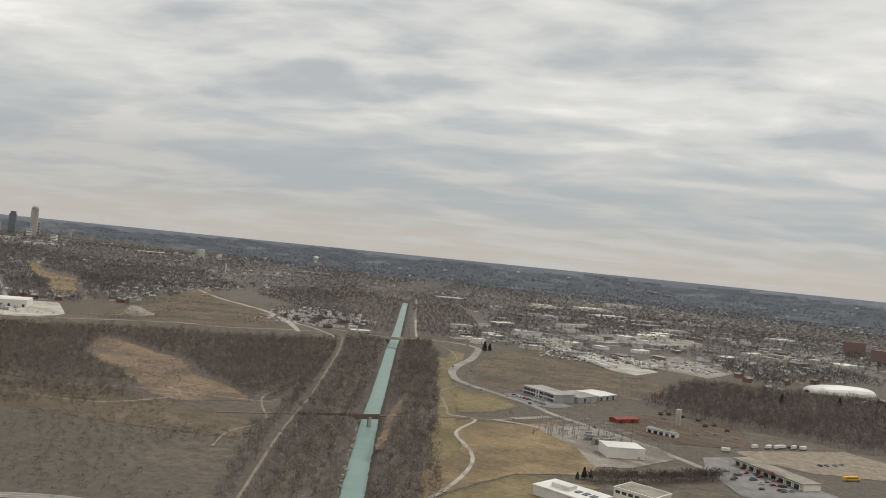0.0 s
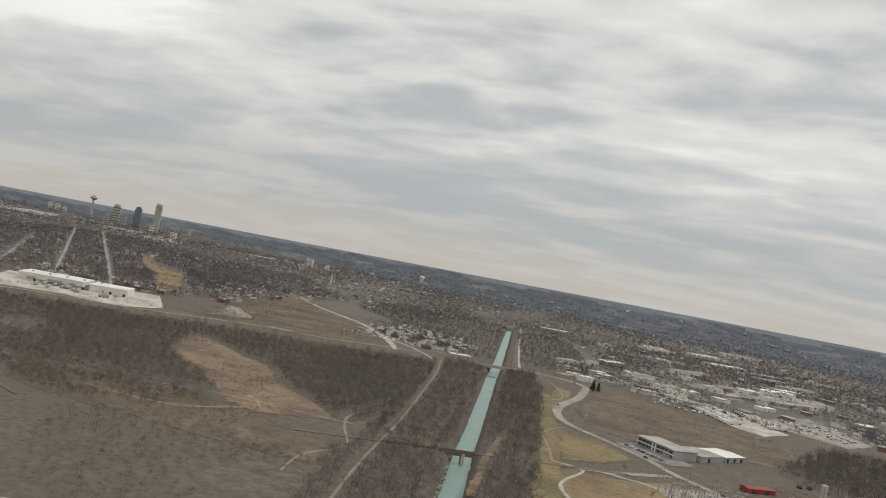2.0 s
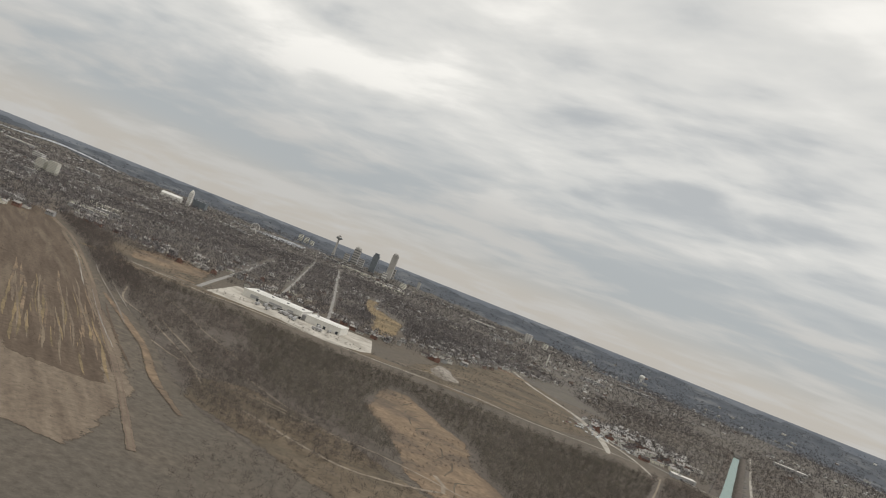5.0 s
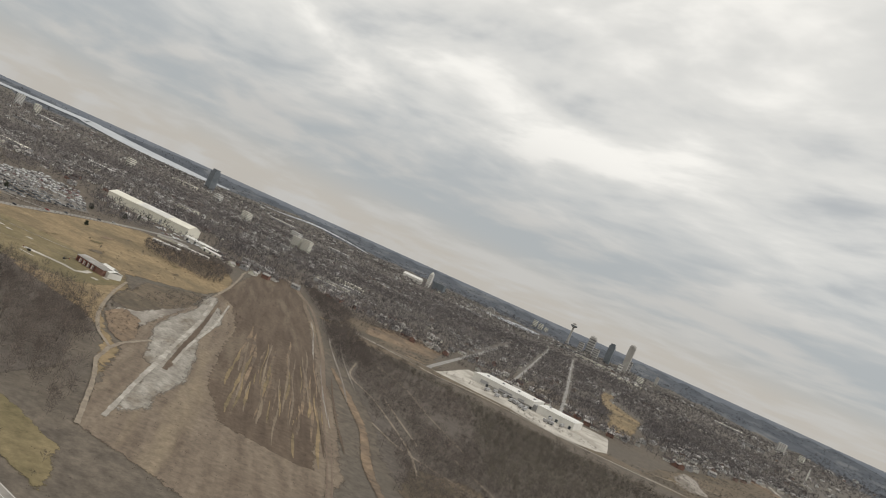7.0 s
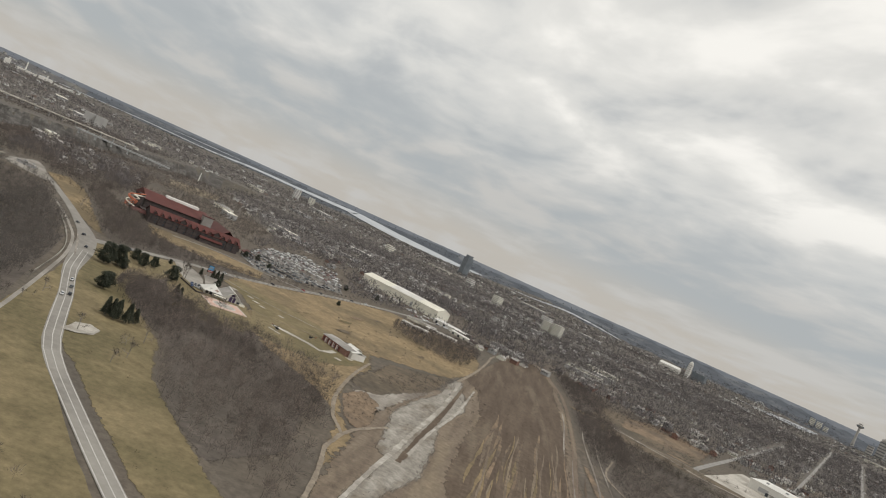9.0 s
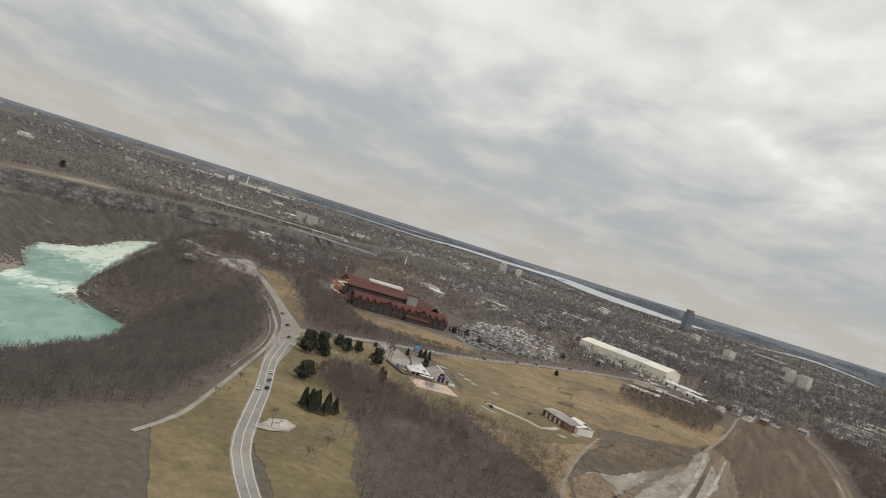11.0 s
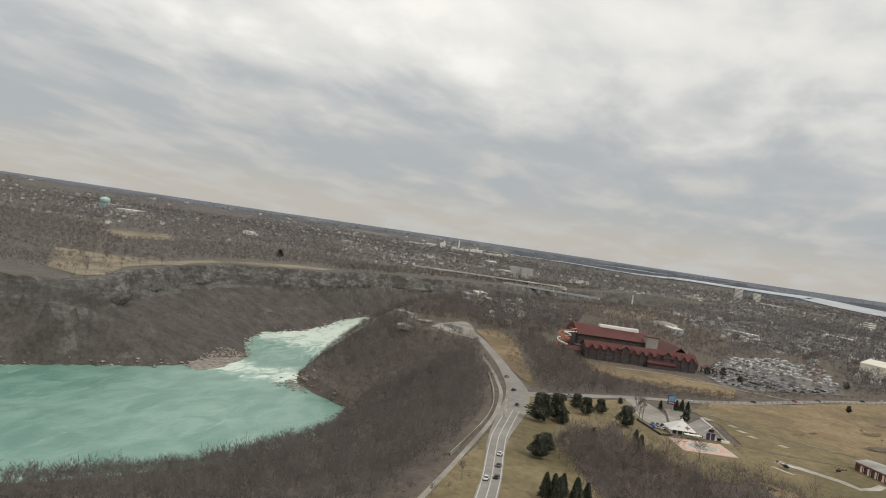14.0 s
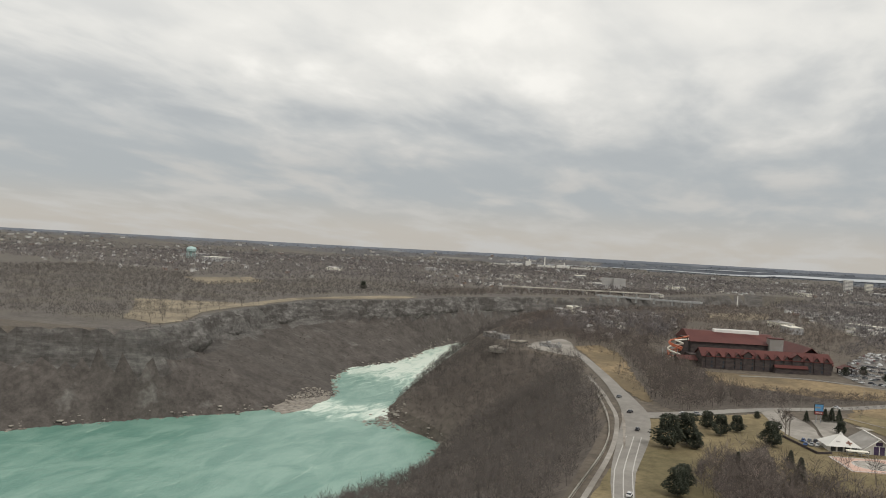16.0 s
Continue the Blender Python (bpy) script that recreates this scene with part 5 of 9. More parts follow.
woodland("woodland", [(-745, 303), (-800, 280), (-900, 258), (-985, 232), (-1030, 262), (-985, 290), (-955, 306), (-885, 322), (-850, 334), (-815, 345), (-780, 338)], 5.2, DECIDUOUS, "bare brown woods below the lodge", "darktwig", size=(0.7, 1.2), holes=[[(-761, 291), (-773, 281), (-834, 262), (-939, 234), (-1030, 206), (-1058, 226), (-1000, 250), (-955, 262), (-890, 274), (-830, 283)]])
woodland("woodland", [(-1030, 265), (-1130, 285), (-1160, 300), (-1180, 430), (-1330, 488), (-1500, 478), (-2000, 450), (-1900, 422), (-1500, 382), (-1250, 302), (-1060, 250)], 9, LIGHT, "bare grey woods behind the lodge")
woodland("brushwood", [(-780, 338), (-850, 334), (-856, 362), (-866, 437), (-850, 428), (-822, 392), (-788, 350)], 3.6, BRUSH, "low grey thicket below the tan slope", "darktwig", size=(0.8, 1.4))
woodland("tall_trees", LOT, 24, TALL, "bare trees between the parked rows", "darktwig", size=(0.5, 0.85))
woodland("tall_trees", [(-1000, 408), (-1080, 436), (-1150, 440), (-1186, 470), (-1330, 500), (-1300, 440), (-1160, 400), (-1130, 330), (-1100, 400)], 15, TALL, "bare trees behind the lodge", "darktwig", size=(0.5, 0.9))
woodland("hedgerow", [(-862, 440), (-905, 446), (-1010, 560), (-985, 566)], 6.0, BRUSH, "grey hedge along the avenue", size=(0.8, 1.2))
woodland("woodland", [(-839, 590), (-884, 578), (-958, 601), (-1000, 655), (-1030, 735), (-933, 702), (-821, 642), (-806, 622)], 4.3, DECIDUOUS, "bare dark thicket by the sheds", "darktwig", size=(0.5, 0.8))
woodland("woodland", [(-590, 672), (-681, 708), (-880, 802), (-1010, 852), (-1120, 900), (-960, 895), (-880, 845), (-790, 805), (-640, 735)], 5.0, DECIDUOUS, "bare dark woods beside the railway", "darktwig", size=(0.65, 1.1))
woodland("woodland", [(-1400, 125), (-1500, 130), (-1700, 210), (-1900, 300), (-1900, 420), (-1500, 380), (-1400, 330), (-1400, 125)], 8.5, LIGHT, "bare brown woods on the rim")
woodland("woodland", [(-900, -160), (-1150, -215), (-1380, -220), (-1520, -160), (-1650, -30), (-1900, -100), (-1900, -420), (-1650, -440), (-1720, -700), (-1850, -1000), (-1200, -1000), (-850, -500)], 10.5, LIGHT, "bare grey woods beyond the gorge", "greytwig", holes=[GORGE] + MEADOWS, patchy=-0.6)
woodland("tall_trees", MEADOWS[2], 17, TALL, "scattered bare trees on open grass", "greytwig", size=(0.6, 1.1))
woodland("woodland", [(-250, 1290), (-215, 1290), (-380, 1960), (-410, 2100), (-480, 2100), (-700, 2000), (-640, 1720), (-420, 1480), (-330, 1330)], 9.5, LIGHT, "bare dark woods along the upper canal", "darktwig")
woodland("woodland", [(-190, 1330), (-100, 1400), (-120, 1520), (-240, 2000), (-330, 2100), (-370, 2000)], 9.5, LIGHT, "bare dark woods along the upper canal", "darktwig")
woodland("woodland", [(-720, 1980), (-440, 2060), (-250, 2000), (-200, 2150), (-430, 2500), (-680, 2420)], 14, LIGHT, "bare dark woods round the canal head", "darktwig")
woodland("woodland", [(-1030, 222), (-1050, 160), (-1120, 118), (-1300, 112), (-1400, 125), (-1400, 300), (-1250, 302), (-1060, 282)], 6.6, DECIDUOUS, "bare dark woods on the rim", "darktwig", holes=[[(-980, 168), (-980, 206), (-1070, 206), (-1070, 170)]], patchy=-0.35)
woodland("woodland", [(-1560, -105), (-1650, -85), (-1800, 0), (-2000, 150), (-2400, 330), (-2500, 250), (-2100, 0), (-1900, -110), (-1650, -160)], 9, LIGHT, "bare grey woods along the far rim", "darktwig", holes=[GORGE])
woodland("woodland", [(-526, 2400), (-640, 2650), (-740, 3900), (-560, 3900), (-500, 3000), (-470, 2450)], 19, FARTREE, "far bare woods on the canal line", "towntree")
woodland("scrub", [(-1150, 1700), (-960, 1570), (-737, 1257), (-782, 1252), (-880, 1378), (-1035, 1530), (-1310, 1850), (-1300, 1900)], 15, BRUSH, "brush on the vacant ground", size=(0.6, 1.3), patchy=0.0)
woodland("woodland", [(-960, 150), (-985, 132), (-1033, 115), (-1110, 108), (-1180, 112), (-1150, 150), (-1075, 168), (-1070, 210), (-1060, 210), (-1066, 172), (-985, 166)], 5.6, DECIDUOUS, "bare dark woods round the rim lot", "greytwig", size=(0.5, 0.9), holes=[LOT_RIM, [(-985, 140), (-1050, 140), (-1050, 170), (-985, 170)]])
woodland("woodland", [(-1090, 448), (-1140, 462), (-1186, 476), (-1270, 535), (-1330, 500), (-1200, 455), (-1150, 440)], 9, LIGHT, "bare trees beside the car park", "towntree")
woodland("woodland", [(-1010, 562), (-1045, 552), (-1140, 582), (-1215, 588), (-1262, 605), (-1240, 622), (-1120, 655), (-1060, 640)], 8.5, LIGHT, "bare trees between the car park and the hall", "towntree", holes=[[(-1340, 610), (-1260, 600), (-1120, 720), (-1230, 800), (-1320, 720)]])
woodland("woodland", [(-955, 868), (-1000, 905), (-935, 1010), (-872, 1045), (-856, 1030), (-915, 960)], 6.5, DECIDUOUS, "bare trees at the edge of the houses", "darktwig", size=(0.5, 0.95), patchy=-0.3)
woodland("woodland", [(-990, 905), (-1120, 918), (-1190, 862), (-1174, 846), (-1105, 893), (-1000, 884)], 6.0, DECIDUOUS, "bare trees at the edge of the houses", "darktwig", size=(0.5, 0.95), patchy=-0.3)
woodland("scrub", [(-330, 300), (-250, 100), (-100, -120), (350, -120), (350, 400), (60, 430), (-300, 380)], 15, BRUSH, "scattered brush on rough ground", size=(0.5, 1.2), patchy=-0.1)
woodland("scrub", [(-763, 286), (-880, 244), (-1010, 212), (-1030, 228), (-955, 250), (-837, 277)], 7.5, BRUSH, "bushes on the verge", "darktwig", size=(0.5, 1.1), patchy=-0.2)
woodland("woodland", [(-560, 436), (-492, 436), (-404, 418), (-330, 384), (-374, 380), (-442, 384), (-500, 405)], 6.0, DECIDUOUS, "bare grey-brown trees beside the yard", "twig", size=(0.5, 1.0), patchy=-0.3)
woodland("scrub", [(-640, 560), (-740, 610), (-700, 630), (-600, 580)], 16, BRUSH, "low brush by the yard", size=(0.4, 0.8))
woodland("scrub", [(-590, 484), (-640, 515), (-720, 580), (-690, 585), (-600, 520), (-565, 480)], 5.5, BRUSH, "low brush by the yard", size=(0.4, 1.0), patchy=-0.2)
woodland("scrub", [(-498, 446), (-535, 457), (-556, 472), (-543, 480), (-508, 468), (-480, 452)], 4, BRUSH, "brown scrub inside the track loop", size=(0.3, 0.5))
woodland("scrub", [(-700, 470), (-1000, 640), (-960, 690), (-760, 600), (-690, 520)], 20, BRUSH, "scattered low bushes on the airfield", "darktwig", size=(0.4, 0.95), patchy=0.0)
woodland("scrub", [(-960, 880), (-940, 1035), (-780, 925), (-560, 1060), (-640, 1240), (-735, 1600), (-535, 1480), (-365, 1230), (-580, 990), (-770, 780)], 8.5, BRUSH, "scattered brush on open ground", size=(0.35, 1.0), patchy=-0.05)
woodland("scrub", [(-60, 1150), (0, 1300), (160, 1160), (180, 1040), (20, 960)], 18, BRUSH, "scattered brush in the fallow field", size=(0.3, 0.7))

# ---- town: houses, flat-roofed shops and trees ----
UX, UY = (-0.675, 0.738), (0.738, 0.675)


def town_points(poly, gap, holes=(), far_gap=None):
    x, y = points_in(poly, gap, holes, 0.42)
    return clear_of_roads(x, y)


def house_arrays(x, y, z, w, d, h, roof, ang):
    """Walls and gabled roofs of many houses."""
    c, s = np.cos(ang), np.sin(ang)
    box = np.array([(-1, -1, 0), (1, -1, 0), (1, 1, 0), (-1, 1, 0), (-1, -1, 1), (1, -1, 1), (1, 1, 1), (-1, 1, 1), (-1, 0, 2), (1, 0, 2)], float)
    lx = box[None, :, 0] * w[:, None] / 2
    ly = box[None, :, 1] * d[:, None] / 2
    lz = np.where(box[None, :, 2] == 0, -0.5, np.where(box[None, :, 2] == 1, h[:, None], (h + roof)[:, None]))
    V = np.stack([lx * c[:, None] - ly * s[:, None] + x[:, None], lx * s[:, None] + ly * c[:, None] + y[:, None], lz + z[:, None]], -1)
    over = box[None, :, 1] * 0.08 * d[:, None]
    rx0 = lx * 1.08
    Vr = np.stack([rx0 * c[:, None] - (ly + over) * s[:, None] + x[:, None], rx0 * s[:, None] + (ly + over) * c[:, None] + y[:, None], lz + z[:, None] + 0.12], -1)
    fw = np.array([(0, 1, 5), (0, 5, 4), (1, 2, 6), (1, 6, 5), (2, 3, 7), (2, 7, 6), (3, 0, 4), (3, 4, 7), (4, 7, 8), (5, 9, 6)])
    fr = np.array([(0, 1, 5), (0, 5, 4), (2, 3, 4), (2, 4, 5)])
    o = (np.arange(len(x)) * 10)[:, None, None]
    o6 = (np.arange(len(x)) * 6)[:, None, None]
    return V.reshape(-1, 3), (fw[None] + o).reshape(-1, 3), Vr[:, [4, 5, 9, 6, 7, 8]].reshape(-1, 3), np.array([(0, 1, 2), (0, 2, 5), (3, 4, 5), (3, 5, 2)])[None].repeat(len(x), 0).reshape(-1, 3) + np.repeat(o6.reshape(-1), 4)[:, None]


NEAR_HOUSES = []


def town(name, poly, gap, holes, label, tree_gap, light=LIGHT, keep=1.0, size=1.0, single=0):
    x, y = town_points(poly, gap, holes)
    k = rng.random(len(x)) < keep * np.clip(0.9 + 1.3 * fast_noise(x, y, 75, 5.0) + 1.2 * fast_noise(x, y, 210, 9.0), 0.03, 1.7)
    x, y = x[k], y[k]
    order = np.argsort(np.hypot(x + 60, y - 250))
    NEAR_HOUSES.extend(zip(x[order[:single]], y[order[:single]]))
    x, y = x[order[single:]], y[order[single:]]
    n = len(x)
    w, d, h = (7.5 + 4.5 * rng.random(n)) * size, (6 + 2.5 * rng.random(n)) * size, 2.8 + 2.8 * rng.random(n)
    ang = math.atan2(UX[1], UX[0]) + rng.integers(0, 2, n) * math.pi / 2 + rng.normal(0, 0.06, n)
    V, F, Vr, Fr = house_arrays(x, y, terrain(x, y), w, d, h, 1.6 + 1.4 * rng.random(n), ang)
    me = tri_mesh(name, np.concatenate([V, Vr]), np.concatenate([F, Fr + len(V)]), [M["house"], M["roof"]], np.r_[np.zeros(len(F)), np.ones(len(Fr))])
    tagged(new(name, me), label, "houses", kind="stuff")
    x, y = town_points(poly, tree_gap, holes)
    k = rng.random(len(x)) < np.clip(0.85 - 0.5 * fast_noise(x, y, 60, 5.0) - 0.35 * fast_noise(x, y, 210, 9.0), 0.12, 1.0)
    x, y = x[k], y[k]
    V, F = scatter(light, x, y, terrain(x, y), (1.1 + 0.8 * rng.random(len(x))) * (1 + 0.2 * fast_noise(x, y, 90, 7.0)))
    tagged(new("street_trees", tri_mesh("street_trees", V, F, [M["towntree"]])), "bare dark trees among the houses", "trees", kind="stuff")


HOLES = [[(-1150, 1700), (-960, 1570), (-737, 1257), (-782, 1252), (-880, 1378), (-1035, 1530), (-1310, 1850), (-1300, 1900)],
         [(-1340, 610), (-1260, 600), (-1120, 720), (-1230, 800), (-1320, 720)], [(-950, 900), (-860, 1045), (-690, 1155), (-580, 1040), (-560, 1200), (-640, 1300), (-735, 1600), (-640, 1600), (-300, 1200), (-600, 900)],
         LOT, [(-930, 290), (-1120, 290), (-1150, 460), (-970, 440)]]
town("town_houses", [(-960, 885), (-1090, 905), (-1180, 860), (-1100, 740), (-1040, 560), (-1110, 585), (-1215, 590), (-1275, 540), (-1200, 470), (-1330, 490), (-1500, 480), (-2000, 450), (-2450, 1000), (-2300, 2000), (-1900, 2500), (-1100, 2300), (-700, 1800), (-740, 1620), (-960, 1250), (-820, 1120), (-900, 1050)], 19, HOLES, "small houses with pale and dark roofs among trees", 10.5, LIGHT, 0.17, 1.0, 100)
town("town_houses", [(-905, 1052), (-855, 1062), (-700, 1165), (-655, 1150), (-722, 1258), (-785, 1245), (-880, 1375), (-960, 1460), (-960, 1250), (-820, 1120)], 18, [], "small houses and trees behind the warehouse", 9.5, LIGHT, 0.3, 1.0, 16)
town("town_houses", [(-728, 1268), (-660, 1200), (-640, 1290), (-735, 1600), (-700, 1800), (-1000, 1640), (-950, 1560)], 21, [], "small houses among bare trees beside the vacant strip", 9.0, LIGHT, 0.3, 1.0, 10)
town("town_houses", [(-1000, 742), (-1100, 722), (-1240, 830), (-1180, 870), (-1090, 898), (-1030, 850)], 20, [], "small houses and lots beside the railway", 9.5, LIGHT, 0.5, 1.0, 12)
town("town_houses", [(-2000, 450), (-4000, 330), (-4050, 1200), (-3700, 2200), (-3100, 3300), (-1700, 3900), (-700, 3600), (-600, 2300), (-480, 2150), (-480, 1650), (-640, 1720), (-700, 1800), (-1100, 2300), (-1900, 2500), (-2300, 2000), (-2450, 1000)], 38, HOLES, "distant houses with pale roofs among trees", 18.5, FARTREE, 0.14, 1.0)
town("town_houses", [(-100, 1530), (60, 1700), (260, 1850), (700, 1500), (480, 1250), (520, 1100), (800, 1000), (1700, 1700), (2000, 3200), (600, 3800), (-600, 3700), (-430, 2200), (-240, 2050)], 38, HOLES, "distant houses with pale roofs among trees", 18.5, FARTREE, 0.14, 1.0)
town("town_houses", [(300, 1195), (480, 1190), (530, 1350), (480, 1600), (250, 1480)], 24, [[(330, 1180), (330, 1270), (480, 1400), (500, 1230)]], "small houses among bare trees", 11, LIGHT, 0.7, 1.0, 25)
town("town_houses", [(-1650, -450), (-1900, -420), (-1950, -120), (-2000, 80), (-2100, 350), (-2500, 430), (-4100, 330), (-4300, -900), (-3600, -1900), (-2300, -2300), (-1850, -1000)], 36, [GORGE], "distant houses with pale roofs among trees", 18.5, FARTREE, 0.14, 1.0)
town("town_houses", [(-1110, 150), (-1380, 138), (-1500, 150), (-1500, 300), (-1120, 285)], 24, [], "small houses among the woods near the rim", 12, LIGHT, 0.26, 1.0)
town("town_houses", [(-480, 1420), (-440, 1560), (-330, 1500), (-270, 1330), (-310, 1260), (-400, 1320)], 16, [], "trailers and small houses beside the road", 15, LIGHT, 0.9, 0.9, 40)

bearings = np.radians(58 + 172 * rng.random(21000))
rr = np.sqrt(3750 ** 2 + (4640 ** 2 - 3750 ** 2) * rng.random(21000))
x, y = -60 + rr * np.cos(bearings), 150 + rr * np.sin(bearings)
bd = np.degrees(bearings)
shore_in = np.interp(bd, [133, 138.5, 138.6, 156, 158, 162.5, 165, 170, 181, 190], [3780, 3780, 9999, 4240, 4090, 4150, 4300, 4400, 4400, 4370])
shore_out = np.interp(bd, [133, 138.5, 156, 158, 162.5, 165, 170, 181, 190], [4200, 4050, 4340, 4390, 4510, 4600, 4545, 4450, 4410])
k = (fast_noise(x, y, 150, 4.0) > -0.45) & ~((rr > shore_in) & (rr < shore_out) & (bd > 132) & (bd < 190)) & ((rr < 4420) | (rng.random(len(x)) < np.where((bd > 112) & (bd < 184), 0.25, 0.6)))
x, y = x[k], y[k]
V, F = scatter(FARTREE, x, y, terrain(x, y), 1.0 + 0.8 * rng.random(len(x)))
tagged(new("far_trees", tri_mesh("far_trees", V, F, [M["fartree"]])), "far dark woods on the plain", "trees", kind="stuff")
k = rng.random(len(x)) < np.where((bd[k] > 112) & (bd[k] < 182) & (rr[k] > 4150), 0.0, np.where(bd[k] < 112, 0.010, 0.04))
n = int(k.sum())
V, F, Vr, Fr = house_arrays(x[k], y[k], terrain(x[k], y[k]), 10 + 22 * rng.random(n) ** 2, 9 + 5 * rng.random(n), 4 + 4 * rng.random(n), 1.5 + 1.5 * rng.random(n), rng.random(n) * 3.14)
me = tri_mesh("far_houses", np.concatenate([V, Vr]), np.concatenate([F, Fr + len(V)]), [M["house"], M["roof"]], np.r_[np.zeros(len(F)), np.ones(len(Fr))])
tagged(new("far_houses", me), "pale houses and stores far out on the plain", "houses", kind="stuff")


# low tufts on the rough ground
x, y = clear_of_roads(*points_in([(250, 420), (-420, 300), (-700, 480), (-1000, 700), (-960, 1040), (-560, 1250), (-330, 1330), (0, 1330), (260, 1150), (330, 800), (300, 560)], 10, [[(-748, 893), (-860, 1040), (-800, 1080), (-690, 1150), (-596, 1040), (-590, 1012), (-604, 962), (-675, 948)], [(182, 724), (203, 742), (262, 660), (240, 620), (195, 622), (180, 680)]]))
k = fast_noise(x, y, 30, 8.0) > -0.2
x, y = x[k], y[k]
V, F = scatter(TUFT, x, y, terrain(x, y), 0.5 + 0.8 * rng.random(len(x)))
tagged(new("grass_tufts", tri_mesh("grass_tufts", V, F, [M["twig"]])), "tufts of dead grass and weeds", "grass", kind="stuff")
# small works sheds and stores between the larger ones
bx, by = points_in([(-190, 1320), (-40, 1330), (160, 1260), (420, 1500), (900, 1900), (900, 2500), (200, 2700), (-200, 2300), (-120, 1600)], 46, [], 0.5)
k = rng.random(len(bx)) < 0.5
bx, by = bx[k], by[k]
n = len(bx)
V, F, Vr, Fr = house_arrays(bx, by, terrain(bx, by), 12 + 30 * rng.random(n) ** 2, 9 + 12 * rng.random(n), 3.5 + 3 * rng.random(n), np.full(n, 0.25), 0.85 + rng.integers(0, 2, n) * 1.5708 + rng.normal(0, 0.05, n))
me = tri_mesh("works_sheds", np.concatenate([V, Vr]), np.concatenate([F, Fr + len(V)]), [M["house"], M["shop"]], np.r_[np.zeros(len(F)), np.ones(len(Fr))])
tagged(new("works_sheds", me), "low works sheds and stores with pale roofs", "buildings", kind="stuff")
x, y = points_in([(-190, 1310), (-40, 1320), (160, 1240), (420, 1480), (900, 1900), (900, 2500), (200, 2700), (-200, 2300), (-120, 1600)], 12.5, WORKS_LOTS, 0.5)
k = fast_noise(x, y, 70, 2.0) > -0.4
V, F = scatter(LIGHT, x[k], y[k], terrain(x[k], y[k]), 0.7 + 0.7 * rng.random(k.sum()))
tagged(new("street_trees", tri_mesh("street_trees", V, F, [M["towntree"]])), "bare dark trees between the works", "trees", kind="stuff")

# ---- things: helpers ----
def thing(name, m, label, category, group=""):
    ob = tagged(new(name), label, category, group)
    ob.empty_display_size = 1.0
    ob.matrix_world = m
    return ob


def part(name, bm, mat, parent, label=""):
    me = bpy.data.meshes.new(name)
    bm.to_mesh(me)
    bm.free()
    me.materials.append(M[mat] if isinstance(mat, str) else mat)
    ob = new(name, me)
    ob.parent = parent
    return tagged(ob, label)


def shared(name, me, parent, loc=(0, 0, 0), rz=0.0):
    ob = new(name, me)
    ob.parent = parent
    ob.location = loc
    ob.rotation_euler = (0, 0, rz)
    return ob


def box(bm, x0, y0, z0, x1, y1, z1, bevel=0.0):
    v = [bm.verts.new(p) for p in ((x0, y0, z0), (x1, y0, z0), (x1, y1, z0), (x0, y1, z0), (x0, y0, z1), (x1, y0, z1), (x1, y1, z1), (x0, y1, z1))]
    for f in ((3, 2, 1, 0), (4, 5, 6, 7), (0, 1, 5, 4), (1, 2, 6, 5), (2, 3, 7, 6), (3, 0, 4, 7)):
        bm.faces.new([v[i] for i in f])
    if bevel:
        bmesh.ops.bevel(bm, geom=bm.edges[:], offset=bevel, segments=1, affect="EDGES")
    return bm


def boxes(*rows, bevel=0.0):
    bm = bmesh.new()
    for r in rows:
        box(bm, *r)
    if bevel:
        bmesh.ops.bevel(bm, geom=bm.edges[:], offset=bevel, segments=1, affect="EDGES")
    return bm


def gable(x0, y0, x1, y1, z, rise, over=0.5, thick=0.3, along="x"):
    """A gabled roof slab over a rectangle."""
    bm = bmesh.new()
    if along == "x":
        ym = (y0 + y1) / 2
        prof = [(y0 - over, z - 0.1), (ym, z + rise), (y1 + over, z - 0.1), (y1 + over, z - 0.1 + thick), (ym, z + rise + thick), (y0 - over, z - 0.1 + thick)]
        rings = [[bm.verts.new((x, a, b)) for a, b in prof] for x in (x0 - over, x1 + over)]
    else:
        xm = (x0 + x1) / 2
        prof = [(x0 - over, z - 0.1), (xm, z + rise), (x1 + over, z - 0.1), (x1 + over, z - 0.1 + thick), (xm, z + rise + thick), (x0 - over, z - 0.1 + thick)]
        rings = [[bm.verts.new((a, y, b)) for a, b in prof] for y in (y0 - over, y1 + over)]
    for i in range(6):
        j = (i + 1) % 6
        bm.faces.new([rings[0][i], rings[0][j], rings[1][j], rings[1][i]])
    for r in rings:
        bm.faces.new(r[:2] + r[4:])
        bm.faces.new(r[1:5])
    bmesh.ops.recalc_face_normals(bm, faces=bm.faces[:])
    return bm


def gable_walls(x0, y0, x1, y1, z, rise, along="x"):
    bm = boxes((x0, y0, -0.3, x1, y1, z))
    if along == "x":
        for x in (x0, x1):
            bm.faces.new([bm.verts.new(p) for p in ((x, y0, z), (x, y1, z), (x, (y0 + y1) / 2, z + rise))])
    else:
        for y in (y0, y1):
            bm.faces.new([bm.verts.new(p) for p in ((x0, y, z), (x1, y, z), ((x0 + x1) / 2, y, z + rise))])
    return bm


def lathe(profile, n=16):
    bm = bmesh.new()
    rings = [[bm.verts.new((r * math.cos(6.2832 * k / n), r * math.sin(6.2832 * k / n), z)) for k in range(n)] for r, z in profile]
    for a, b in zip(rings, rings[1:]):
        for k in range(n):
            bm.faces.new([a[k], a[(k + 1) % n], b[(k + 1) % n], b[k]])
    bm.faces.new(rings[0][::-1])
    bm.faces.new(rings[-1])
    return bm


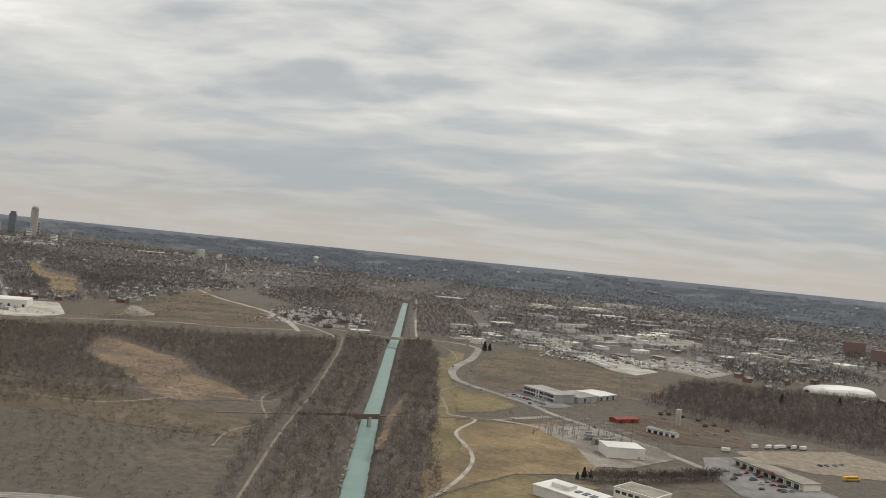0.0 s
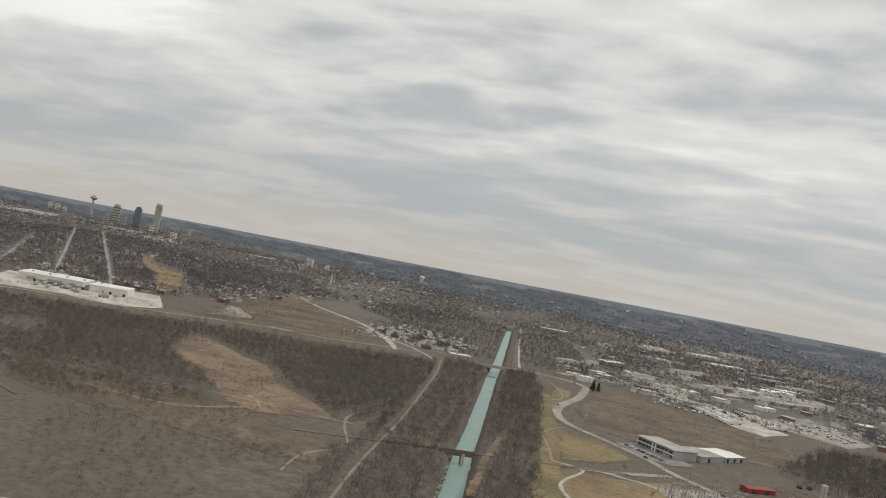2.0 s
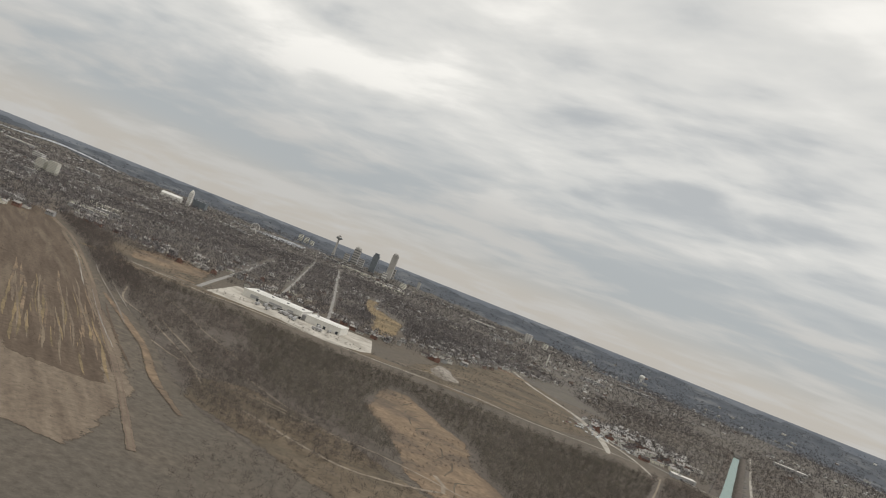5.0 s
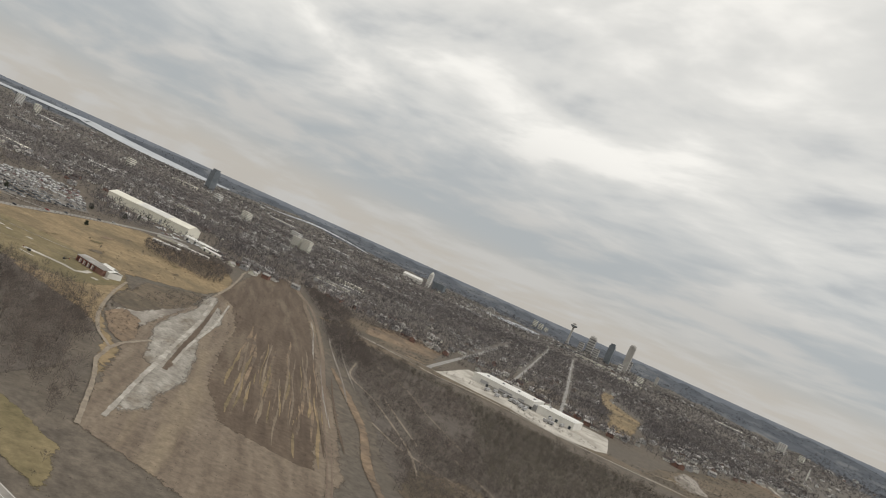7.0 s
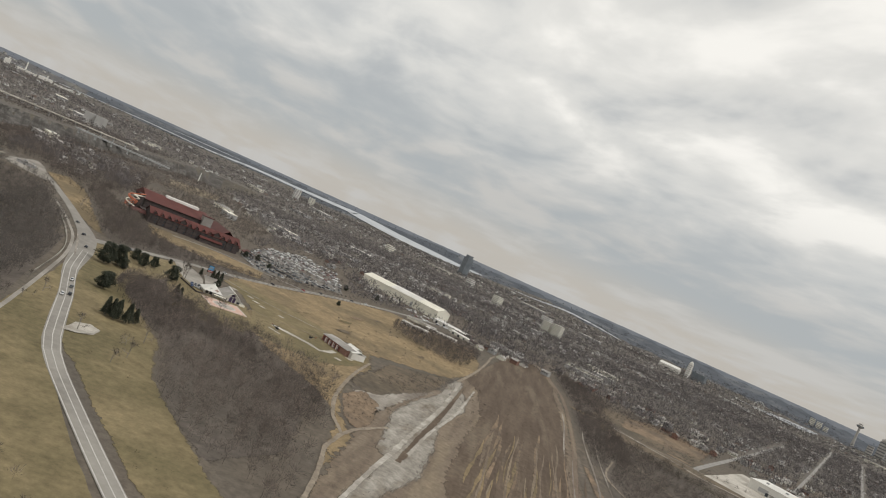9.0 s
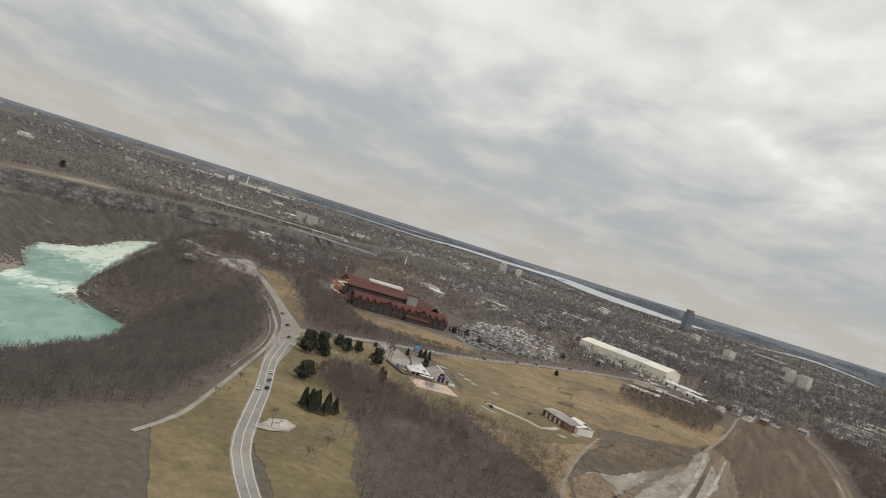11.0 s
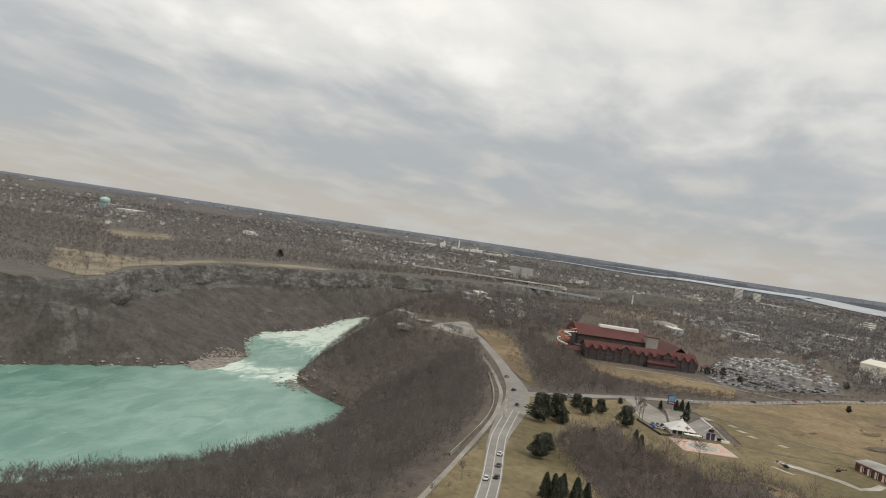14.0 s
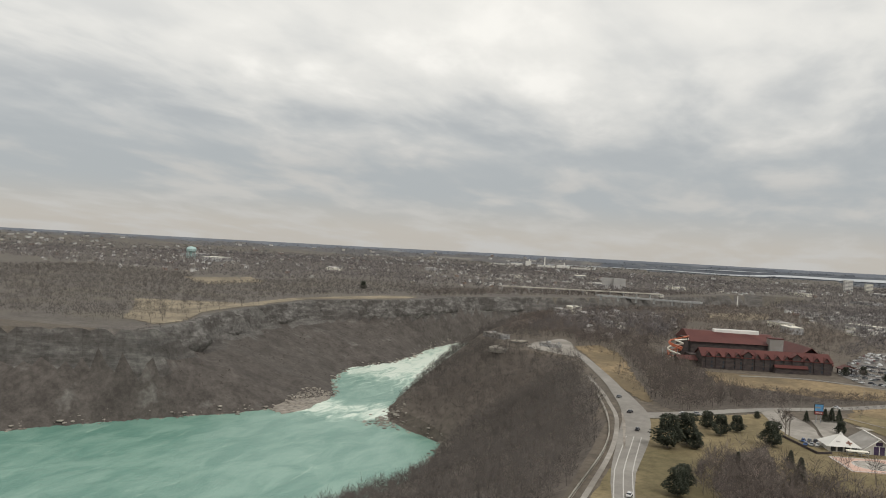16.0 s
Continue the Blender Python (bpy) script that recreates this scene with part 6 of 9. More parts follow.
def rod(bm, a, b, r0, r1=None, n=5):
    a, b = Vector(a), Vector(b)
    q = (b - a).to_track_quat("Z", "Y")
    r1 = r0 if r1 is None else r1
    ra = [bm.verts.new(a + q @ Vector((r0 * math.cos(6.2832 * k / n), r0 * math.sin(6.2832 * k / n), 0))) for k in range(n)]
    rb = [bm.verts.new(b + q @ Vector((r1 * math.cos(6.2832 * k / n), r1 * math.sin(6.2832 * k / n), 0))) for k in range(n)]
    for k in range(n):
        bm.faces.new([ra[k], ra[(k + 1) % n], rb[(k + 1) % n], rb[k]])
    bm.faces.new(ra[::-1])
    bm.faces.new(rb)
    return bm


def rods(*rows):
    bm = bmesh.new()
    for r in rows:
        rod(bm, *r)
    return bm


def piece_mesh(name, bm, mat):
    me = bpy.data.meshes.new(name)
    bm.to_mesh(me)
    bm.free()
    me.materials.append(M[mat])
    return me


def facing(ax, ay, bx, by, z=0.0):
    """A frame at a, whose x axis runs to b; returns it and the length."""
    return pose(ax, ay, z, 0, 0, math.degrees(math.atan2(by - ay, bx - ax))), math.hypot(bx - ax, by - ay)


WINDOW = piece_mesh("window", boxes((-0.75, -0.06, 0, 0.75, 0.06, 1.5)), "glass")
DOCK = piece_mesh("dock_door", boxes((-1.6, -0.1, 0, 1.6, 0.1, 3.6)), "glass")

# ---- great lodge with red roofs ----
lodge_m, lodge_len = facing(-953, 318, -979, 414)
lodge_m = lodge_m @ Matrix.Diagonal((1, 1, 1.25, 1))
lodge = thing("lodge", lodge_m, "large dark timber lodge under red metal roofs", "hotel")
# x runs along the front, y back from it is positive on the left of x: here the back lies at +y
part("front_wing", gable_walls(0, 0, lodge_len, 20, 7.6, 4.4), "darkwood", lodge, "dark brown log walls")
part("front_roof", gable(0, 0, lodge_len, 20, 7.6, 4.4, 1.0), "redroof", lodge, "red metal roof")
dormer_wall = piece_mesh("dormer", gable_walls(-1.9, -0.6, 1.9, 6, 9.0, 2.3, "y"), "darkwood")
dormer_roof = piece_mesh("dormer_roof", gable(-1.9, -0.6, 1.9, 6, 9.0, 2.3, 0.7, 0.25, "y"), "redroof")
for k in range(13):
    x = 4.5 + k * (lodge_len - 9) / 12
    big_one = k in (4, 9)
    for me in (dormer_wall, dormer_roof):
        o = shared(me.name.split(".")[0], me, lodge, (x, 0, -0.9 if not big_one else -0.7))
        if big_one:
            o.scale = (1.7, 1.0, 1.12)
for row in range(3):
    for k in range(22):
        shared("window", WINDOW, lodge, (3 + k * (lodge_len - 6) / 21, -0.04, 1.0 + row * 2.6))
part("porch", boxes((lodge_len * 0.55, -4, 0, lodge_len * 0.8, 0, 3.4)), "darkwood", lodge)
part("porch_roof", gable(lodge_len * 0.55, -4.5, lodge_len * 0.8, 0.5, 3.4, 1.4, 0.4), "redroof", lodge)
part("side_wing", gable_walls(lodge_len - 20, 20, lodge_len, 70, 8.4, 6.4, "y"), "darkwood", lodge)
part("side_roof", gable(lodge_len - 20, 16, lodge_len, 70, 8.4, 6.4, 1.0, 0.3, "y"), "redroof", lodge)
part("lobby", gable_walls(lodge_len, 26, lodge_len + 12, 40, 3.6, 3.0, "x"), "darkwood", lodge)
part("lobby_roof", gable(lodge_len, 26, lodge_len + 12, 40, 3.6, 3.0, 0.8, 0.3, "x"), "redroof", lodge)
part("entrance_canopy", gable(lodge_len + 12, 10, lodge_len + 24, 19, 3.4, 2.0, 0.8, 0.4, "y"), "redroof", lodge, "red gabled entrance canopy")
for px in (12, 23):
    for py0 in (10, 18):
        part("canopy_post", boxes((lodge_len + px, py0, 0, lodge_len + px + 0.8, py0 + 0.8, 3.4)), "darkwood", lodge)
hall_x0, hall_x1, hall_y0, hall_y1 = 1, 72, 40, 88
part("hall", boxes((hall_x0, hall_y0, 0, hall_x1, hall_y1, 13.6)), "darkwood", lodge)
bm = bmesh.new()
lo = [bm.verts.new(p) for p in ((hall_x0 - 1, hall_y0 - 1.5, 13.4), (hall_x1 + 1, hall_y0 - 1.5, 13.4), (hall_x1 + 1, hall_y1 + 1, 13.4), (hall_x0 - 1, hall_y1 + 1, 13.4))]
hi = [bm.verts.new(p) for p in ((hall_x0 - 1, hall_y0 + 21, 19.8), (hall_x1 + 1, hall_y0 + 21, 18.8), (hall_x1 + 1, hall_y1 - 21, 18.8), (hall_x0 - 1, hall_y1 - 21, 19.8))]
bm.faces.new(lo[::-1]), bm.faces.new(hi)
for k in range(4):
    bm.faces.new([lo[k], lo[(k + 1) % 4], hi[(k + 1) % 4], hi[k]])
part("hall_roof", bm, "redroof", lodge, "red metal hall roof")
part("roof_window", boxes((hall_x0 + 24, hall_y0 + 19.5, 18.2, hall_x0 + 62, hall_y0 + 26, 21.0), bevel=0.3), "skin", lodge, "white translucent roof window")
part("stair_tower", boxes((hall_x1 - 8, hall_y0 - 4, 0, hall_x1 + 3, hall_y0 + 4, 18)), "greyroof", lodge, "pale grey block wall")
part("tower_cap", boxes((hall_x1 - 8.4, hall_y0 - 4.4, 18, hall_x1 + 3.4, hall_y0 + 4.4, 18.6)), "redroof", lodge)
for k in range(4):
    part("rooftop_unit", boxes((hall_x0 + 10 + 18 * k, hall_y0 - 9, 6, hall_x0 + 12.5 + 18 * k, hall_y0 - 6.5, 8), bevel=0.2), "white", lodge)
part("link_wing", boxes((-4, 20.5, 0, lodge_len - 21, 39.5, 6.4)), "darkwood", lodge)
part("pool_hall", boxes((-16, 8, 0, -2, 24, 4.0)), "darkwood", lodge)
part("pool_roof", gable(-16, 8, -2, 24, 4.0, 2.0, 0.8), "redroof", lodge)

slide = thing("water_slide", lodge_m @ pose(-17, 34, 0), "orange twisting water slide tubes outside the lodge", "slide")


def tube(path, r, n=6):
    bm = bmesh.new()
    for a, b in zip(path, path[1:]):
        rod(bm, a, b, r, r, n)
    return bm


for name, mat, ph, h0 in (("slide_tube", "slide", 0.0, 15.0), ("slide_tube", "slide", 2.1, 12.5), ("slide_tube", "cream", 4.2, 13.0)):
    turns = [(5.5 * math.cos(ph + u * 11) + 5 - 3 * u, 6 * math.sin(ph + u * 11), h0 * (1 - u) + 1.2) for u in np.linspace(0, 1, 40)]
    part(name, tube([(16, 6, h0 + 1.5)] + turns + [(6, -14, 1.2), (14, -20, 1.2)], 0.55), mat, slide)
part("slide_tower", boxes((10, 4, 0, 15, 10, 16), (9.5, 3.5, 16, 15.5, 10.5, 16.5)), "darkwood", slide)
for k in range(6):
    part("support", rods(((6 * math.cos(k), 6 * math.sin(k), 0), (6 * math.cos(k), 6 * math.sin(k), 11 - k), 0.3)), "steel", slide)

# ---- heliport ----
pad_m = pose(-663, 387, 0.0, 0, 0, 103)
pad = thing("landing_pad", pad_m, "salmon-pink landing pad with white edge lines and ring", "helipad")
W2, D2 = 14.0, 12.8
part("slab", boxes((-W2, -D2, -0.3, W2, D2, 0.55), bevel=0.1), "pink", pad)
for r in ((-W2, -D2, 0.552, W2, -D2 + 0.9, 0.60), (-W2, D2 - 0.9, 0.552, W2, D2, 0.60), (-W2, -D2 + 0.9, 0.552, -W2 + 0.9, D2 - 0.9, 0.60), (W2 - 0.9, -D2 + 0.9, 0.552, W2, D2 - 0.9, 0.60)):
    part("edge_line", boxes(r), "line", pad, "white painted edge line")


def disc(r0, r1, z, n=36):
    """A flat painted ring, or a disc where the inner radius is nothing."""
    bm = bmesh.new()
    out = [bm.verts.new((r1 * math.cos(6.2832 * k / n), r1 * math.sin(6.2832 * k / n), z)) for k in range(n)]
    if not r0:
        bm.faces.new(out)
        return bm
    inn = [bm.verts.new((r0 * math.cos(6.2832 * k / n), r0 * math.sin(6.2832 * k / n), z)) for k in range(n)]
    for k in range(n):
        bm.faces.new([out[k], out[(k + 1) % n], inn[(k + 1) % n], inn[k]])
    return bm


part("centre_disc", disc(0, 7.6, 0.565), "flagstone", pad, "worn beige centre")
part("circle_mark", disc(7.6, 8.6, 0.57), "line", pad, "white painted ring")
part("centre_mark", boxes((-2.4, -3, 0.57, -1.6, 3, 0.61), (1.6, -3, 0.57, 2.4, 3, 0.61), (-1.6, -0.4, 0.57, 1.6, 0.4, 0.61)), "line", pad, "white painted landing mark")

port = thing("heliport_building", pose(-684, 372, 0, 0, 0, 100), "white terminal with a tent roof and a steep gabled wing", "building")
part("hall", boxes((0.8, 0.8, 0, 13.2, 12.6, 3.1)), "white", port)
bm = bmesh.new()
base = [bm.verts.new(p) for p in ((-0.8, -0.8, 2.8), (6.8, -1.4, 3.0), (14.4, -0.8, 2.8), (14.4, 13.6, 2.8), (-0.8, 13.6, 2.8))]
tip = bm.verts.new((7.0, 5.4, 7.9))
for k in range(5):
    bm.faces.new([base[k], base[(k + 1) % 5], tip])
bm.faces.new(base[::-1])
part("tent_roof", bm, "skin", port, "white peaked tent roof")
bm = lathe([(0.9, 7.5), (0.7, 8.0), (0.14, 8.3), (0.05, 9.1)], 8)
bmesh.ops.translate(bm, vec=(7.0, 5.4, 0), verts=bm.verts[:])
part("finial", bm, "white", port)


def roof_bar(u, v, w, h):
    """A thin bar lying on the front slope of the tent."""
    rise = math.atan2(7.9 - 2.9, 5.4 + 1.1)
    bm = boxes((u - w / 2, -h / 2, 0.05, u + w / 2, h / 2, 0.14))
    bmesh.ops.rotate(bm, cent=(0, 0, 0), matrix=Matrix.Rotation(rise, 3, "X"), verts=bm.verts[:])
    bmesh.ops.translate(bm, vec=(0, -1.1 + v, 2.9 + v * math.tan(rise)), verts=bm.verts[:])
    return bm


part("roof_mark", roof_bar(9.2, 2.0, 2.8, 0.8), "brick", port, "faded red bar on the roof")
part("roof_mark", roof_bar(9.2, 2.0, 0.8, 2.6), "brick", port, "faded red bar on the roof")
part("roof_mark", roof_bar(4.6, 2.4, 1.8, 0.7), "greyroof", port, "grey bar on the roof")
for k in range(4):
    part("dark_window", boxes((1.4 + 3.0 * k, 0.68, 0.5, 3.6 + 3.0 * k, 0.78, 2.6)), "glass", port)
part("wing", gable_walls(13.6, 0.0, 30.0, 19.0, 1.5, 5.7, "y"), "white", port)
part("wing_roof", gable(13.6, 0.0, 30.0, 19.0, 1.5, 5.7, 1.3, 0.35, "y"), "greyroof", port, "steep grey shingle roof")
part("entrance", boxes((19.4, -0.24, 0.0, 24.2, -0.04, 4.0)), "purple", port, "dark purple double door")
part("gable_panel", boxes((20.4, -0.24, 4.4, 23.2, -0.04, 6.0)), "purple", port, "dark purple gable panel")
for x in (19.1, 21.7, 24.2):
    part("door_frame", boxes((x, -0.4, 0.0, x + 0.3, -0.25, 4.3)), "white", port)
for x in (16.0, 25.6):
    part("dark_window", boxes((x, -0.2, 0.6, x + 2.0, -0.04, 1.9)), "glass", port)
for sx in (-1, 1):
    part("roof_trim", rods(((21.8 + sx * 9.3, -1.4, 0.75), (21.8, -1.4, 7.6), 0.24)), "white", port)
part("ridge_cap", boxes((21.4, -1.5, 7.35, 22.2, 19.8, 7.75)), "white", port)
part("planter", boxes((27.0, -3.4, 0, 31.5, -1.8, 1.5), bevel=0.1), "cream", port)
awning = thing("awning", pose(-680.5, 383.5, 0, 0, 0, 97), "cream flat awning over benches beside the pad", "awning")
part("roof", boxes((-4.6, -1.5, 2.3, 4.6, 1.5, 2.75), bevel=0.1), "cream", awning)
for x in (-4.2, -1.4, 1.4, 4.2):
    for y in (-1.2, 1.2):
        part("post", boxes((x - 0.1, y - 0.1, 0, x + 0.1, y + 0.1, 2.32)), "steel", awning)
part("bench", boxes((-4.0, -0.35, 0, 4.0, 0.35, 0.5), bevel=0.04), "darkwood", awning)
kerb = thing("retaining_wall", pose(0, 0, 0), "low dark retaining wall round the forecourt", "wall")
for (ax, ay), (bx, by) in (((-706, 355), (-690, 361)), ((-690, 361), (-675, 366.5)), ((-675, 366.5), (-679, 373))):
    km, kl = facing(ax, ay, bx, by)
    bm = boxes((0, -0.25, -0.2, kl, 0.25, 1.3))
    bm.transform(km)
    part("stretch", bm, "darkwood", kerb)

board = thing("billboard", pose(-757, 377, 0, 0, 0, 105) @ Matrix.Scale(0.66, 4), "tall roadside screen in blue and red on posts", "sign")
for x in (-1.8, 1.8):
    part("post", boxes((x - 0.3, -0.3, 0, x + 0.3, 0.3, 7.2)), "steel", board)
part("cabinet", boxes((-3.6, -0.5, 7.0, 3.6, 0.5, 15.6), bevel=0.12), "black", board)
part("screen", boxes((-3.3, -0.58, 9.9, 3.3, -0.5, 15.2)), "blue", board, "blue picture panel")
part("screen", boxes((-3.3, -0.58, 7.4, 3.3, -0.5, 9.6)), "red", board, "red lower panel")
part("picture_bar", boxes((-2.6, -0.66, 8.2, 2.6, -0.58, 8.8)), "line", board, "pale bar of writing")
part("picture_band", boxes((-3.2, -0.66, 12.2, 1.2, -0.58, 13.4)), "greyroof", board)

terrace = thing("viewing_terrace", pose(-1004, 154, -3.0, 0, 0, 168), "pale stone viewing terrace with parapets on the gorge rim", "terrace")
part("floor", boxes((-26, -8, -3, 26, 8, 0.7)), "pave", terrace)
part("parapet", boxes((-26, 7.4, 0.7, 26, 8, 1.9)), "concrete", terrace)
part("parapet", boxes((-26, -8, 0.7, 8, -7.4, 1.9)), "concrete", terrace)
part("shelter", boxes((10, -6, 0.7, 24, 5, 4.0)), "greywall", terrace)
part("shelter_roof", boxes((9, -7, 4.0, 25, 6, 4.5), bevel=0.1), "tanroof", terrace, "flat tan roof")
for x in (12, 16, 20):
    part("window", boxes((x, 5.02, 1.6, x + 2.6, 5.12, 3.2)), "glass", terrace)

# long hangar
hang_m, hl = facing(-681, 465.5, -650, 478.5)
hangar = thing("hangar", hang_m, "low red brick hangar with a grey and white roof", "hangar")
part("body", boxes((0, 0, 0, hl, 14, 4.6)), "brick", hangar)
part("roof", gable(0, 0, hl, 14, 4.6, 1.3, 0.7, 0.3), "greyroof", hangar)
part("annex", boxes((hl - 7, 3, 0, hl + 3.5, 15.5, 4.8)), "white", hangar, "white metal annex")
part("annex_roof", gable(hl - 7, 3, hl + 3.5, 15.5, 4.8, 1.2, 0.4, 0.25), "skin", hangar, "white roof")
part("rear_shed", boxes((hl * 0.35, 14.2, 0, hl * 0.72, 21, 4.2)), "white", hangar)
part("rear_shed_roof", gable(hl * 0.35, 14.2, hl * 0.72, 21, 4.2, 1.4, 0.3), "skin", hangar)
for k in range(9):
    part("bay_door", boxes((1.2 + k * (hl - 10) / 9, -0.12, 0, 1.2 + k * (hl - 10) / 9 + 2.6, -0.02, 3.6)), "white" if k % 2 else "darkwood", hangar)
for k in range(10):
    part("pier", boxes((0.3 + k * (hl - 10) / 9, -0.35, 0, 0.8 + k * (hl - 10) / 9, -0.02, 4.4)), "red", hangar)


def helicopter(m):
    h = thing("helicopter", m, "small dark helicopter parked on skids", "helicopter", "parked helicopters")
    bm = bmesh.new()
    bmesh.ops.create_uvsphere(bm, u_segments=12, v_segments=8, radius=1.0)
    bmesh.ops.scale(bm, vec=(2.3, 0.9, 1.0), verts=bm.verts[:])
    bmesh.ops.translate(bm, vec=(0, 0, 1.7), verts=bm.verts[:])
    part("cabin", bm, "black", h)
    part("windscreen", boxes((1.1, -0.7, 1.6, 2.0, 0.7, 2.3), bevel=0.25), "glass", h)
    part("tail_boom", rods(((-1.6, 0, 1.9), (-7, 0, 2.3), 0.35, 0.14)), "black", h)
    part("fin", boxes((-7.3, -0.06, 1.6, -6.6, 0.06, 3.2)), "red", h)
    part("mast", rods(((0, 0, 2.6), (0, 0, 3.3), 0.12)), "steel", h)
    for a in (0.5, 2.07, 3.64, 5.21):
        part("rotor_blade", rods(((0, 0, 3.3), (5.6 * math.cos(a), 5.6 * math.sin(a), 3.22), 0.13, 0.1)), "black", h)
    for y in (-0.9, 0.9):
        part("skid", rods(((-1.7, y, 0.08), (2.0, y, 0.08), 0.07)), "steel", h)
        part("strut", rods(((0.7, y, 0.1), (0.7, y * 0.5, 1.1), 0.06), ((-0.8, y, 0.1), (-0.8, y * 0.5, 1.1), 0.06)), "steel", h)
    return h


heli = helicopter(pose(-649, 425, 0.3, 0, 0, 35) @ Matrix.Scale(0.85, 4))
copy_thing(heli, pose(-664, 453, 0.3, 0, 0, -60) @ Matrix.Scale(0.85, 4))

slab = thing("landing_slab", pose(-753, 399, 0.15, 0, 0, 40), "pale concrete landing slab in the grass", "slab", "slabs in the grass")
part("slab", boxes((-3.6, -2.6, -0.2, 3.6, 2.6, 0.18)), "concrete", slab)
for x, y in ((-744, 413), (-731, 416.5), (-720, 421), (-709, 435.5), (-630, 469), (-645, 481)):
    copy_thing(slab, pose(x, y, 0.15, 0, 0, 40)).scale = (0.72, 0.72, 1)

# ---- long halls, warehouse and sheds ----
hall_m, L = facing(-1268, 628, -1158, 718)
hall = thing("storage_hall", hall_m, "very long cream metal hall with a shallow roof", "hall")
part("shell", gable_walls(0, 0, L, 34, 12.0, 5.0), "cream", hall)
part("roof", gable(0, 0, L, 34, 12.0, 5.0, 0.4, 0.4), "cream", hall)
rp = part("new_roof_panel", boxes((0, 0, 0, 1, 1, 1)), "skin", hall, "bright white roof section")
rp.location, rp.rotation_euler, rp.scale = (L * 0.36, 0.2, 12.75), (math.atan2(5.0, 17.0), 0, 0), (L * 0.38, 17.2, 0.12)
part("door", boxes((L * 0.66, -0.25, 0, L * 0.69, -0.02, 7)), "greywall", hall)
for k in range(13):
    part("wall_rib", boxes((4 + k * (L - 8) / 12, -0.16, 0, 4.4 + k * (L - 8) / 12, -0.02, 11.8)), "cream", hall)


def simple_hall(ax, ay, bx, by, depth, h, rise, wall, roof, label, name="shed", doors=0, cat="shed"):
    m, n = facing(ax, ay, bx, by)
    t = thing(name, m, label, cat)
    part("shell", gable_walls(0, 0, n, depth, h, rise), wall, t)
    part("roof", gable(0, 0, n, depth, h, rise, 0.4, 0.3), roof, t)
    for k in range(doors):
        part("door", boxes((n * (k + 0.3) / doors, -0.14, 0, n * (k + 0.3) / doors + 3.2, -0.02, h * 0.75)), "glass", t)
    return t


simple_hall(-968, 612, -952, 640, 9, 3.4, 1.2, "white", "skin", "low white shed beside the thicket", doors=3)
simple_hall(-1127, 705, -1080, 735, 16, 4.5, 1.6, "white", "skin", "low white shed with a bright roof", doors=4)
simple_hall(-1080, 716, -1030, 738, 10, 3.2, 1.0, "cream", "skin", "long low white shed beside the yard", doors=5)
simple_hall(-1040, 640, -1018, 672, 8, 3.0, 1.0, "cream", "greyroof", "low grey shed by the lane")
simple_hall(-1005, 655, -985, 690, 8, 3.0, 1.0, "white", "skin", "low white shed by the lane")

ware_m, L = facing(-785, 983, -664, 1050)
ware = thing("warehouse", ware_m, "long white warehouse with loading docks", "warehouse")
part("main_block", boxes((0, 0, 0, L * 0.60, 52, 10)), "white", ware)
part("main_roof", boxes((-0.4, -0.4, 10, L * 0.60 + 0.4, 52.4, 10.7)), "skin", ware, "white flat roof")
part("link", boxes((L * 0.60, 6, 0, L * 0.65, 46, 7)), "greywall", ware)
part("end_block", boxes((L * 0.65, 0, 0, L, 46, 9)), "white", ware)
part("end_roof", boxes((L * 0.65 - 0.4, -0.4, 9, L + 0.4, 46.4, 9.6)), "skin", ware, "white flat roof")
for x0, x1 in ((0.08, 0.16), (0.27, 0.40), (0.46, 0.52)):
    part("dark_panel", boxes((L * x0, -0.2, 2.0, L * x1, -0.02, 6.4)), "greywall", ware, "grey wall panel")
part("dock_canopy", boxes((L * 0.18, -5, 3.6, L * 0.60, -0.2, 4.2)), "greyroof", ware)
for k in (2, 5, 6, 9, 12, 13, 15):
    shared("dock_door", DOCK, ware, (4 + k * (L - 8) / 15, -0.12, 0.3))
for k in range(5):
    part("roof_unit", boxes((10 + 22 * k, 20, 10.7, 13 + 22 * k, 23, 12.2), bevel=0.2), "greywall", ware)

trailer = thing("truck_trailer", pose(-690, 990, 0.2, 0, 0, 118), "dark box trailer parked in the yard", "trailer", "trailers at the warehouse")
part("box", boxes((-6.5, -1.3, 1.1, 6.5, 1.3, 3.9), bevel=0.1), "greywall", trailer)
for x in (-5, -3.6, 4.6):
    for y in (-1.1, 1.1):
        part("wheel", rods(((x, y - 0.15, 0.5), (x, y + 0.15, 0.5), 0.5, 0.5, 10)), "black", trailer)
for k in range(14):
    u = rng.random()
    copy_thing(trailer, ware_m @ pose(8 + u * (L - 16), -12 - 34 * rng.random(), 0.25, 0, 0, 90 if rng.random() < 0.8 else 20))

# ---- office, substation, works yard, plaza ----
off_m, L = facing(24, 910, 59, 875)
office = thing("office_block", off_m, "two-storey office with dark glass and a white roof", "office")
part("body", boxes((0, 0, 0, L, 24, 7.6)), "greywall", office)
part("roof", boxes((-0.8, -0.8, 7.6, L + 0.8, 24.8, 8.3)), "greyroof", office, "pale grey flat roof")
for z in (0.8, 4.4):
    for k in range(9):
        part("window_band", boxes((2 + k * (L - 4) / 9, -0.12, z, 2 + (k + 0.86) * (L - 4) / 9, -0.02, z + 2.4)), "glass", office)
for x in (L * 0.42, L * 0.5):
    part("white_fin", boxes((x, -1.0, 0, x + 1.4, -0.13, 7.5)), "white", office, "white entrance fin")
part("left_glass", boxes((-0.14, 3, 1, -0.02, 22, 6.4)), "glass", office)
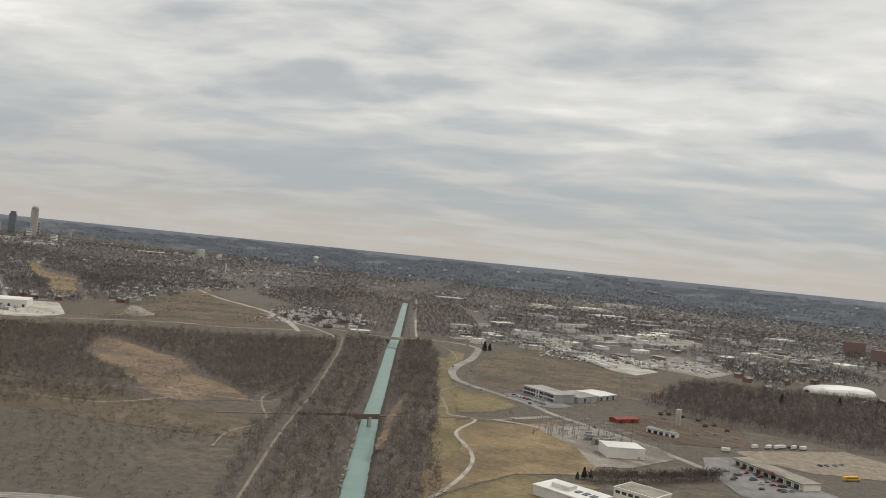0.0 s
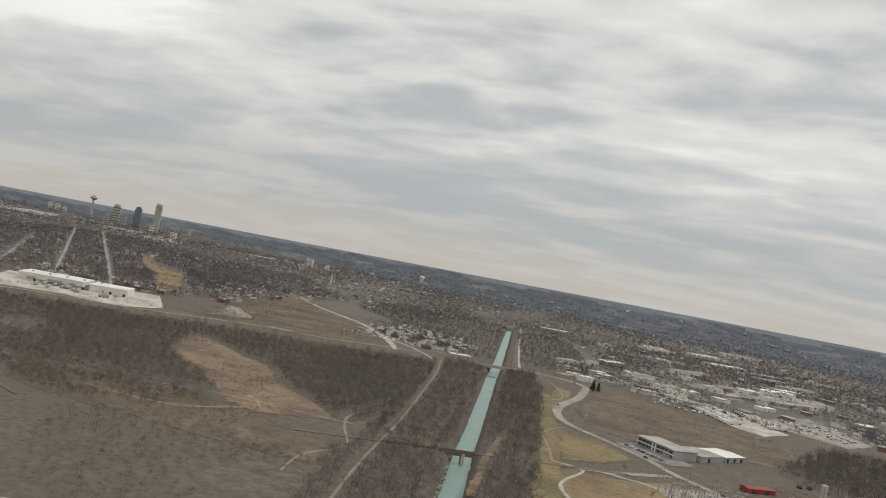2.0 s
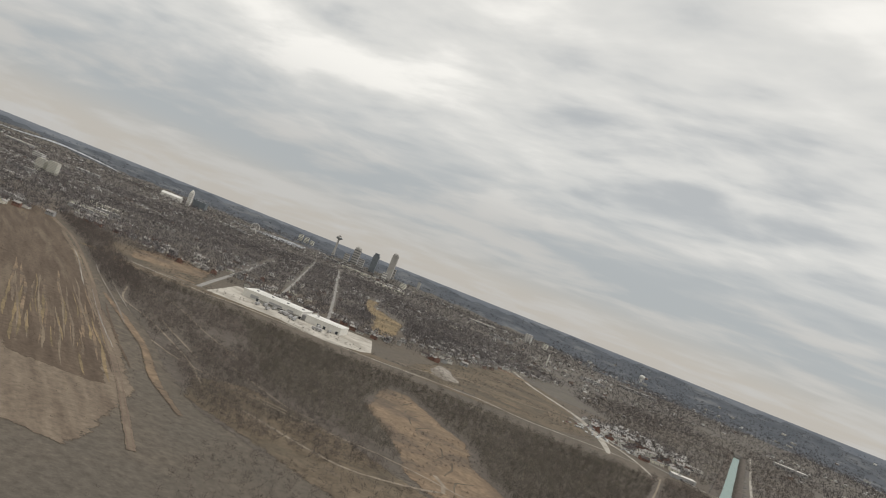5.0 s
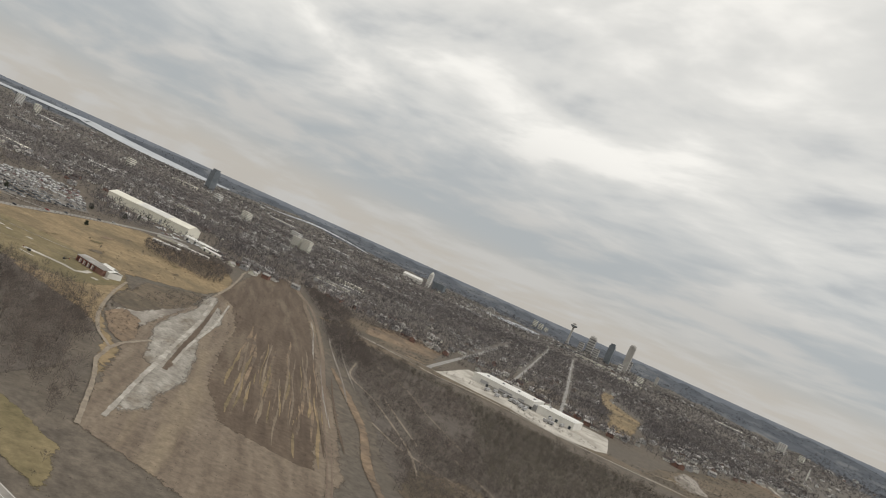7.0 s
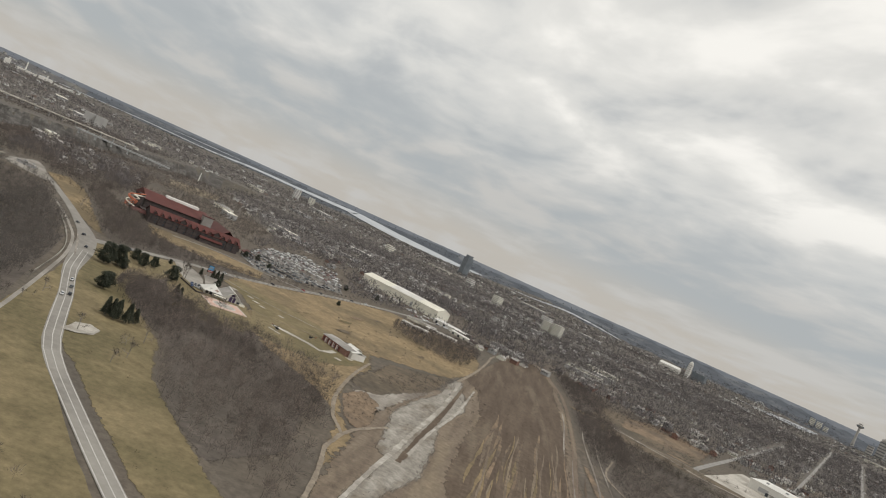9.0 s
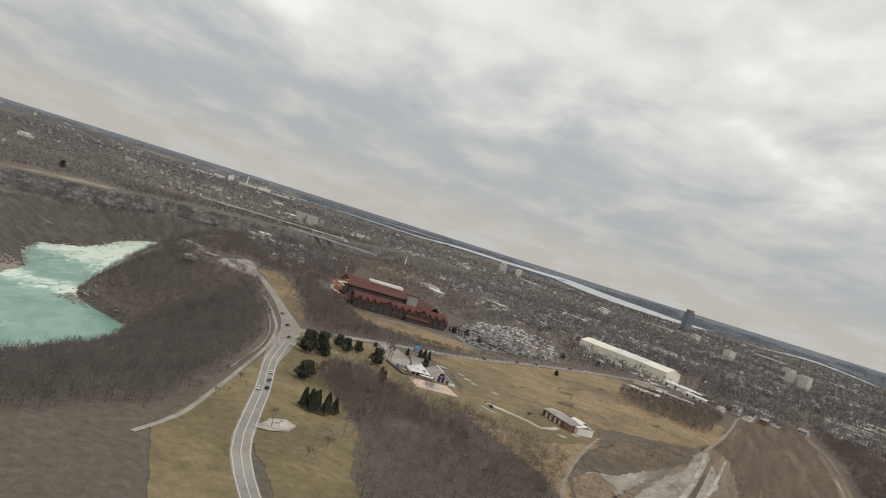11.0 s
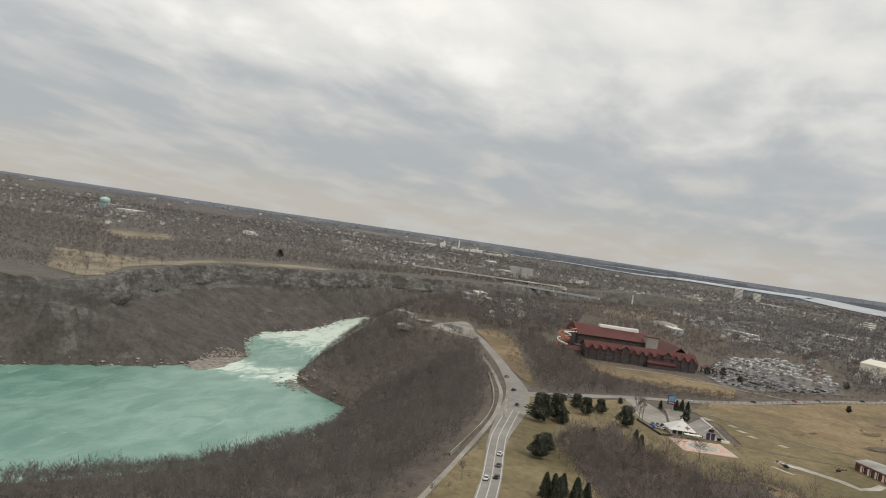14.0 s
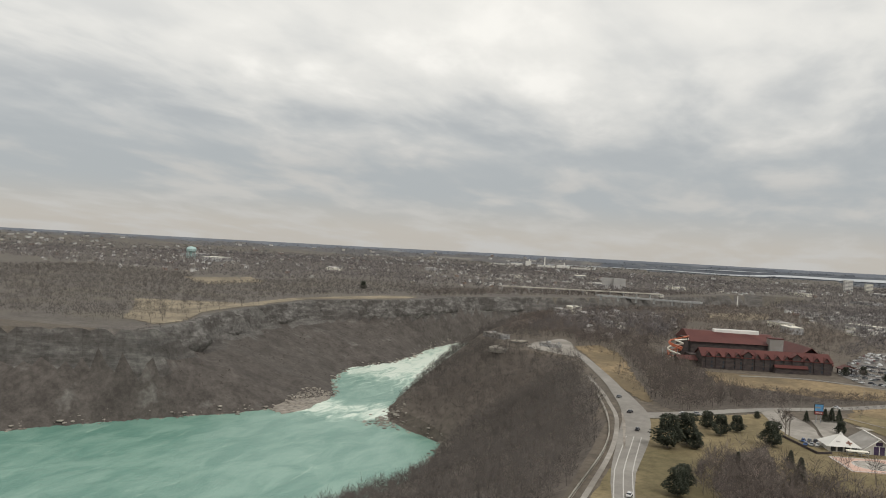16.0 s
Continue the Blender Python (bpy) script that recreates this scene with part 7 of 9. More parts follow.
part("sill_band", boxes((0, -0.3, 3.3, L, -0.14, 4.2)), "white", office)
simple_hall(80, 896, 98, 924, 32, 5.0, 0.8, "greywall", "greyroof", "grey metal workshop hall behind the office", "workshop", 1, "hall")
simple_hall(99, 926, 116, 954, 30, 4.6, 0.7, "greywall", "skin", "workshop hall with a white roof", "workshop", 3, "hall")

sub_w_m, L = facing(112, 674, 138, 684)
sw = thing("control_house", sub_w_m, "plain white windowless control building", "building")
part("shell", boxes((0, 0, 0, L, 19, 7.5)), "white", sw)
part("roof", boxes((-0.3, -0.3, 7.5, L + 0.3, 19.3, 8.0)), "skin", sw)
part("door", boxes((L - 5, -0.1, 0, L - 3.6, -0.01, 2.2)), "greywall", sw)
transformer = thing("transformer", pose(103, 715, 0.2, 0, 0, 25), "grey power transformer with cooling fins", "transformer", "transformers in the substation")
part("tank", boxes((-3, -2, 0, 3, 2, 4.6), bevel=0.15), "steel", transformer)
for k in range(6):
    part("fin", boxes((-2.7 + k, -3.2, 0.6, -2.4 + k, -2.02, 4.0)), "steel", transformer)
for k in range(3):
    part("bushing", rods(((-2 + 2 * k, 0, 4.6), (-2 + 2 * k, 0, 6.6), 0.28, 0.12, 6)), "brick", transformer)
part("conservator", rods(((-2.4, 1.4, 5.5), (2.4, 1.4, 5.5), 0.55, 0.55, 8)), "steel", transformer)
for x, y in ((109, 719), (115, 713), (97, 727)):
    copy_thing(transformer, pose(x, y, 0.2, 0, 0, 25))


def gantry(m):
    g = thing("gantry", m, "grey lattice switchyard gantry", "pylon", "gantries in the substation")
    for x in (-5, 5):
        part("leg", rods(((x - 0.5, -0.5, 0), (x, 0, 11), 0.14, 0.1, 4), ((x + 0.5, 0.5, 0), (x, 0, 11), 0.14, 0.1, 4), ((x - 0.5, 0.5, 0), (x, 0, 9), 0.12, 0.1, 4)), "steel", g)
        for z in range(1, 10, 2):
            rodz = 0.5 * (1 - z / 11)
            part("brace", rods(((x - rodz, -rodz, z), (x + rodz * 0.7, rodz * 0.7, z + 1.7), 0.08, 0.08, 3)), "steel", g)
    part("beam", rods(((-5, 0, 10), (5, 0, 10), 0.22, 0.22, 4), ((-5, 0, 10.8), (5, 0, 10.8), 0.14, 0.14, 4)), "steel", g)
    for k in range(3):
        part("insulator", rods(((-3.3 + 3.3 * k, 0, 10), (-3.3 + 3.3 * k, 0, 8.3), 0.2, 0.2, 5)), "brick", g)
    return g


g0 = gantry(pose(62, 742, 0.2, 0, 0, 35))
for x, y, a in ((72, 748, 35), (70, 728, 35), (80, 738, 35), (82, 720, 35), (90, 730, 35), (92, 756, 35), (100, 745, 35), (108, 738, 35), (118, 728, 35), (112, 752, 35), (125, 720, 35)):
    copy_thing(g0, pose(x, y, 0.2, 0, 0, a))
breaker = thing("switchgear", pose(75, 738, 0.2), "small grey switchgear post", "switchgear", "switchgear in the substation")
part("post", rods(((0, 0, 0), (0, 0, 3.2), 0.3, 0.25, 5)), "steel", breaker)
part("head", boxes((-1.0, -0.3, 3.2, 1.0, 0.3, 4.0), bevel=0.1), "greywall", breaker)
for k in range(26):
    copy_thing(breaker, pose(62 + 52 * rng.random(), 716 + 36 * rng.random(), 0.2, 0, 0, 35))


def pylon(m, h=30):
    p = thing("power_pylon", m, "tall grey lattice power pylon", "pylon", "power pylons")
    for sx in (-1, 1):
        for sy in (-1, 1):
            part("leg", rods(((sx * 2.4, sy * 2.4, 0), (sx * 0.7, sy * 0.7, h), 0.16, 0.12, 4)), "steel", p)
    for k in range(7):
        z0, z1 = h * k / 7, h * (k + 1) / 7
        a0, a1 = 2.4 - 1.7 * k / 7, 2.4 - 1.7 * (k + 1) / 7
        part("brace", rods(((-a0, -a0, z0), (a1, -a1, z1), 0.1, 0.1, 3), ((a0, -a0, z0), (-a1, -a1, z1), 0.1, 0.1, 3), ((-a0, a0, z0), (a1, a1, z1), 0.1, 0.1, 3)), "steel", p)
    for z, w in ((h * 0.72, 6.0), (h * 0.85, 5.0), (h * 0.98, 4.0)):
        part("arm", rods(((-w, 0, z), (w, 0, z), 0.16, 0.16, 4), ((-w, 0, z), (0, 0, z + 1.6), 0.1, 0.1, 3), ((w, 0, z), (0, 0, z + 1.6), 0.1, 0.1, 3)), "steel", p)
    return p


py = pylon(pose(94, 784, 0, 0, 0, 30), 24)
for x, y, a in ((56, 764, 30), (138, 1620, 0), (121, 985, 20), (-20, 862, 30), (155, 720, 30)):
    copy_thing(py, pose(x, y, 0, 0, 0, a))
pole = thing("utility_pole", pose(0, 0, 0), "wooden utility pole with a crossarm", "pole", "utility poles along the road")
part("shaft", rods(((0, 0, 0), (0, 0, 10), 0.18, 0.12, 5)), "bark", pole)
part("crossarm", boxes((-1.2, -0.08, 9.2, 1.2, 0.08, 9.4)), "bark", pole)
pole.location = (150, 738, 0)
for x, y in ((130, 765), (110, 780), (75, 812), (50, 850), (20, 882), (-10, 905), (-40, 940), (175, 705), (195, 680), (-835, 412), (-870, 440), (-905, 470), (-940, 500), (-975, 535), (-1010, 570), (-790, 372)):
    copy_thing(pole, pose(x, y, 0, 0, 0, 40))

silo = thing("silo", pose(171, 848, 0), "tall pale concrete silo in the yard", "silo")
part("shaft", lathe([(2.4, 0), (2.4, 13.2), (2.0, 13.6)], 14), "concrete", silo)
part("cap", lathe([(2.6, 13.6), (2.6, 14.4), (0.6, 15.0)], 14), "greywall", silo)
part("ladder", boxes((-0.3, -2.65, 0.5, 0.3, -2.5, 13)), "steel", silo)
simple_hall(117, 815, 137, 833, 9, 3.4, 0.8, "red", "red", "low red painted metal shed", "red_shed", 2)
simple_hall(142, 796, 165, 784, 8, 3.6, 0.6, "white", "greyroof", "low pale workshop with a grey roof", "workshop", 5)
digger = thing("excavator", pose(158, 893, 0.2, 0, 0, 30), "rusty red excavator in the works yard", "excavator", "machines in the works yard")
part("track", boxes((-2, -1.6, 0, 2, -0.9, 0.9), bevel=0.25), "black", digger)
part("track", boxes((-2, 0.9, 0, 2, 1.6, 0.9), bevel=0.25), "black", digger)
part("cab", boxes((-1.8, -1.3, 1.0, 1.6, 1.3, 3.0), bevel=0.2), "rail", digger)
part("boom", rods(((1.2, 0, 2.4), (4.2, 0, 5.2), 0.35, 0.3), ((4.2, 0, 5.2), (6.6, 0, 2.6), 0.28, 0.2)), "rail", digger)
part("bucket", boxes((6.2, -0.6, 1.6, 7.2, 0.6, 2.6), bevel=0.15), "rail", digger)
for x, y in ((166, 899), (178, 896), (192, 888), (205, 872), (196, 862), (214, 852)):
    copy_thing(digger, pose(x, y, 0.2, 0, 0, rng.random() * 360))
crate = thing("scrap_pile", pose(180, 830, 0.2), "heap of pale and rusty scrap", "scrap", "heaps in the works yard")
bm = bmesh.new()
for k in range(26):
    a, r = rng.random() * 6.28, 3.2 * rng.random()
    s = 0.4 + 0.7 * rng.random()
    box(bm, r * math.cos(a) - s, r * math.sin(a) - s * 0.6, -0.1, r * math.cos(a) + s, r * math.sin(a) + s * 0.6, 0.4 + (3.4 - r) * 0.5 * rng.random())
part("pile", bm, "boulder", crate)
for x, y in ((190, 842), (200, 826), (212, 838), (184, 812), (150, 838), (206, 806), (218, 822), (160, 872), (142, 858)):
    copy_thing(crate, pose(x, y, 0.2, 0, 0, rng.random() * 360))

mall_m, L = facing(203, 716, 240, 662)
mall = thing("plaza", mall_m, "long low plaza with a tan roof and shop fronts", "shops")
part("body", boxes((0, 0, 0, L, 15, 4.6)), "cream", mall)
part("roof", boxes((-0.6, -2.2, 4.6, L + 0.6, 15.4, 5.3)), "tanroof", mall, "tan flat roof")
for k in range(9):
    part("shop_front", boxes((1.5 + k * (L - 3) / 9, -0.12, 0.3, 1.5 + (k + 0.8) * (L - 3) / 9, -0.02, 3.2)), "glass", mall)
for k in range(10):
    part("column", boxes((0.8 + k * (L - 3) / 9, -2.0, 0, 1.3 + k * (L - 3) / 9, -1.5, 4.6)), "cream", mall)
part("portico", boxes((L * 0.45, -5, 4.2, L * 0.62, -2.3, 6.2)), "brick", mall, "brick portico")

south = thing("flat_office", pose(122, 569, 0, 0, 0, -30), "two-storey pale office with a flat gravel roof", "office")
part("body", boxes((-4, -2, 0, 22, 18, 6.6)), "cream", south)
part("roof", boxes((-4.4, -2.4, 6.6, 22.4, 18.4, 7.2)), "white", south)
part("roof_bed", boxes((-3.4, -1.4, 7.202, 21.4, 17.4, 7.26)), "tanroof", south, "grey gravel roof bed")
for k in range(6):
    part("window", boxes((-3 + 4.2 * k, -2.12, 3.9, 0 + 4.2 * k, -2.02, 5.6)), "glass", south)
part("red_sign", boxes((10, -2.2, 2.0, 13, -2.02, 3.4)), "red", south)
plant = thing("school_block", pose(76, 548, 0, 0, 0, -30), "low white building with a pale roof", "building")
part("body", boxes((-4, 0, 0, 34, 22, 5.6)), "white", plant)
part("roof", boxes((-4.5, -0.5, 5.6, 34.5, 22.5, 6.2)), "skin", plant)
part("plant_room", boxes((4, 6, 6.2, 16, 14, 8.6)), "white", plant)
for k in range(3):
    part("skylight", boxes((18 + 5 * k, 8, 6.202, 21 + 5 * k, 13, 6.6)), "glass", plant)
bus = thing("school_bus", pose(283, 719, 0.2, 0, 0, 32), "long yellow bus parked on the lot", "bus")
part("body", boxes((-7, -1.3, 0.6, 6, 1.3, 3.2), bevel=0.2), "yellow", bus)
part("bonnet", boxes((6, -1.1, 0.6, 8, 1.1, 1.8), bevel=0.2), "yellow", bus)
part("window_band", boxes((-6.6, -1.34, 2.0, 5.4, 1.34, 2.7)), "glass", bus)
for x in (-4.5, 6.3):
    for y in (-1.2, 1.2):
        part("wheel", rods(((x, y - 0.15, 0.5), (x, y + 0.15, 0.5), 0.5, 0.5, 10)), "black", bus)
mobile = thing("motor_home", pose(202, 759, 0.2, 0, 0, 20), "white motor home parked on gravel", "vehicle", "white vehicles on the gravel lot")
part("body", boxes((-3.6, -1.2, 0.6, 3.2, 1.2, 3.2), bevel=0.25), "white", mobile)
part("windscreen", boxes((3.1, -1.0, 1.6, 3.28, 1.0, 2.7)), "glass", mobile)
for x in (-2.4, 2.2):
    for y in (-1.1, 1.1):
        part("wheel", rods(((x, y - 0.12, 0.45), (x, y + 0.12, 0.45), 0.45, 0.45, 10)), "black", mobile)
for x, y in ((240, 798), (247, 802), (252, 807), (262, 812), (270, 815), (228, 790)):
    copy_thing(mobile, pose(x, y, 0.2, 0, 0, 20 + 40 * rng.random()))

dome = thing("sports_dome", pose(407, 1276, 0, 0, 0, 30), "long white inflated sports dome", "dome")
bm = bmesh.new()
nu, nv = 26, 10
grid = [[bm.verts.new((54 * math.cos(math.pi * i / nu), 18 * math.cos(math.pi * j / nv) * max(0.05, math.sin(math.pi * i / nu)) ** 0.45,
                        11 * math.sin(math.pi * j / nv) ** 0.8 * max(0.05, math.sin(math.pi * i / nu)) ** 0.45)) for j in range(nv + 1)] for i in range(nu + 1)]
for a, b in zip(grid, grid[1:]):
    for j in range(nv):
        bm.faces.new([a[j], b[j], b[j + 1], a[j + 1]])
part("skin", bm, "skin", dome, "white inflated skin")
part("entrance", boxes((10, -23, 0, 24, -16, 4.5), bevel=0.3), "white", dome)

# canal bridges
b1_m, L = facing(-150, 640, 30, 764)
rb = thing("rail_bridge", b1_m, "long dark girder bridge on piers over the canal", "bridge")
part("deck", boxes((-20, -1.6, -0.6, L + 5, 1.6, 0.5)), "rail", rb)
for y in (-1.5, 1.5):
    part("girder", boxes((40, y - 0.15, -2.4, 105, y + 0.15, 1.1)), "rail", rb)
for x in (66, 96):
    part("pier", boxes((x, -2, -14, x + 2.2, 2, -0.5)), "concrete", rb)
b2_m, L = facing(-245, 1218, -150, 1290)
rb2 = thing("road_bridge", b2_m, "pale concrete road bridge over the canal", "bridge")
part("deck", boxes((0, -5.5, -1.2, L, 5.5, 0.42)), "concrete", rb2)
for y in (-5.4, 5.1):
    part("parapet", boxes((0, y, 0.42, L, y + 0.3, 1.6)), "concrete", rb2)
for x in (34, 62):
    part("pier", boxes((x, -5, -14, x + 2, 5, -1.2)), "concrete", rb2)
rafter = thing("canal_gate", pose(-193, 1196, -8.3, 0, 0, 14), "pale rounded boom across the canal", "gate")
part("boom", rods(((-7, 0, 0.6), (7, 0, 0.6), 0.9, 0.9, 8)), "concrete", rafter)

# ---- towers far off ----
def base_z(x, y):
    return float(terrain(np.array([x]), np.array([y]))[0])


def tower_block(x, y, w, d, top, rz, mat, label, bands=0, name="tower_block", crown=None, band_mat="towerband", cat="tower"):
    z0 = base_z(x, y)
    t = thing(name, pose(x, y, z0, 0, 0, rz), label, cat)
    h = top - z0
    part("shaft", boxes((-w / 2, -d / 2, -1, w / 2, d / 2, h)), mat, t)
    for k in range(bands):
        z = h * (k + 0.35) / bands
        part("window_band", boxes((-w / 2 - 0.12, -d / 2 - 0.12, z, w / 2 + 0.12, d / 2 + 0.12, z + h / bands * 0.38)), band_mat, t)
    if crown == "step":
        part("crown", boxes((-w * 0.36, -d * 0.36, h, w * 0.36, d * 0.36, h + w * 0.35)), mat, t)
    elif crown == "tip":
        part("crown", lathe([(w * 0.55, h), (w * 0.5, h + w * 0.4), (0.2, h + w * 0.9)], 8), mat, t)
    elif crown == "round":
        part("crown", lathe([(w * 0.5, h), (w * 0.46, h + w * 0.25), (w * 0.25, h + w * 0.42)], 14), mat, t)
    return t


sx, sy = -2905, 3388
sz = base_z(sx, sy)
needle = thing("observation_tower", pose(sx, sy, sz), "tall concrete observation tower with a round pod", "tower")
hh = 128 - sz
part("shaft", lathe([(9, -1), (6, hh * 0.3), (4.6, hh * 0.8)], 12), "towergrey", needle)
part("pod", lathe([(6, hh * 0.80), (15.5, hh * 0.85), (16.5, hh * 0.89), (15, hh * 0.92), (9, hh * 0.94), (9, hh * 0.985), (6, hh)], 18), "towergrey", needle, "round viewing pod")
part("pod_glass", lathe([(16.6, hh * 0.862), (16.9, hh * 0.885), (16.6, hh * 0.9)], 18), "towerdark", needle)
part("mast", rods(((0, 0, hh), (0, 0, hh + 9), 0.8, 0.4, 6)), "steel", needle)
tower_block(-2586, 3476, 30, 22, 137, 30, "towergrey", "tall slender pale hotel tower with a rounded top", 0, crown="round")
tower_block(-2800, 3440, 34, 26, 96, 30, "towergrey", "broad hotel tower with a dark domed top", 6, crown="round")
tower_block(-2680, 3450, 30, 24, 104, 30, "towerdark", "dark hotel tower with a pale side", 0, crown="step")
tower_block(-2700, 3380, 26, 26, 60, 30, "towergrey", "lower pale hotel block with windows", 5)
tower_block(-2795, 3370, 24, 20, 58, 30, "towergrey", "lower grey hotel block with windows", 4)
tower_block(-2640, 3560, 36, 24, 72, 30, "towergrey", "broad grey hotel block far off", 4)
tower_block(-2540, 3390, 20, 18, 42, 30, "white", "low pale hotel block far off", 3)
tower_block(-2480, 3600, 14, 14, 58, 30, "towergrey", "slim grey tower far off", 0)
tower_block(-3060, 3330, 22, 16, 56, 30, "cream", "pale cream hotel block far off", 4)
tower_block(-3085, 3310, 22, 16, 60, 30, "cream", "pale cream hotel block far off", 4)
tower_block(-3035, 3350, 18, 16, 48, 30, "cream", "pale cream hotel block far off", 3)
tower_block(-2979, 2506, 17, 17, 58, 30, "white", "white hotel tower with a pointed teal cap", 7, crown="tip", band_mat="greywall")
tower_block(-3010, 2590, 60, 26, 36, 30, "towerdark", "broad dark glass hotel", 0)
tower_block(-3440, 1590, 34, 30, 78, 15, "towerdark", "dark glass high-rise block far off", 0, crown="step")
simple_hall(-3010, 2380, -2950, 2440, 60, 18, 8, "white", "skin", "large white arched hall", "event_hall", 0, "hall")
tower_block(-1824, 1256, 24, 14, 34, 25, "cream", "tan apartment block with window rows", 10)
tower_block(-1850, 1240, 24, 14, 31, 25, "cream", "tan apartment block with window rows", 9)
tower_block(-1640, 3317, 30, 18, 38, 10, "white", "white apartment block with window rows", 9)
tower_block(-1560, 3330, 18, 14, 26, 10, "cream", "tan apartment block with window rows", 5)
tower_block(-2300, 3250, 26, 16, 32, 10, "cream", "tan apartment block with window rows", 5)
tower_block(-3612, 830, 42, 26, 44, 0, "white", "white apartment tower with window rows", 9)
tower_block(-3650, 905, 30, 24, 34, 0, "cream", "cream apartment tower with window rows", 7)
tower_block(-2407, 92, 16, 27, 29, 8, "towergrey", "broad grey hospital wing with window rows", 8, band_mat="greywall")
tower_block(-2403, 122, 16, 30, 29, 8, "towergrey", "broad grey hospital wing with window rows", 8, band_mat="greywall")
tower_block(615, 2040, 40, 20, 32, 22, "brick", "red brick apartment block with windows", 9)
tower_block(622, 1868, 36, 20, 30, 22, "brick", "red brick apartment block with windows", 9)
tower_block(-2180, 1240, 24, 20, 26, 20, "cream", "low tan apartment block", 6)
tower_block(-2330, 1480, 34, 18, 22, 20, "white", "white low block with window rows", 4)
tower_block(-2650, 1330, 26, 20, 24, 20, "white", "white low block with window rows", 4)
tower_block(-2540, 1000, 22, 20, 22, 20, "cream", "cream low block with window rows", 4)


def water_tower(x, y, top, mat, label, r=1.0):
    z0 = base_z(x, y)
    w = thing("water_tower", pose(x, y, z0), label, "water tower")
    h = top - z0
    part("tank", lathe([(4 * r, h * 0.50), (9.5 * r, h * 0.60), (10.5 * r, h * 0.78), (8.4 * r, h * 0.92), (2 * r, h)], 18), mat, w)
    part("column", lathe([(3.2 * r, -1), (2.4 * r, h * 0.50)], 12), mat, w)
    for k in range(8):
        a = k * 0.785
        part("leg", rods(((9 * r * math.cos(a), 9 * r * math.sin(a), -1), (9 * r * math.cos(a), 9 * r * math.sin(a), h * 0.62), 0.8, 0.8, 5)), mat, w)


water_tower(-1413, 4079, 48, "white", "white elevated water tank", 1.3)
water_tower(-2704, -1320, 40, "teal", "pale turquoise water tank on legs", 1.6)
stack = thing("chimney_stack", pose(-1030, 2344, 0), "slender white concrete chimney among trees", "chimney", "chimney stacks")
part("flue", rods(((0, 0, -0.5), (0, 0, 33), 2.1, 1.5, 10)), "white", stack)
part("rim", rods(((0, 0, 33), (0, 0, 33.8), 1.7, 1.7, 10)), "greywall", stack)
copy_thing(stack, pose(-1932, 383, 0) @ Matrix.Scale(0.65, 4))
fac = thing("paper_mill", pose(-4300, -480, base_z(-4300, -480), 0, 0, 95), "white factory with stacks on the horizon", "factory")
for k, (x, w, h) in enumerate(((-180, 80, 5), (-90, 50, 10), (-20, 22, 24), (30, 90, 8), (130, 60, 12), (200, 90, 5))):
    part("block", boxes((x, -25, -14, x + w, 25, h)), "white", fac)
for x, h in ((-5, 34), (70, 46), (165, 24)):
    part("stack", rods(((x, 0, -2), (x, 0, h), 3.5, 2.6, 8)), "white", fac)
via = thing("viaduct", pose(-2010, 60, 0, 0, 0, 108), "low grey road viaduct on many piers", "bridge")
part("deck", boxes((-150, -6, 9, 190, 6, 11)), "concrete", via)
for k in range(12):
    part("pier", boxes((-145 + 28 * k, -4, -1, -143 + 28 * k, 4, 9)), "greywall", via)
rv = thing("rail_viaduct", pose(-1889, 138, 0, 0, 0, 79), "dark railway bridge deck", "bridge")
part("deck", boxes((-10, -4, 6, 185, 4, 9)), "greywall", rv, "grey steel deck")
for k in range(6):
    part("pier", boxes((-5 + 34 * k, -3, -1, -2 + 34 * k, 3, 6)), "greywall", rv)
wheel_at = (-2690, 2650)
wheel_thing = thing("ferris_wheel", pose(wheel_at[0], wheel_at[1], 0, 0, 0, 45), "white observation wheel with cabins on tall legs", "ferris wheel")
R0, HUB = 19.0, 23.0
for y in (-1.5, 1.5):
    pts = [(R0 * math.cos(6.2832 * k / 24), y, HUB + R0 * math.sin(6.2832 * k / 24)) for k in range(25)]
    part("rim", rods(*[(a, b, 0.45, 0.45, 4) for a, b in zip(pts, pts[1:])]), "white", wheel_thing)
for k in range(12):
    a = 6.2832 * k / 12
    part("spoke", rods(((0, 0, HUB), (R0 * math.cos(a), 0, HUB + R0 * math.sin(a)), 0.22, 0.22, 4)), "white", wheel_thing)
    part("cabin", boxes((R0 * math.cos(a) - 1.1, -1.1, HUB + R0 * math.sin(a) - 2.6, R0 * math.cos(a) + 1.1, 1.1, HUB + R0 * math.sin(a) - 0.4), bevel=0.2), "white", wheel_thing)
for x in (-11, 11):
    for y in (-5, 5):
        part("leg", rods(((x, y, -0.5), (0, y * 0.4, HUB), 0.7, 0.5, 5)), "white", wheel_thing)
part("hub", rods(((0, -2.6, HUB), (0, 2.6, HUB), 1.6, 1.6, 10)), "greywall", wheel_thing)

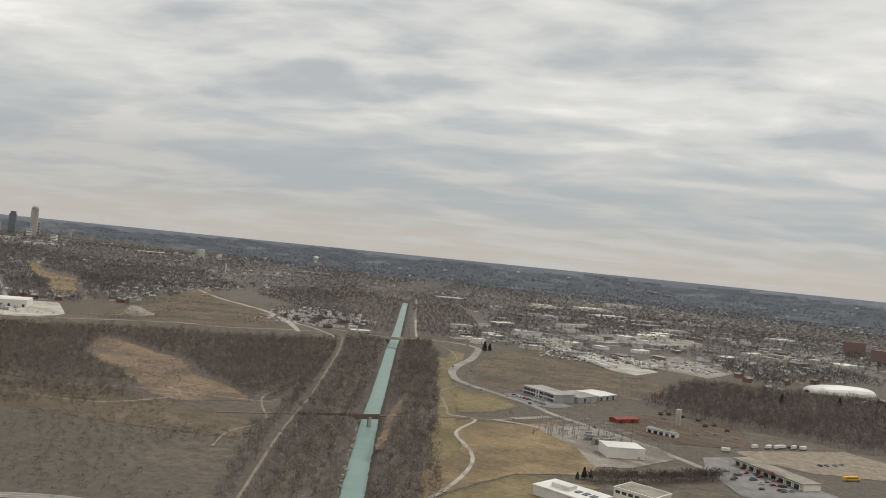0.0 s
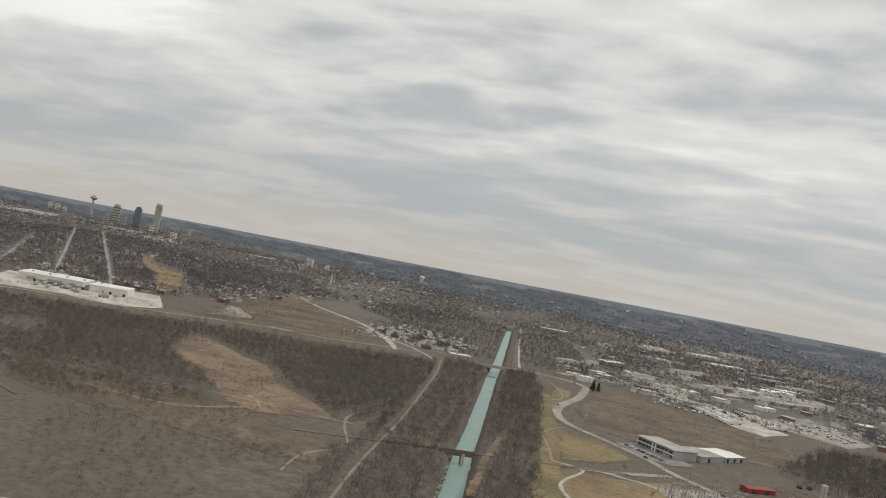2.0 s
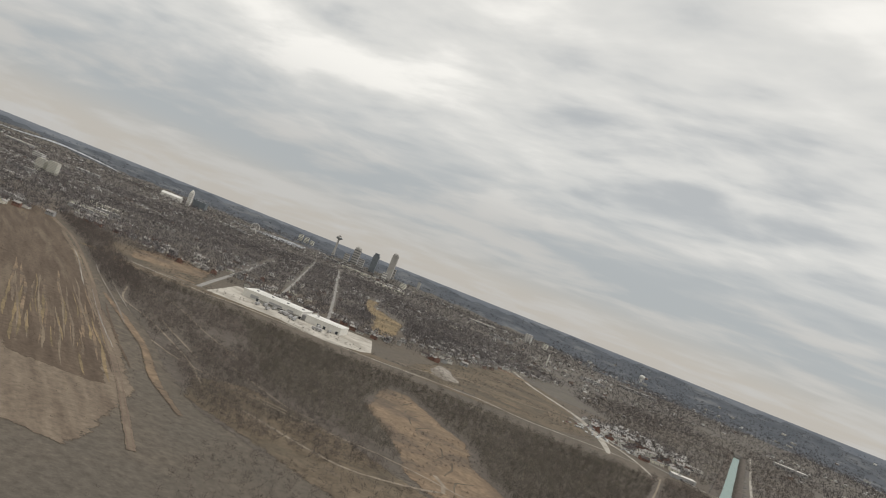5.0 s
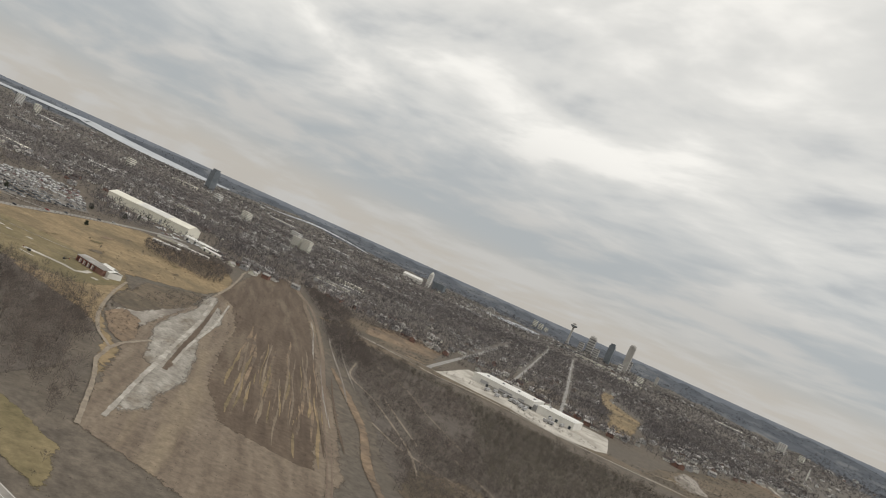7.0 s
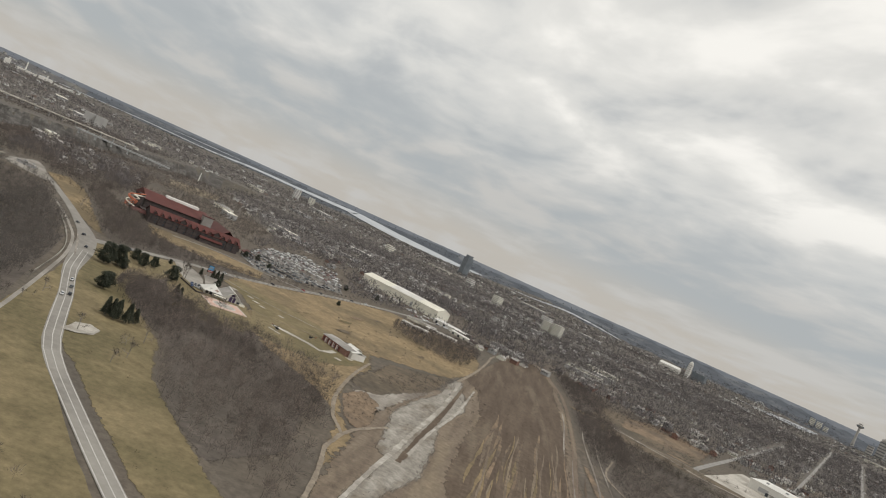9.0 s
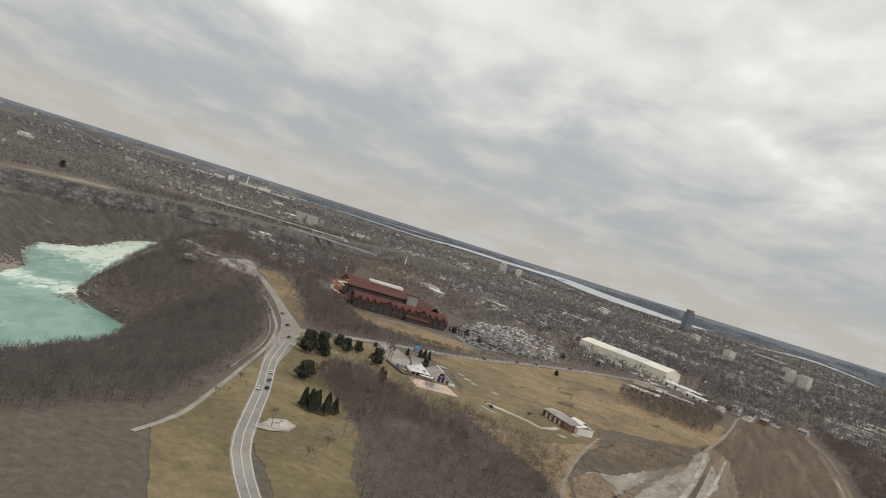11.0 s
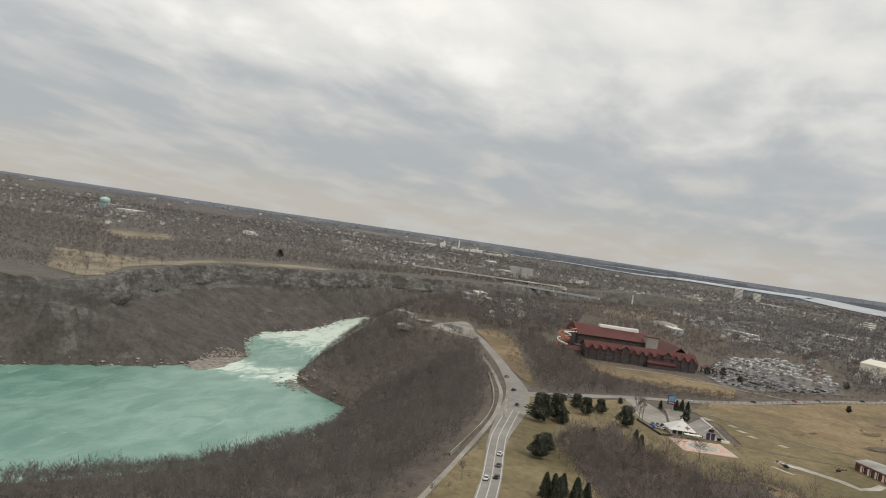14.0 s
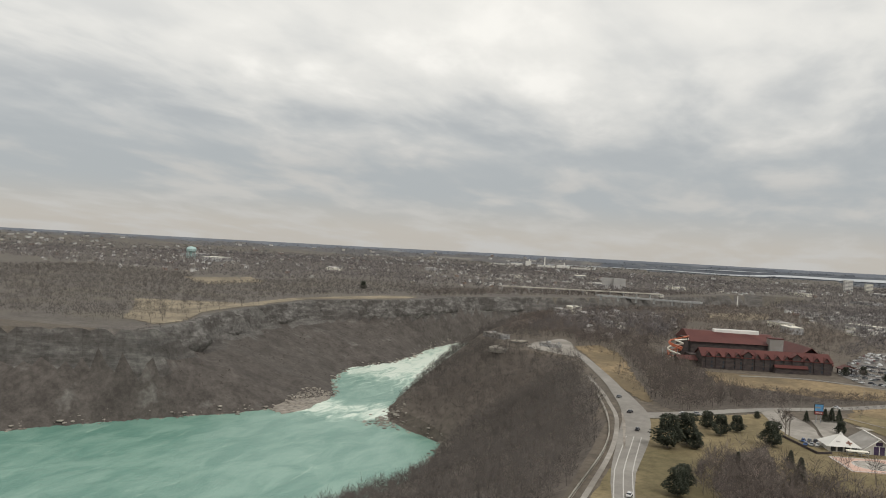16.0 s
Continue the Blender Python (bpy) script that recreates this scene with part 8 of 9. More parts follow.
# ---- shops and works buildings ----
def flat_block(x, y, w, d, h, rz, wall="white", roof="skin", label="flat-roofed commercial building", group="", doors=3):
    t = thing("commercial_building", pose(x, y, 0, 0, 0, rz), label, "building", group)
    part("shell", boxes((-w / 2, -d / 2, -0.3, w / 2, d / 2, h)), wall, t)
    part("roof", boxes((-w / 2 - 0.3, -d / 2 - 0.3, h, w / 2 + 0.3, d / 2 + 0.3, h + 0.5)), roof, t)
    for k in range(doors):
        part("shop_front", boxes((-w / 2 + w * (k + 0.35) / doors, -d / 2 - 0.1, 0.4, -w / 2 + w * (k + 0.62) / doors, -d / 2 - 0.02, h * 0.45)), "glass" if k % 2 else "greywall", t)
    part("roof_unit", boxes((-w * 0.2, -1.5, h + 0.5, -w * 0.2 + 3.2, 1.5, h + 1.9), bevel=0.15), "greywall", t)
    return t


ROOFS = ["white", "greyroof", "cream", "greyroof", "greyroof"]
for i, (x, y, w, d, h, a) in enumerate([
        (-95, 1330, 34, 18, 8, 60), (-60, 1360, 26, 16, 5, 60), (-120, 1370, 30, 14, 5, 55), (-20, 1350, 46, 12, 6, 55), (-150, 1420, 22, 18, 6, 40), (-85, 1450, 40, 20, 5, 50),
        (10, 1420, 56, 16, 7, 52), (40, 1490, 44, 22, 6, 50), (-30, 1520, 60, 24, 7, 48), (95, 1560, 70, 24, 7, 50), (-60, 1600, 40, 30, 6, 45), (60, 1640, 90, 26, 8, 48),
        (150, 1500, 50, 20, 6, 50), (190, 1640, 110, 30, 8, 50), (240, 1760, 120, 34, 8, 48), (130, 1760, 60, 40, 7, 45), (20, 1760, 50, 30, 6, 40), (300, 1580, 60, 24, 6, 52),
        (-140, 1640, 40, 24, 6, 40), (-110, 1760, 50, 26, 6, 40), (360, 1720, 70, 24, 6, 50), (420, 1880, 90, 30, 7, 48), (200, 1950, 80, 40, 8, 45), (40, 1950, 70, 30, 7, 40),
        (-300, 1420, 46, 20, 5, 25), (-262, 1262, 48, 18, 5, 38), (-310, 1300, 30, 12, 4, 38), (520, 1720, 80, 30, 6, 50), (-40, 2100, 120, 40, 8, 40), (180, 2200, 140, 50, 8, 42), (500, 2250, 120, 40, 8, 42), (-200, 2250, 60, 40, 8, 42),
        (700, 1900, 110, 36, 7, 48), (820, 2300, 130, 40, 8, 48), (340, 2500, 150, 46, 8, 45), (-120, 2600, 120, 44, 8, 45),
        (-162, 1545, 60, 26, 8, 48), (-112, 1700, 76, 30, 9, 48), (4, 1475, 80, 22, 8, 52), (15, 1880, 120, 34, 9, 48), (80, 2380, 190, 50, 10, 46), (170, 2330, 160, 40, 9, 46), (178, 1850, 140, 34, 9, 50), (228, 2070, 150, 36, 10, 48),
        (-46, 1560, 90, 26, 9, 50), (-360, 2380, 120, 40, 10, 30), (-95, 2500, 150, 40, 10, 40), (20, 2700, 170, 50, 10, 44), (115, 3200, 240, 60, 12, 44)]):
    flat_block(x, y, w * 0.62, d * 0.8, h * 0.85, a, ("white", "greywall", "cream", "white")[i % 4], ROOFS[i % 5], "pale flat-roofed commercial building" if i % 2 else "low grey commercial building with a flat roof", "commercial buildings", 3 + i % 3)
for i, (x, y, w, d, h, a) in enumerate([
        (-1290, 1050, 60, 22, 5, 45), (-1330, 1110, 40, 18, 5, 45), (-1250, 1010, 40, 16, 5, 45), (-1420, 1160, 60, 24, 6, 45), (-1130, 820, 40, 16, 4, 30), (-1500, 800, 50, 20, 6, 35), (-1480, 1000, 36, 22, 6, 45),
        (-1600, 660, 70, 22, 6, 40), (-1560, 540, 60, 18, 6, 40), (-1700, 900, 50, 26, 6, 42), (-1750, 1150, 60, 20, 7, 42), (-1900, 760, 70, 26, 6, 40), (-1480, 420, 40, 20, 7, 20), (-1390, 425, 34, 16, 8, 15),
        (-2100, 950, 60, 30, 8, 40), (-2050, 1500, 70, 30, 8, 42), (-2400, 2300, 90, 30, 8, 45), (-1700, 2400, 70, 24, 7, 45), (-1250, 2200, 60, 22, 6, 45), (-950, 2500, 70, 30, 7, 45), (-1400, 2700, 80, 30, 8, 45), (-2050, 2850, 120, 40, 9, 45),
        (-1000, 3000, 120, 40, 9, 40), (-1800, 3200, 110, 36, 9, 40), (-2450, 3100, 160, 40, 10, 45), (-2700, 3200, 130, 30, 10, 45), (-2600, 1800, 80, 30, 8, 40), (-2900, 1300, 90, 36, 8, 35), (-3100, 1800, 100, 34, 9, 40), (-2500, 700, 80, 30, 7, 30),
        (-2900, 600, 100, 36, 8, 20), (-3300, 900, 120, 40, 8, 20), (-1440, 130, 34, 14, 6, 22), (-1480, 142, 26, 16, 8, 22), (-1044, 132, 26, 9, 4, 60), (-1006, 190, 18, 7, 3, 75), (-2500, -700, 90, 40, 8, 20), (-2600, -1150, 120, 50, 9, 10), (-2700, -1220, 100, 60, 10, 10),
        (-2900, -250, 90, 40, 8, 15), (-3100, -600, 120, 40, 8, 20), (-2600, 50, 60, 30, 8, 15), (-2750, 250, 70, 40, 8, 15), (-3300, -100, 120, 40, 9, 10), (-3000, -1500, 160, 50, 9, 10)]):
    flat_block(x, y, w, d, h, a, "cream" if i % 3 == 0 else "greywall", ("greyroof", "white", "greyroof", "cream", "greyroof")[i % 5], "pale flat-roofed building among the houses" if i % 2 else "low building with a grey flat roof", "town buildings", 3)
yard_trailer = thing("box_trailer", pose(21, 1377, 0.2, 0, 0, 30), "white box trailer standing in the storage lot", "trailer", "trailers in the storage lot")
part("box", boxes((-6.5, -1.4, 1.0, 6.5, 1.4, 4.0), bevel=0.12), "white", yard_trailer)
part("rear_door", boxes((6.52, -1.2, 1.1, 6.6, 1.2, 3.8)), "greywall", yard_trailer)
for x in (-4.6, 3.6, 4.9):
    part("axle", rods(((x, -1.3, 0.55), (x, 1.3, 0.55), 0.5, 0.5, 8)), "black", yard_trailer)
for (ax, ay), (bx, by), n in (((24, 1370), (103, 1216), 20), ((36, 1382), (112, 1236), 16), ((111, 1370), (157, 1264), 13), ((122, 1374), (166, 1276), 10), ((60, 1340), (96, 1272), 7)):
    for k in range(n):
        u = (k + 0.6 * rng.random()) / n
        copy_thing(yard_trailer, pose(ax + (bx - ax) * u, ay + (by - ay) * u, 0.2, 0, 0, 28 + 5 * rng.normal() + (90 if rng.random() < 0.12 else 0)))

# ---- cars ----
PAINTS = [("white", (0.60, 0.60, 0.59)), ("black", (0.03, 0.03, 0.035)), ("grey", (0.12, 0.125, 0.13)), ("silver", (0.30, 0.305, 0.31)), ("red", (0.30, 0.04, 0.04)), ("blue", (0.06, 0.10, 0.22))]
CARS = []
for cname, c in PAINTS:
    M["paint_" + cname] = material("car_paint_" + cname, c, lerp3(c, 1.1), 0.8, rough=0.25, spec=0.5)
    v = thing("car", pose(0, 0, 0), f"small {cname} car on the asphalt", "car", "cars")
    part("body", boxes((-2.2, -0.88, 0.35, 2.2, 0.88, 1.0), bevel=0.14), "paint_" + cname, v)
    part("cabin", boxes((-1.5, -0.76, 1.0, 0.9, 0.76, 1.5), bevel=0.16), "glass", v, "dark glazed cabin")
    part("roof", boxes((-1.2, -0.68, 1.5, 0.6, 0.68, 1.56)), "paint_" + cname, v)
    for x in (-1.4, 1.4):
        for y in (-0.82, 0.82):
            part("wheel", rods(((x, y - 0.1, 0.33), (x, y + 0.1, 0.33), 0.33, 0.33, 8)), "black", v)
    CARS.append(v)
used = [False] * len(CARS)


def put_car(i, m):
    if not used[i]:
        used[i] = True
        CARS[i].matrix_world = m
        return CARS[i]
    return copy_thing(CARS[i], m)


for i, x, y, z, a in ((0, -567, 293.4, 0.3, 174), (2, -549, 295.2, 0.3, 175), (1, -532, 296.7, 0.3, 176), (0, -527, 293.3, 0.3, -4), (1, -682, 288, 0.3, 172), (1, -727, 281, 0.3, 160), (2, -772, 271, 0.3, 160),
                      (0, -738, 308, 0.3, 55), (3, -742, 315, 0.3, 55), (0, -812, 394, 0.3, 45), (1, -860, 444, 0.3, 45), (4, -905, 482, 0.3, 40), (2, -934, 506, 0.3, 220), (0, -1003, 575, 0.3, 45), (1, -980, 552, 0.3, 225), (1, 38, 850, 0.3, -45), (0, 14, 874, 0.3, 130), (2, 100, 778, 0.3, -45), (1, -72, 1030, 0.3, 95), (0, -70, 1180, 0.3, 95), (3, -100, 1275, 0.3, 140)):
    put_car(i, pose(x, y, z, 0, 0, a))
for k in range(9):
    put_car(int(rng.integers(0, 6)), pose(18 + 4.0 * k, 888 - 3.9 * k, 0.25, 0, 0, 45))
for k in range(6):
    put_car((5, 3, 0, 5, 2, 1)[k], pose(-692 - 0.5 * k - 7 * (k // 3), 363.5 + 2.7 * (k % 3), 0.3, 0, 0, -12))
for k in range(26):
    put_car(int(rng.integers(0, 6)), pose(194 + 44 * rng.random() - 0, 706 - 70 * rng.random() * 0.6 - 20 + 10 * rng.random(), 0.25, 0, 0, 35))
ud, vd = np.array([-0.62, 0.78]), np.array([0.78, 0.62])
spots = []
for i in range(-40, 41):
    for j in range(-80, 81):
        p = np.array([-1080, 510]) + ud * (i * 11.5 + (2.6 if i % 2 else -2.6)) + vd * j * 2.9
        spots.append(p)
spots = np.array(spots)
keep = inside(LOT, spots[:, 0], spots[:, 1]) & (rng.random(len(spots)) < 0.42 + 0.35 * fast_noise(spots[:, 0], spots[:, 1], 26, 2.0))
spots = spots[keep]
order = np.argsort(np.hypot(spots[:, 0] + 280, spots[:, 1] - 320))
for p in spots[order[:170]]:
    put_car((0, 1, 2, 0, 3, 0, 3, 2, 1, 3)[int(rng.integers(0, 10))], pose(p[0], p[1], 0.25, 0, 0, math.degrees(math.atan2(ud[1], ud[0])) + 3 * rng.normal()))
tx, ty = points_in(LOT, 13, [], 0.5)
tk = fast_noise(tx, ty, 40, 6.0) > -0.3
V, F = scatter(LIGHT, tx[tk], ty[tk], np.full(int(tk.sum()), 0.1), 0.45 + 0.5 * rng.random(int(tk.sum())))
tagged(new("lot_trees", tri_mesh("lot_trees", V, F, [M["towntree"]])), "bare trees between the parked rows", "trees", kind="stuff")
car_box = np.array([(-2.2, -0.9, 0.3), (2.2, -0.9, 0.3), (2.2, 0.9, 0.3), (-2.2, 0.9, 0.3), (-2.1, -0.85, 1.0), (2.1, -0.85, 0.95), (2.1, 0.85, 0.95), (-2.1, 0.85, 1.0), (-1.4, -0.7, 1.5), (0.7, -0.7, 1.5), (0.7, 0.7, 1.5), (-1.4, 0.7, 1.5)])
car_f = np.array([(0, 1, 5), (0, 5, 4), (1, 2, 6), (1, 6, 5), (2, 3, 7), (2, 7, 6), (3, 0, 4), (3, 4, 7), (4, 5, 9), (4, 9, 8), (5, 6, 10), (5, 10, 9), (6, 7, 11), (6, 11, 10), (7, 4, 8), (7, 8, 11), (8, 9, 10), (8, 10, 11)])
for x, y, a in ((243, 805, 40), (248, 808, 40), (254, 811, 42), (259, 814, 40), (266, 821, 44), (274, 828, 40), (270, 755, 120), (276, 760, 122), (283, 765, 120), (289, 771, 118), (207, 704, 60), (208, 690, 60), (211, 682, 62), (253, 689, 130)):
    put_car(int(rng.integers(0, 6)), pose(x, y, 0.25, 0, 0, a))
extra = [spots[order[170:]]]
for cx0, cy0, n, sx0, sy0 in ((-380, 1330, 120, 60, 60), (-1300, 1080, 70, 60, 50), (60, 1330, 120, 60, 70), (-60, 1420, 90, 60, 60), (-1020, 188, 5, 20, 8), (140, 1740, 150, 70, 110), (210, 1380, 140, 45, 80), (470, 1850, 110, 60, 90), (-1500, 560, 70, 60, 30), (-1120, 690, 40, 40, 30), (-2400, 1500, 200, 400, 400), (-1450, 1500, 160, 350, 350)):
    extra.append(np.column_stack([cx0 + sx0 * (rng.random(n) * 2 - 1), cy0 + sy0 * (rng.random(n) * 2 - 1)]))
extra = np.concatenate(extra)
V, F = scatter([(car_box, car_f)], extra[:, 0], extra[:, 1], np.full(len(extra), 0.2), np.ones(len(extra)))
tagged(new("parked_cars", tri_mesh("parked_cars", V, F, [M["car"]])), "many parked cars of mixed colours", "cars", kind="stuff")

# ---- houses near enough to tell apart ----
HOUSES = []
for k, (w, d, h, wall, roof, lab) in enumerate(((11, 8, 5.2, "white", "greyroof", "white two-storey house with a grey roof"), (12, 9, 3.2, "brick", "darkwood", "brick bungalow with a dark roof"), (13, 8, 3.0, "cream", "greyroof", "cream bungalow with a grey roof"),
                                                (10, 8, 5.4, "brick", "greyroof", "two-storey brick house with a grey roof"), (12, 8, 3.2, "white", "darkwood", "white bungalow with a dark roof"), (11, 9, 5.0, "greywall", "greyroof", "grey two-storey house with a pale roof"))):
    hs = thing("house", pose(0, 0, 0), lab, "house", "houses")
    part("wall", gable_walls(-w / 2, -d / 2, w / 2, d / 2, h, 2.2), wall, hs)
    rf = part("roof", gable(-w / 2, -d / 2, w / 2, d / 2, h, 2.2, 0.5, 0.2), roof, hs)
    part("chimney", boxes((w * 0.2, -0.4, h + 0.8, w * 0.2 + 0.8, 0.4, h + 3.4)), "brick", rf)
    for sx in (-0.3, 0.0, 0.3):
        for sy in (-1, 1):
            part("window", boxes((w * sx - 0.7, sy * (d / 2 + 0.05) - 0.04, h - 2.0, w * sx + 0.7, sy * (d / 2 + 0.05) + 0.04, h - 0.8)), "glass", hs)
    part("door", boxes((w * 0.15, -d / 2 - 0.1, 0, w * 0.15 + 1.0, -d / 2 - 0.02, 2.1)), "darkwood", hs)
    HOUSES.append(hs)
first = [True] * len(HOUSES)
for x, y in NEAR_HOUSES:
    k = int(rng.integers(0, len(HOUSES)))
    m = pose(float(x), float(y), 0, 0, 0, math.degrees(math.atan2(UX[1], UX[0])) + 90 * int(rng.integers(0, 4)) + 4 * rng.normal())
    if first[k]:
        first[k] = False
        HOUSES[k].matrix_world = m
    else:
        copy_thing(HOUSES[k], m)

# ---- conifers and lone trees ----
def trunk_bm(h, r):
    return rods(((0, 0, -0.5), (0, 0, h * 0.55), r, r * 0.55, 6), ((0, 0, h * 0.55), (0.1, 0, h), r * 0.55, 0.03, 5))


CONIFERS = []
for k, (n, h) in enumerate(((1650, 9.0), (900, 8.0), (900, 10.0))):
    t = thing("conifer", pose(0, 0, 0), "dark green conifer with a ragged crown", "tree", "conifers")
    part("trunk", trunk_bm(h, 0.22), "bark", t)
    V, F = conifer_shape(200 + k, n, h, k == 0)
    me = tri_mesh("crown", V, F, [M["needle"]])
    c = new("crown", me)
    c.parent = t
    CONIFERS.append(t)
seen = [False] * 3


def put_conifer(i, x, y, s=1.0):
    m = pose(x, y, 0, 0, 0, 360 * rng.random())
    if not seen[i]:
        seen[i] = True
        CONIFERS[i].matrix_world = m
        CONIFERS[i].scale = (s, s, s)
    else:
        copy_thing(CONIFERS[i], m).scale = (s, s, s)


for i, x, y, s in ((0, -652, 303, 1.7), (0, -664, 311, 1.6), (0, -656, 315, 0.85), (0, -707, 320, 1.0), (0, -693, 326, 1.15), (0, -706, 334, 0.95), (0, -681, 348, 1.3), (0, -751, 346, 0.45), (0, -576, 309, 1.15), (0, -588, 311, 1.0), (2, -614, 353, 1.1), (2, -625, 331, 0.8),
                   (1, -518, 316, 1.3), (1, -514, 321, 1.35), (2, -515, 327, 1.15), (1, -521, 331, 1.1), (1, -524, 322, 1.2), (2, -520, 319, 1.0), (2, -612, 317, 0.6), (2, -640, 352, 0.8),
                   (1, -762, 381, 0.95), (1, -764, 384.5, 1.0), (1, -763, 388, 0.95), (1, -756, 371, 0.8), (0, -730, 384, 0.75), (0, -985, 425, 0.8), (0, -1000, 440, 0.8), (0, -966, 450, 0.7), (2, -68, 1229, 1.5), (2, -62, 1236, 1.2),
                   (0, -1060, 560, 0.8), (0, -1090, 610, 0.8), (2, -1130, 640, 0.9), (2, -1160, 660, 0.9), (0, -900, 520, 0.6), (2, 300, 1085, 1.3), (2, 372, 1130, 1.2), (0, -1648, -256, 1.7)):
    put_conifer(i, x, y, s)
woodland("hedgerow", [(100, 604), (142, 628), (188, 668), (194, 661), (148, 620), (106, 596)], 2.3, BRUSH, "dense dark hedge of bare shrubs", "darktwig", size=(1.5, 2.2))
for x, y, sc in ((99, 603, 0.8), (103, 606, 0.6), (95, 600, 0.5)):
    put_conifer(2, x, y, sc)


def lone_tree(h, seed):
    """A bare tree with forking limbs and fine twigs."""
    r = np.random.default_rng(seed)
    t = thing("bare_tree", pose(0, 0, 0), "bare grey tree with forking limbs", "tree", "bare trees")
    wood, tw, tf = bmesh.new(), [], []

    def grow(p, d, length, rad, level):
        q = p + d * length
        rod(wood, p, q, rad, rad * 0.65, 5 if level < 2 else 3)
        if level == 3:
            for _ in range(7):
                e = d + r.normal(size=3) * 0.55
                s0 = p + d * length * r.random()
                side = np.cross(e, r.normal(size=3))
                side *= 0.05 / (np.linalg.norm(side) + 1e-9)
                i = len(tw)
                tw.extend([s0 - side, s0 + side, s0 + e * length * 1.1])
                tf.append((i, i + 1, i + 2))
            return
        for k in range(3 if level else 4):
            e = d * 0.75 + r.normal(size=3) * 0.5 + np.array([0, 0, 0.25])
            grow(q if k else p + d * length * 0.7, e / np.linalg.norm(e), length * 0.66, rad * 0.55, level + 1)

    grow(np.array([0, 0, -0.4]), np.array([0.03, 0.02, 1.0]), h * 0.34, h * 0.022, 0)
    part("limb", wood, "bark", t)
    c = new("crown", tri_mesh("crown", np.array(tw), np.array(tf), [M["twig"]]))
    c.parent = t
    return t


LONE = [lone_tree(11, 5), lone_tree(9, 6), lone_tree(12, 8)]
fresh = [True] * 3
for x, y, s in ((-472, 308, 0.9), (-520, 285, 0.8), (-483, 269, 0.9), (-487, 273, 0.8), (-531, 275.5, 0.7), (-707, 356, 1.7), (-709, 358, 1.4), (-785, 402, 0.6), (-505, 283, 0.5), (-495, 279, 0.5), (-480, 270, 0.7), (-475, 330, 0.9), (-490, 338, 1.0), (-455, 332, 0.9), (-440, 326, 0.8), (-560, 335, 0.8), (-548, 329, 0.7), (-600, 317, 0.7), (-631, 322, 0.8),
                (-1010, 240, 0.9), (-960, 250, 0.8), (-905, 262, 0.9), (-870, 262, 0.8), (-12, 868, 0.6), (30, 770, 0.7), (56, 708, 0.9), (-30, 830, 0.6), (-795, 500, 0.5), (-827, 560, 0.6), (-775, 506, 0.45), (-1053, 579, 0.8), (-940, 470, 0.8), (-1010, 520, 0.9), (-1180, 560, 1.0), (-1100, 560, 0.9), (-1060, 470, 0.8)):
    k = int(rng.integers(0, 3))
    m = pose(x, y, 0, 0, 0, 360 * rng.random())
    if fresh[k]:
        fresh[k] = False
        LONE[k].matrix_world = m
        LONE[k].scale = (s, s, s)
    else:
        copy_thing(LONE[k], m).scale = (s, s, s)

# row of young trees on the avenue, and the guard rail of the rim path
line = smooth_line([(-800, 392), (-862, 455), (-940, 525), (-1000, 590)], 7)
V, F = scatter(BRUSH, line[:, 0] + 7, line[:, 1] - 7, np.zeros(len(line)), np.full(len(line), 0.75))
tagged(new("roadside_saplings", tri_mesh("roadside_saplings", V, F, [M["twig"]])), "row of bare saplings along the avenue", "trees", kind="stuff")
rail = thing("guard_wall", pose(0, 0, 0), "low pale stone wall along the rim path", "wall")
V, F = ribbon_arrays([(-551, 274.5), (-640, 277.5), (-706, 271.5), (-780, 257.5)], 0.6, 1.1)
n = len(V)
V2 = np.concatenate([V, V - np.array([0, 0, 1.3])])
k = n // 2
side = [(i, i + 1, i + 1 + n, i + n) for i in range(k - 1)] + [(i + k, i + 1 + k, i + 1 + k + n, i + k + n) for i in range(k - 1)]
me = tri_mesh("wall", V2, np.concatenate([F[:, ::-1], np.array(side)]), [M["concrete"]])
w = new("wall", me)
w.parent = rail

# ---- rocks at the water ----
def rock_shape(seed):
    r = np.random.default_rng(seed)
    bm = bmesh.new()
    bmesh.ops.create_icosphere(bm, subdivisions=1, radius=1.0)
    V = np.array([v.co[:] for v in bm.verts]) * np.array([1.4, 1.0, 0.42]) * (0.75 + 0.5 * r.random((len(bm.verts), 1)))
    F = np.array([[v.index for v in f.verts] for f in bm.faces])
    bm.free()
    return V, F


ROCKS = [rock_shape(s) for s in range(5)]
shore = []
pts = RIVER + [RIVER[0]]
for (ax, ay), (bx, by) in zip(pts, pts[1:]):
    n = int(math.hypot(bx - ax, by - ay) / 1.6)
    u = rng.random(n)
    shore.append(np.column_stack([ax + (bx - ax) * u + rng.normal(0, 2.6, n), ay + (by - ay) * u + rng.normal(0, 2.6, n)]))
shore = np.concatenate(shore)
sh = np.column_stack([-925 - 100 * rng.random(900), -20 - 26 * rng.random(900)])
sh = sh[(sh[:, 1] > -46 + 0.1 * (sh[:, 0] + 1000)) & (np.hypot((sh[:, 0] + 975) / 52, (sh[:, 1] + 30) / 18) < 1)]
sp = np.column_stack([-938 + rng.normal(0, 11, 240), 66 + rng.normal(0, 9, 240)])
allp = np.concatenate([shore, sh, sp])
sizes = np.concatenate([0.4 + 1.8 * rng.random(len(shore)) ** 3, 0.4 + 1.2 * rng.random(len(sh)) ** 2, 0.4 + 1.3 * rng.random(len(sp)) ** 2])
zz = np.maximum(terrain(allp[:, 0], allp[:, 1]), RIVER_Z + 0.2)
V, F = scatter(ROCKS, allp[:, 0], allp[:, 1], zz, sizes)
